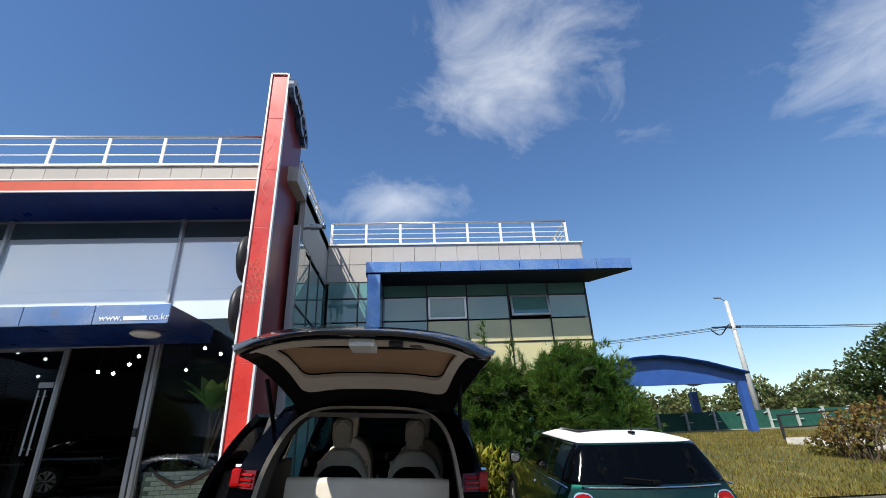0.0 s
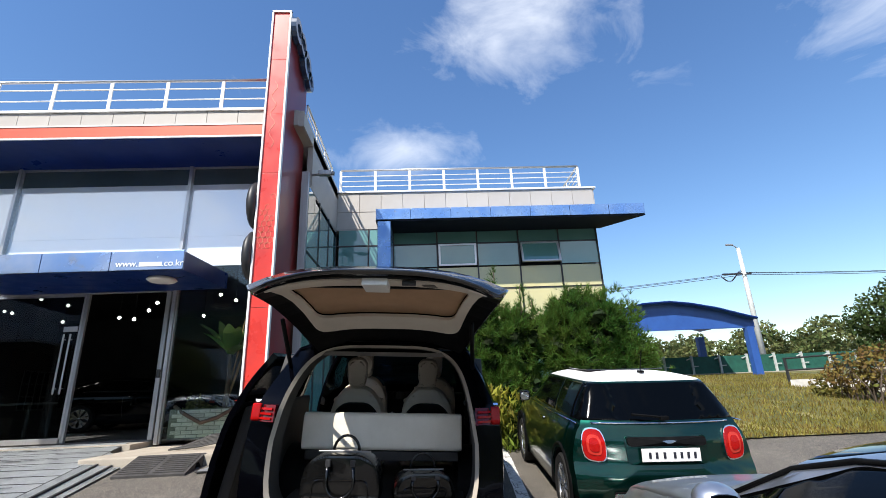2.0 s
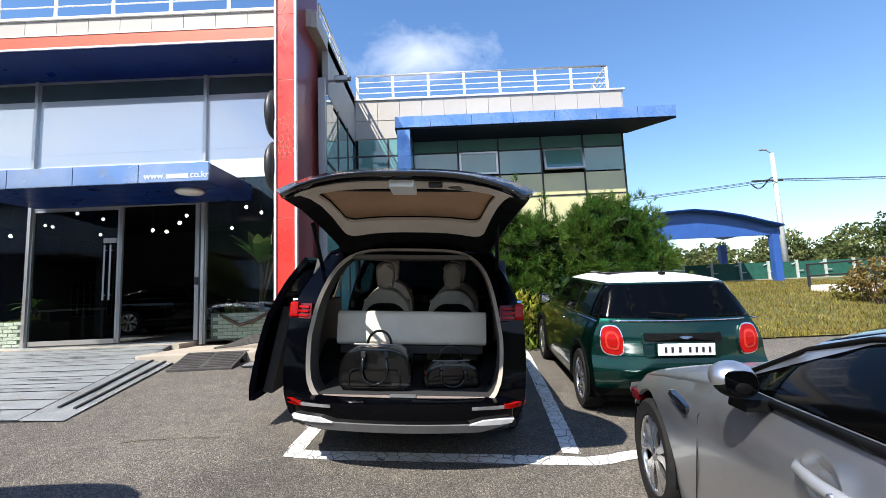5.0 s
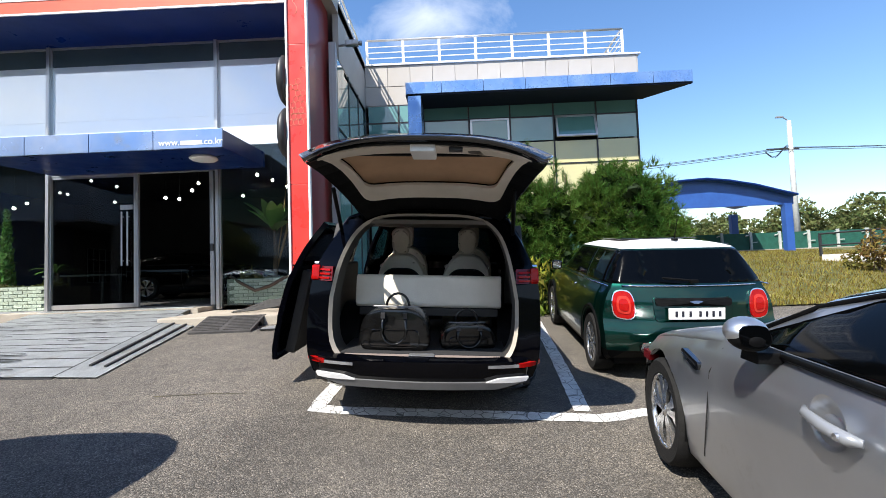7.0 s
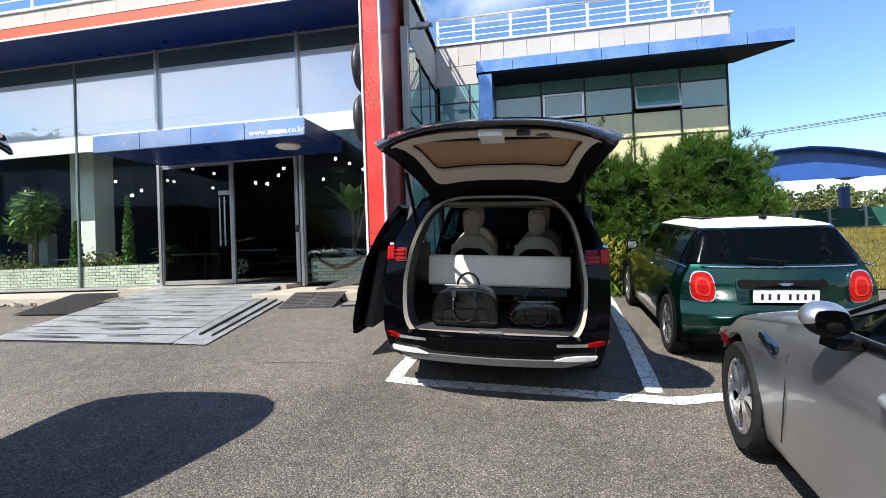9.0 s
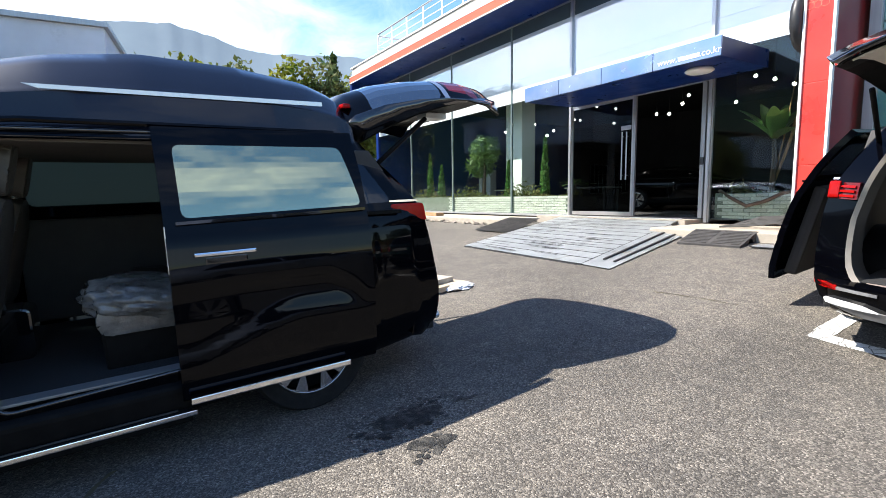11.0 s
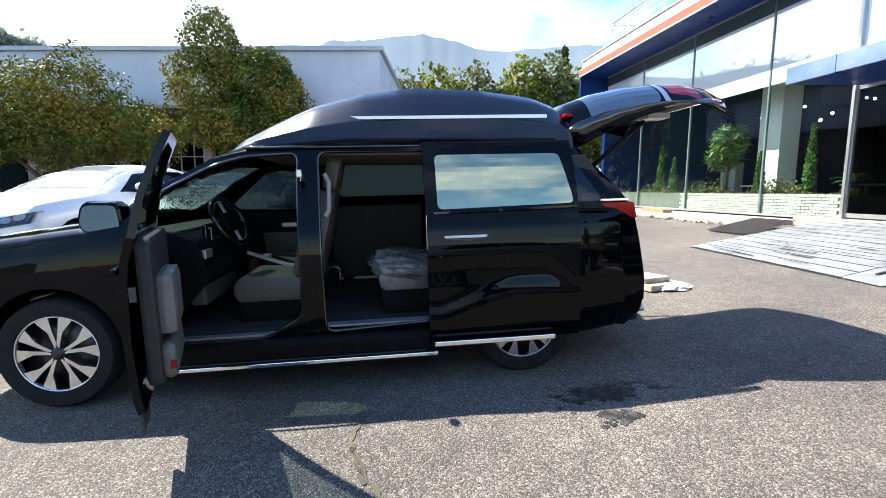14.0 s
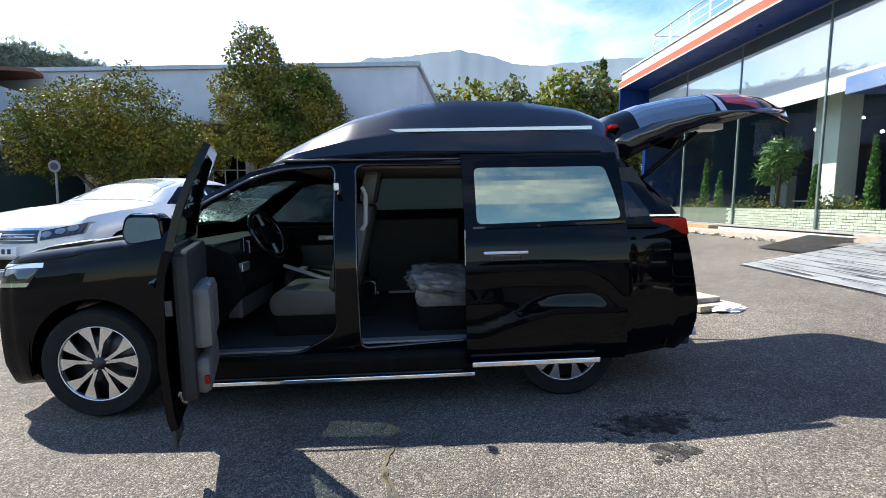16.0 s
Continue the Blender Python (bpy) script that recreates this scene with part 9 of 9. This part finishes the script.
# drain grate and cables on the step
gr = empty("drain_grate", pose(-2.35, 7.45, ground_z(-2.35, 7.45) + 0.012), "dark iron drain grate by the kerb", "grate")
part("frame", box((-0.3, -0.18, -0.01), (0.3, 0.18, 0.004)), M_DARK, gr)
for k in range(9):
    part("bar", box((-0.27, -0.16 + 0.038 * k, 0.004), (0.27, -0.145 + 0.038 * k, 0.016)), M_ALU, gr)
cb = empty("cable_coil", pose(0, 0, 0), "tangle of dark cables lying on the step", "cables")
rc = random.Random(3)
for k in range(8):
    y = 8.5 + 0.07 * k
    part("cable", add_tube(bmesh.new(), [(-3.6 + rc.uniform(-.1, .1), y, 0.77), (-3.2, y + rc.uniform(-.05, .05), 0.80 + 0.02 * k), (-2.8, y + rc.uniform(-.05, .05), 0.86 + 0.015 * k), (-2.35, y + 0.1, 0.80)], 0.014, 6), M_RUBBER, cb, smooth=True)

# parcel with crumpled plastic behind the high-roof van
pc = empty("parcel", pose(-4.45, 2.95, ground_z(-4.45, 2.95), 0, 0, 20), "flat wooden tray wrapped in crumpled clear plastic", "parcel")
part("tray", box((-0.25, -0.3, 0.0), (0.25, 0.3, 0.07), 0.006), material("pale_wood", (0.5, 0.42, 0.3), 0.7, second=(0.4, 0.33, 0.22), scale=5), pc)
part("lid", box((-0.2, -0.25, 0.07), (0.12, 0.2, 0.13), 0.006), M_CONCRETE, pc)
b = bmesh.new()
bmesh.ops.create_icosphere(b, subdivisions=4, radius=1.0)
for p in b.verts:
    p.co *= 1 + noise.fractal(p.co * 4, 1.0, 2.0, 4) * 0.25
    p.co = Vector((p.co.x * 0.24, p.co.y * 0.34, max(-0.02, p.co.z * 0.06)))
part("plastic_wrap", b, material("plastic_wrap", (0.75, 0.76, 0.78), 0.12, spec=0.8, coat=0.5), pc, "crumpled clear plastic", m=pose(0.24, 0.1, 0.03) @ Matrix.Scale(0.75, 4))
b = box((-13.6, 8.25, 0.76), (-12.4, 8.55, 0.86), 0.006)
tagged(obj("timber", b, M_WOOD), "orange-brown timber lying on the step", "timber")

# ---- inside the showroom ----
rngp = np.random.default_rng(9)
k = 0
for x, y, z in ((-10.57, 14, 4.52), (-9.84, 14, 3.84), (-9.78, 14, 4.31), (-7.27, 14, 4.31), (-7.86, 14, 3.85), (-8.28, 14, 3.91), (-11.3, 14, 4.14), (-5.48, 14, 4.49), (-5.02, 14, 4.31), (-4.58, 14, 4.1), (-12.4, 15, 4.4), (-13.5, 15, 4.1), (-14.6, 15, 4.5), (-6.6, 15.5, 4.15), (-15.4, 14, 4.2), (-12.0, 13, 3.6), (-6.9, 13, 3.9)):
    pd = empty("pendant_lamp", pose(x, y, z), "small glowing round pendant lamp", "lamp", "pendant lamps")
    part("bulb", add_lathe(bmesh.new(), [(0.001, -0.05), (0.033, -0.035), (0.046, 0.0), (0.033, 0.035), (0.001, 0.046)], 14), M_LAMP, pd, smooth=True)
    part("cord", add_tube(bmesh.new(), [(0, 0, 0.07), (0, 0, 5.5 - z)], 0.006, 5), M_DARK, pd)


def cypress(x, y, h, seed):
    t = empty("potted_cypress", pose(0, 0, 0), "slim green cypress in the planter", "plant", "indoor plants")
    rg = np.random.default_rng(seed)
    n_ = 900
    tt = rg.random(n_)
    r = 0.17 * (1 - tt) ** 0.6 * (0.4 + 0.6 * rg.random(n_))
    a = rg.uniform(0, 2 * math.pi, n_)
    p = np.column_stack([x + r * np.cos(a), y + r * np.sin(a), 1.32 + h * tt, np.cos(a), np.sin(a), np.ones(n_)])
    leaf_mesh("foliage", p, 0.05, rg, M_HOUSELEAF, t, 2.6, -1.2)
    part("stem", add_tube(bmesh.new(), [(x, y, 1.25), (x, y, 1.3 + h * 0.8)], [0.02, 0.006], 6), M_BARK, t)


for x, h, sd_ in ((-9.45, 1.75, 1), (-15.7, 1.8, 2), (-14.9, 1.3, 3), (-11.0, 1.2, 4)):
    cypress(x, 10.2, h, sd_)


def blade_plant(name, x, y, z, h, blades, length, width, seed, label, arch=0.5, mat=None):
    t = empty(name, pose(0, 0, 0), label, "plant", "indoor plants")
    rs2 = random.Random(seed)
    part("stem", add_tube(bmesh.new(), [(x, y, z - 0.1), (x + 0.03, y, z + h * 0.6), (x, y, z + h)], [0.06, 0.05, 0.03], 8), M_BARK, t, smooth=True)
    for k2 in range(blades):
        a = rs2.uniform(0, 2 * math.pi)
        up = rs2.uniform(0.35, 1.2)
        L = length * rs2.uniform(0.7, 1.15)
        d = Vector((math.cos(a), math.sin(a), 0))
        side_ = Vector((-d.y, d.x, 0))
        b = bmesh.new()
        pv2 = None
        for i in range(7):
            s = i / 6
            p = Vector((x, y, z + h)) + d * (L * s * math.cos(up)) + Vector((0, 0, L * s * math.sin(up) - arch * L * s * s))
            w = width * math.sin(math.pi * min(0.97, 0.12 + 0.88 * s)) * 0.5 + 0.002
            cur = (b.verts.new(p - side_ * w), b.verts.new(p + Vector((0, 0, -w * 0.3))), b.verts.new(p + side_ * w))
            if pv2:
                b.faces.new((pv2[0], pv2[1], cur[1], cur[0]))
                b.faces.new((pv2[1], pv2[2], cur[2], cur[1]))
            pv2 = cur
        part("leaf", b, mat or M_HOUSELEAF, t, smooth=True)
    return t


M_HOUSELEAF2 = material("glossy_leaf", (0.07, 0.16, 0.03), 0.35, second=(0.12, 0.22, 0.05), scale=3, vary=0.25, spec=0.5)
blade_plant("bird_of_paradise_plant", -3.5, 10.15, 1.3, 1.1, 14, 1.15, 0.26, 3, "tall broad-leaved indoor plant with a pale stem", 0.3, M_HOUSELEAF2)
dt = blade_plant("dragon_tree", -12.4, 10.3, 1.3, 1.35, 60, 0.95, 0.055, 5, "bushy narrow-leaved indoor plant", 0.45, M_HOUSELEAF2)
blade_plant("dragon_tree", -12.7, 10.5, 1.3, 1.0, 44, 0.8, 0.05, 6, "bushy narrow-leaved indoor plant", 0.45, M_HOUSELEAF2)
leaf_mesh("foliage", leaf_points(np.random.default_rng(77), [((-12.4, 10.3, 2.95), (0.6, 0.45, 0.5)), ((-12.75, 10.4, 2.45), (0.5, 0.4, 0.4))], 1100), 0.045, np.random.default_rng(78), M_HOUSELEAF2, dt, 7.0, 0.1)
blade_plant("palm_plant", -8.5, 10.4, 1.3, 0.35, 14, 0.6, 0.07, 8, "small palm-like indoor plant", 0.5, M_HOUSELEAF2)
blade_plant("palm_plant", -9.9, 10.3, 1.3, 0.1, 18, 0.5, 0.04, 9, "low spiky indoor plant", 0.5, M_HOUSELEAF2)
rng = np.random.default_rng(15)
pts = []
for k in range(3000):
    x = rng.uniform(-17.5, -8.2) if k % 5 else rng.uniform(-4.2, -2.5)
    pts.append((x, 9.85 + rng.random() * 0.6, 1.34 + abs(rng.normal()) * 0.11 * (1 + math.sin(x * 2.3)), 0, 0, 1))
tagged(leaf_mesh("planter_foliage", np.array(pts), 0.06, rng, leaf_mat("planter_leaf", (0.07, 0.1, 0.03), (0.2, 0.17, 0.07)), None), "low mixed foliage in the brick planter", "plants", kind="stuff")
b = bmesh.new()
rs = random.Random(2)
for k in range(5):
    a = rs.uniform(0, 6.28)
    add_tube(b, [(-3.55, 10.2, 1.3), (-3.55 + 0.3 * math.cos(a), 10.3, 2.4), (-3.5 + 0.5 * math.cos(a), 10.3, 3.6)], [0.02, 0.015, 0.008], 6)
tagged(obj("bamboo_stakes", b, M_WOOD), "thin upright stakes in the planter", "stakes")
b = bmesh.new()
add_tube(b, [(-4.25, 9.72, 1.42), (-4.0, 9.62, 1.28), (-3.7, 9.6, 1.12), (-3.4, 9.6, 1.2), (-3.1, 9.62, 1.36), (-2.8, 9.66, 1.4)], 0.035, 8)
tagged(obj("driftwood", b, M_BARK), "twisted dry branch hanging over the brick planter", "branch")

# tables inside
for x in (-9.3, -13.0):
    tb = empty("table", pose(x, 12.2, FLOOR), "pale table inside the showroom", "table")
    part("tabletop", box((-0.8, -0.4, 0.72), (0.8, 0.4, 0.76), 0.01), M_WHITE, tb)
    for dx in (-0.7, 0.7):
        for dy in (-0.32, 0.32):
            part("leg", box((dx - 0.025, dy - 0.025, 0), (dx + 0.025, dy + 0.025, 0.72)), M_ALU, tb)
saloon(pose(-8.6, 14.2, FLOOR, 0, 0, 10), "dark car standing inside the showroom", M_BLACK)
# sign post beside the white saloons
# sign and post coloured dim because they stand in shade
M_STEEL_SHADED = material("shaded_grey_steel", (0.22, 0.22, 0.22), 0.6, metal=0.3, second=(0.16, 0.155, 0.15), scale=8, bump=0.2, bump_scale=60)
sp = empty("sign_post", pose(-12, -9.6, ground_z(-12, -9.6)), "round sign on a thin post", "sign")
part("post", add_tube(bmesh.new(), [(0, 0, 0), (0, 0, 2.25)], 0.03, 8), M_STEEL_SHADED, sp)
part("disc", add_lathe(bmesh.new(), [(0.001, -0.01), (0.15, -0.01), (0.16, 0.0), (0.15, 0.01), (0.001, 0.01)], 20, pose(0.04, 0, 2.17), axis="x"), M_STEEL_SHADED, sp)
part("emblem", add_lathe(bmesh.new(), [(0.001, 0.0), (0.09, 0.0), (0.09, 0.012), (0.001, 0.012)], 16, pose(0.05, 0, 2.17), axis="x"), M_DARK, sp, "disc face coloured dark for shade")
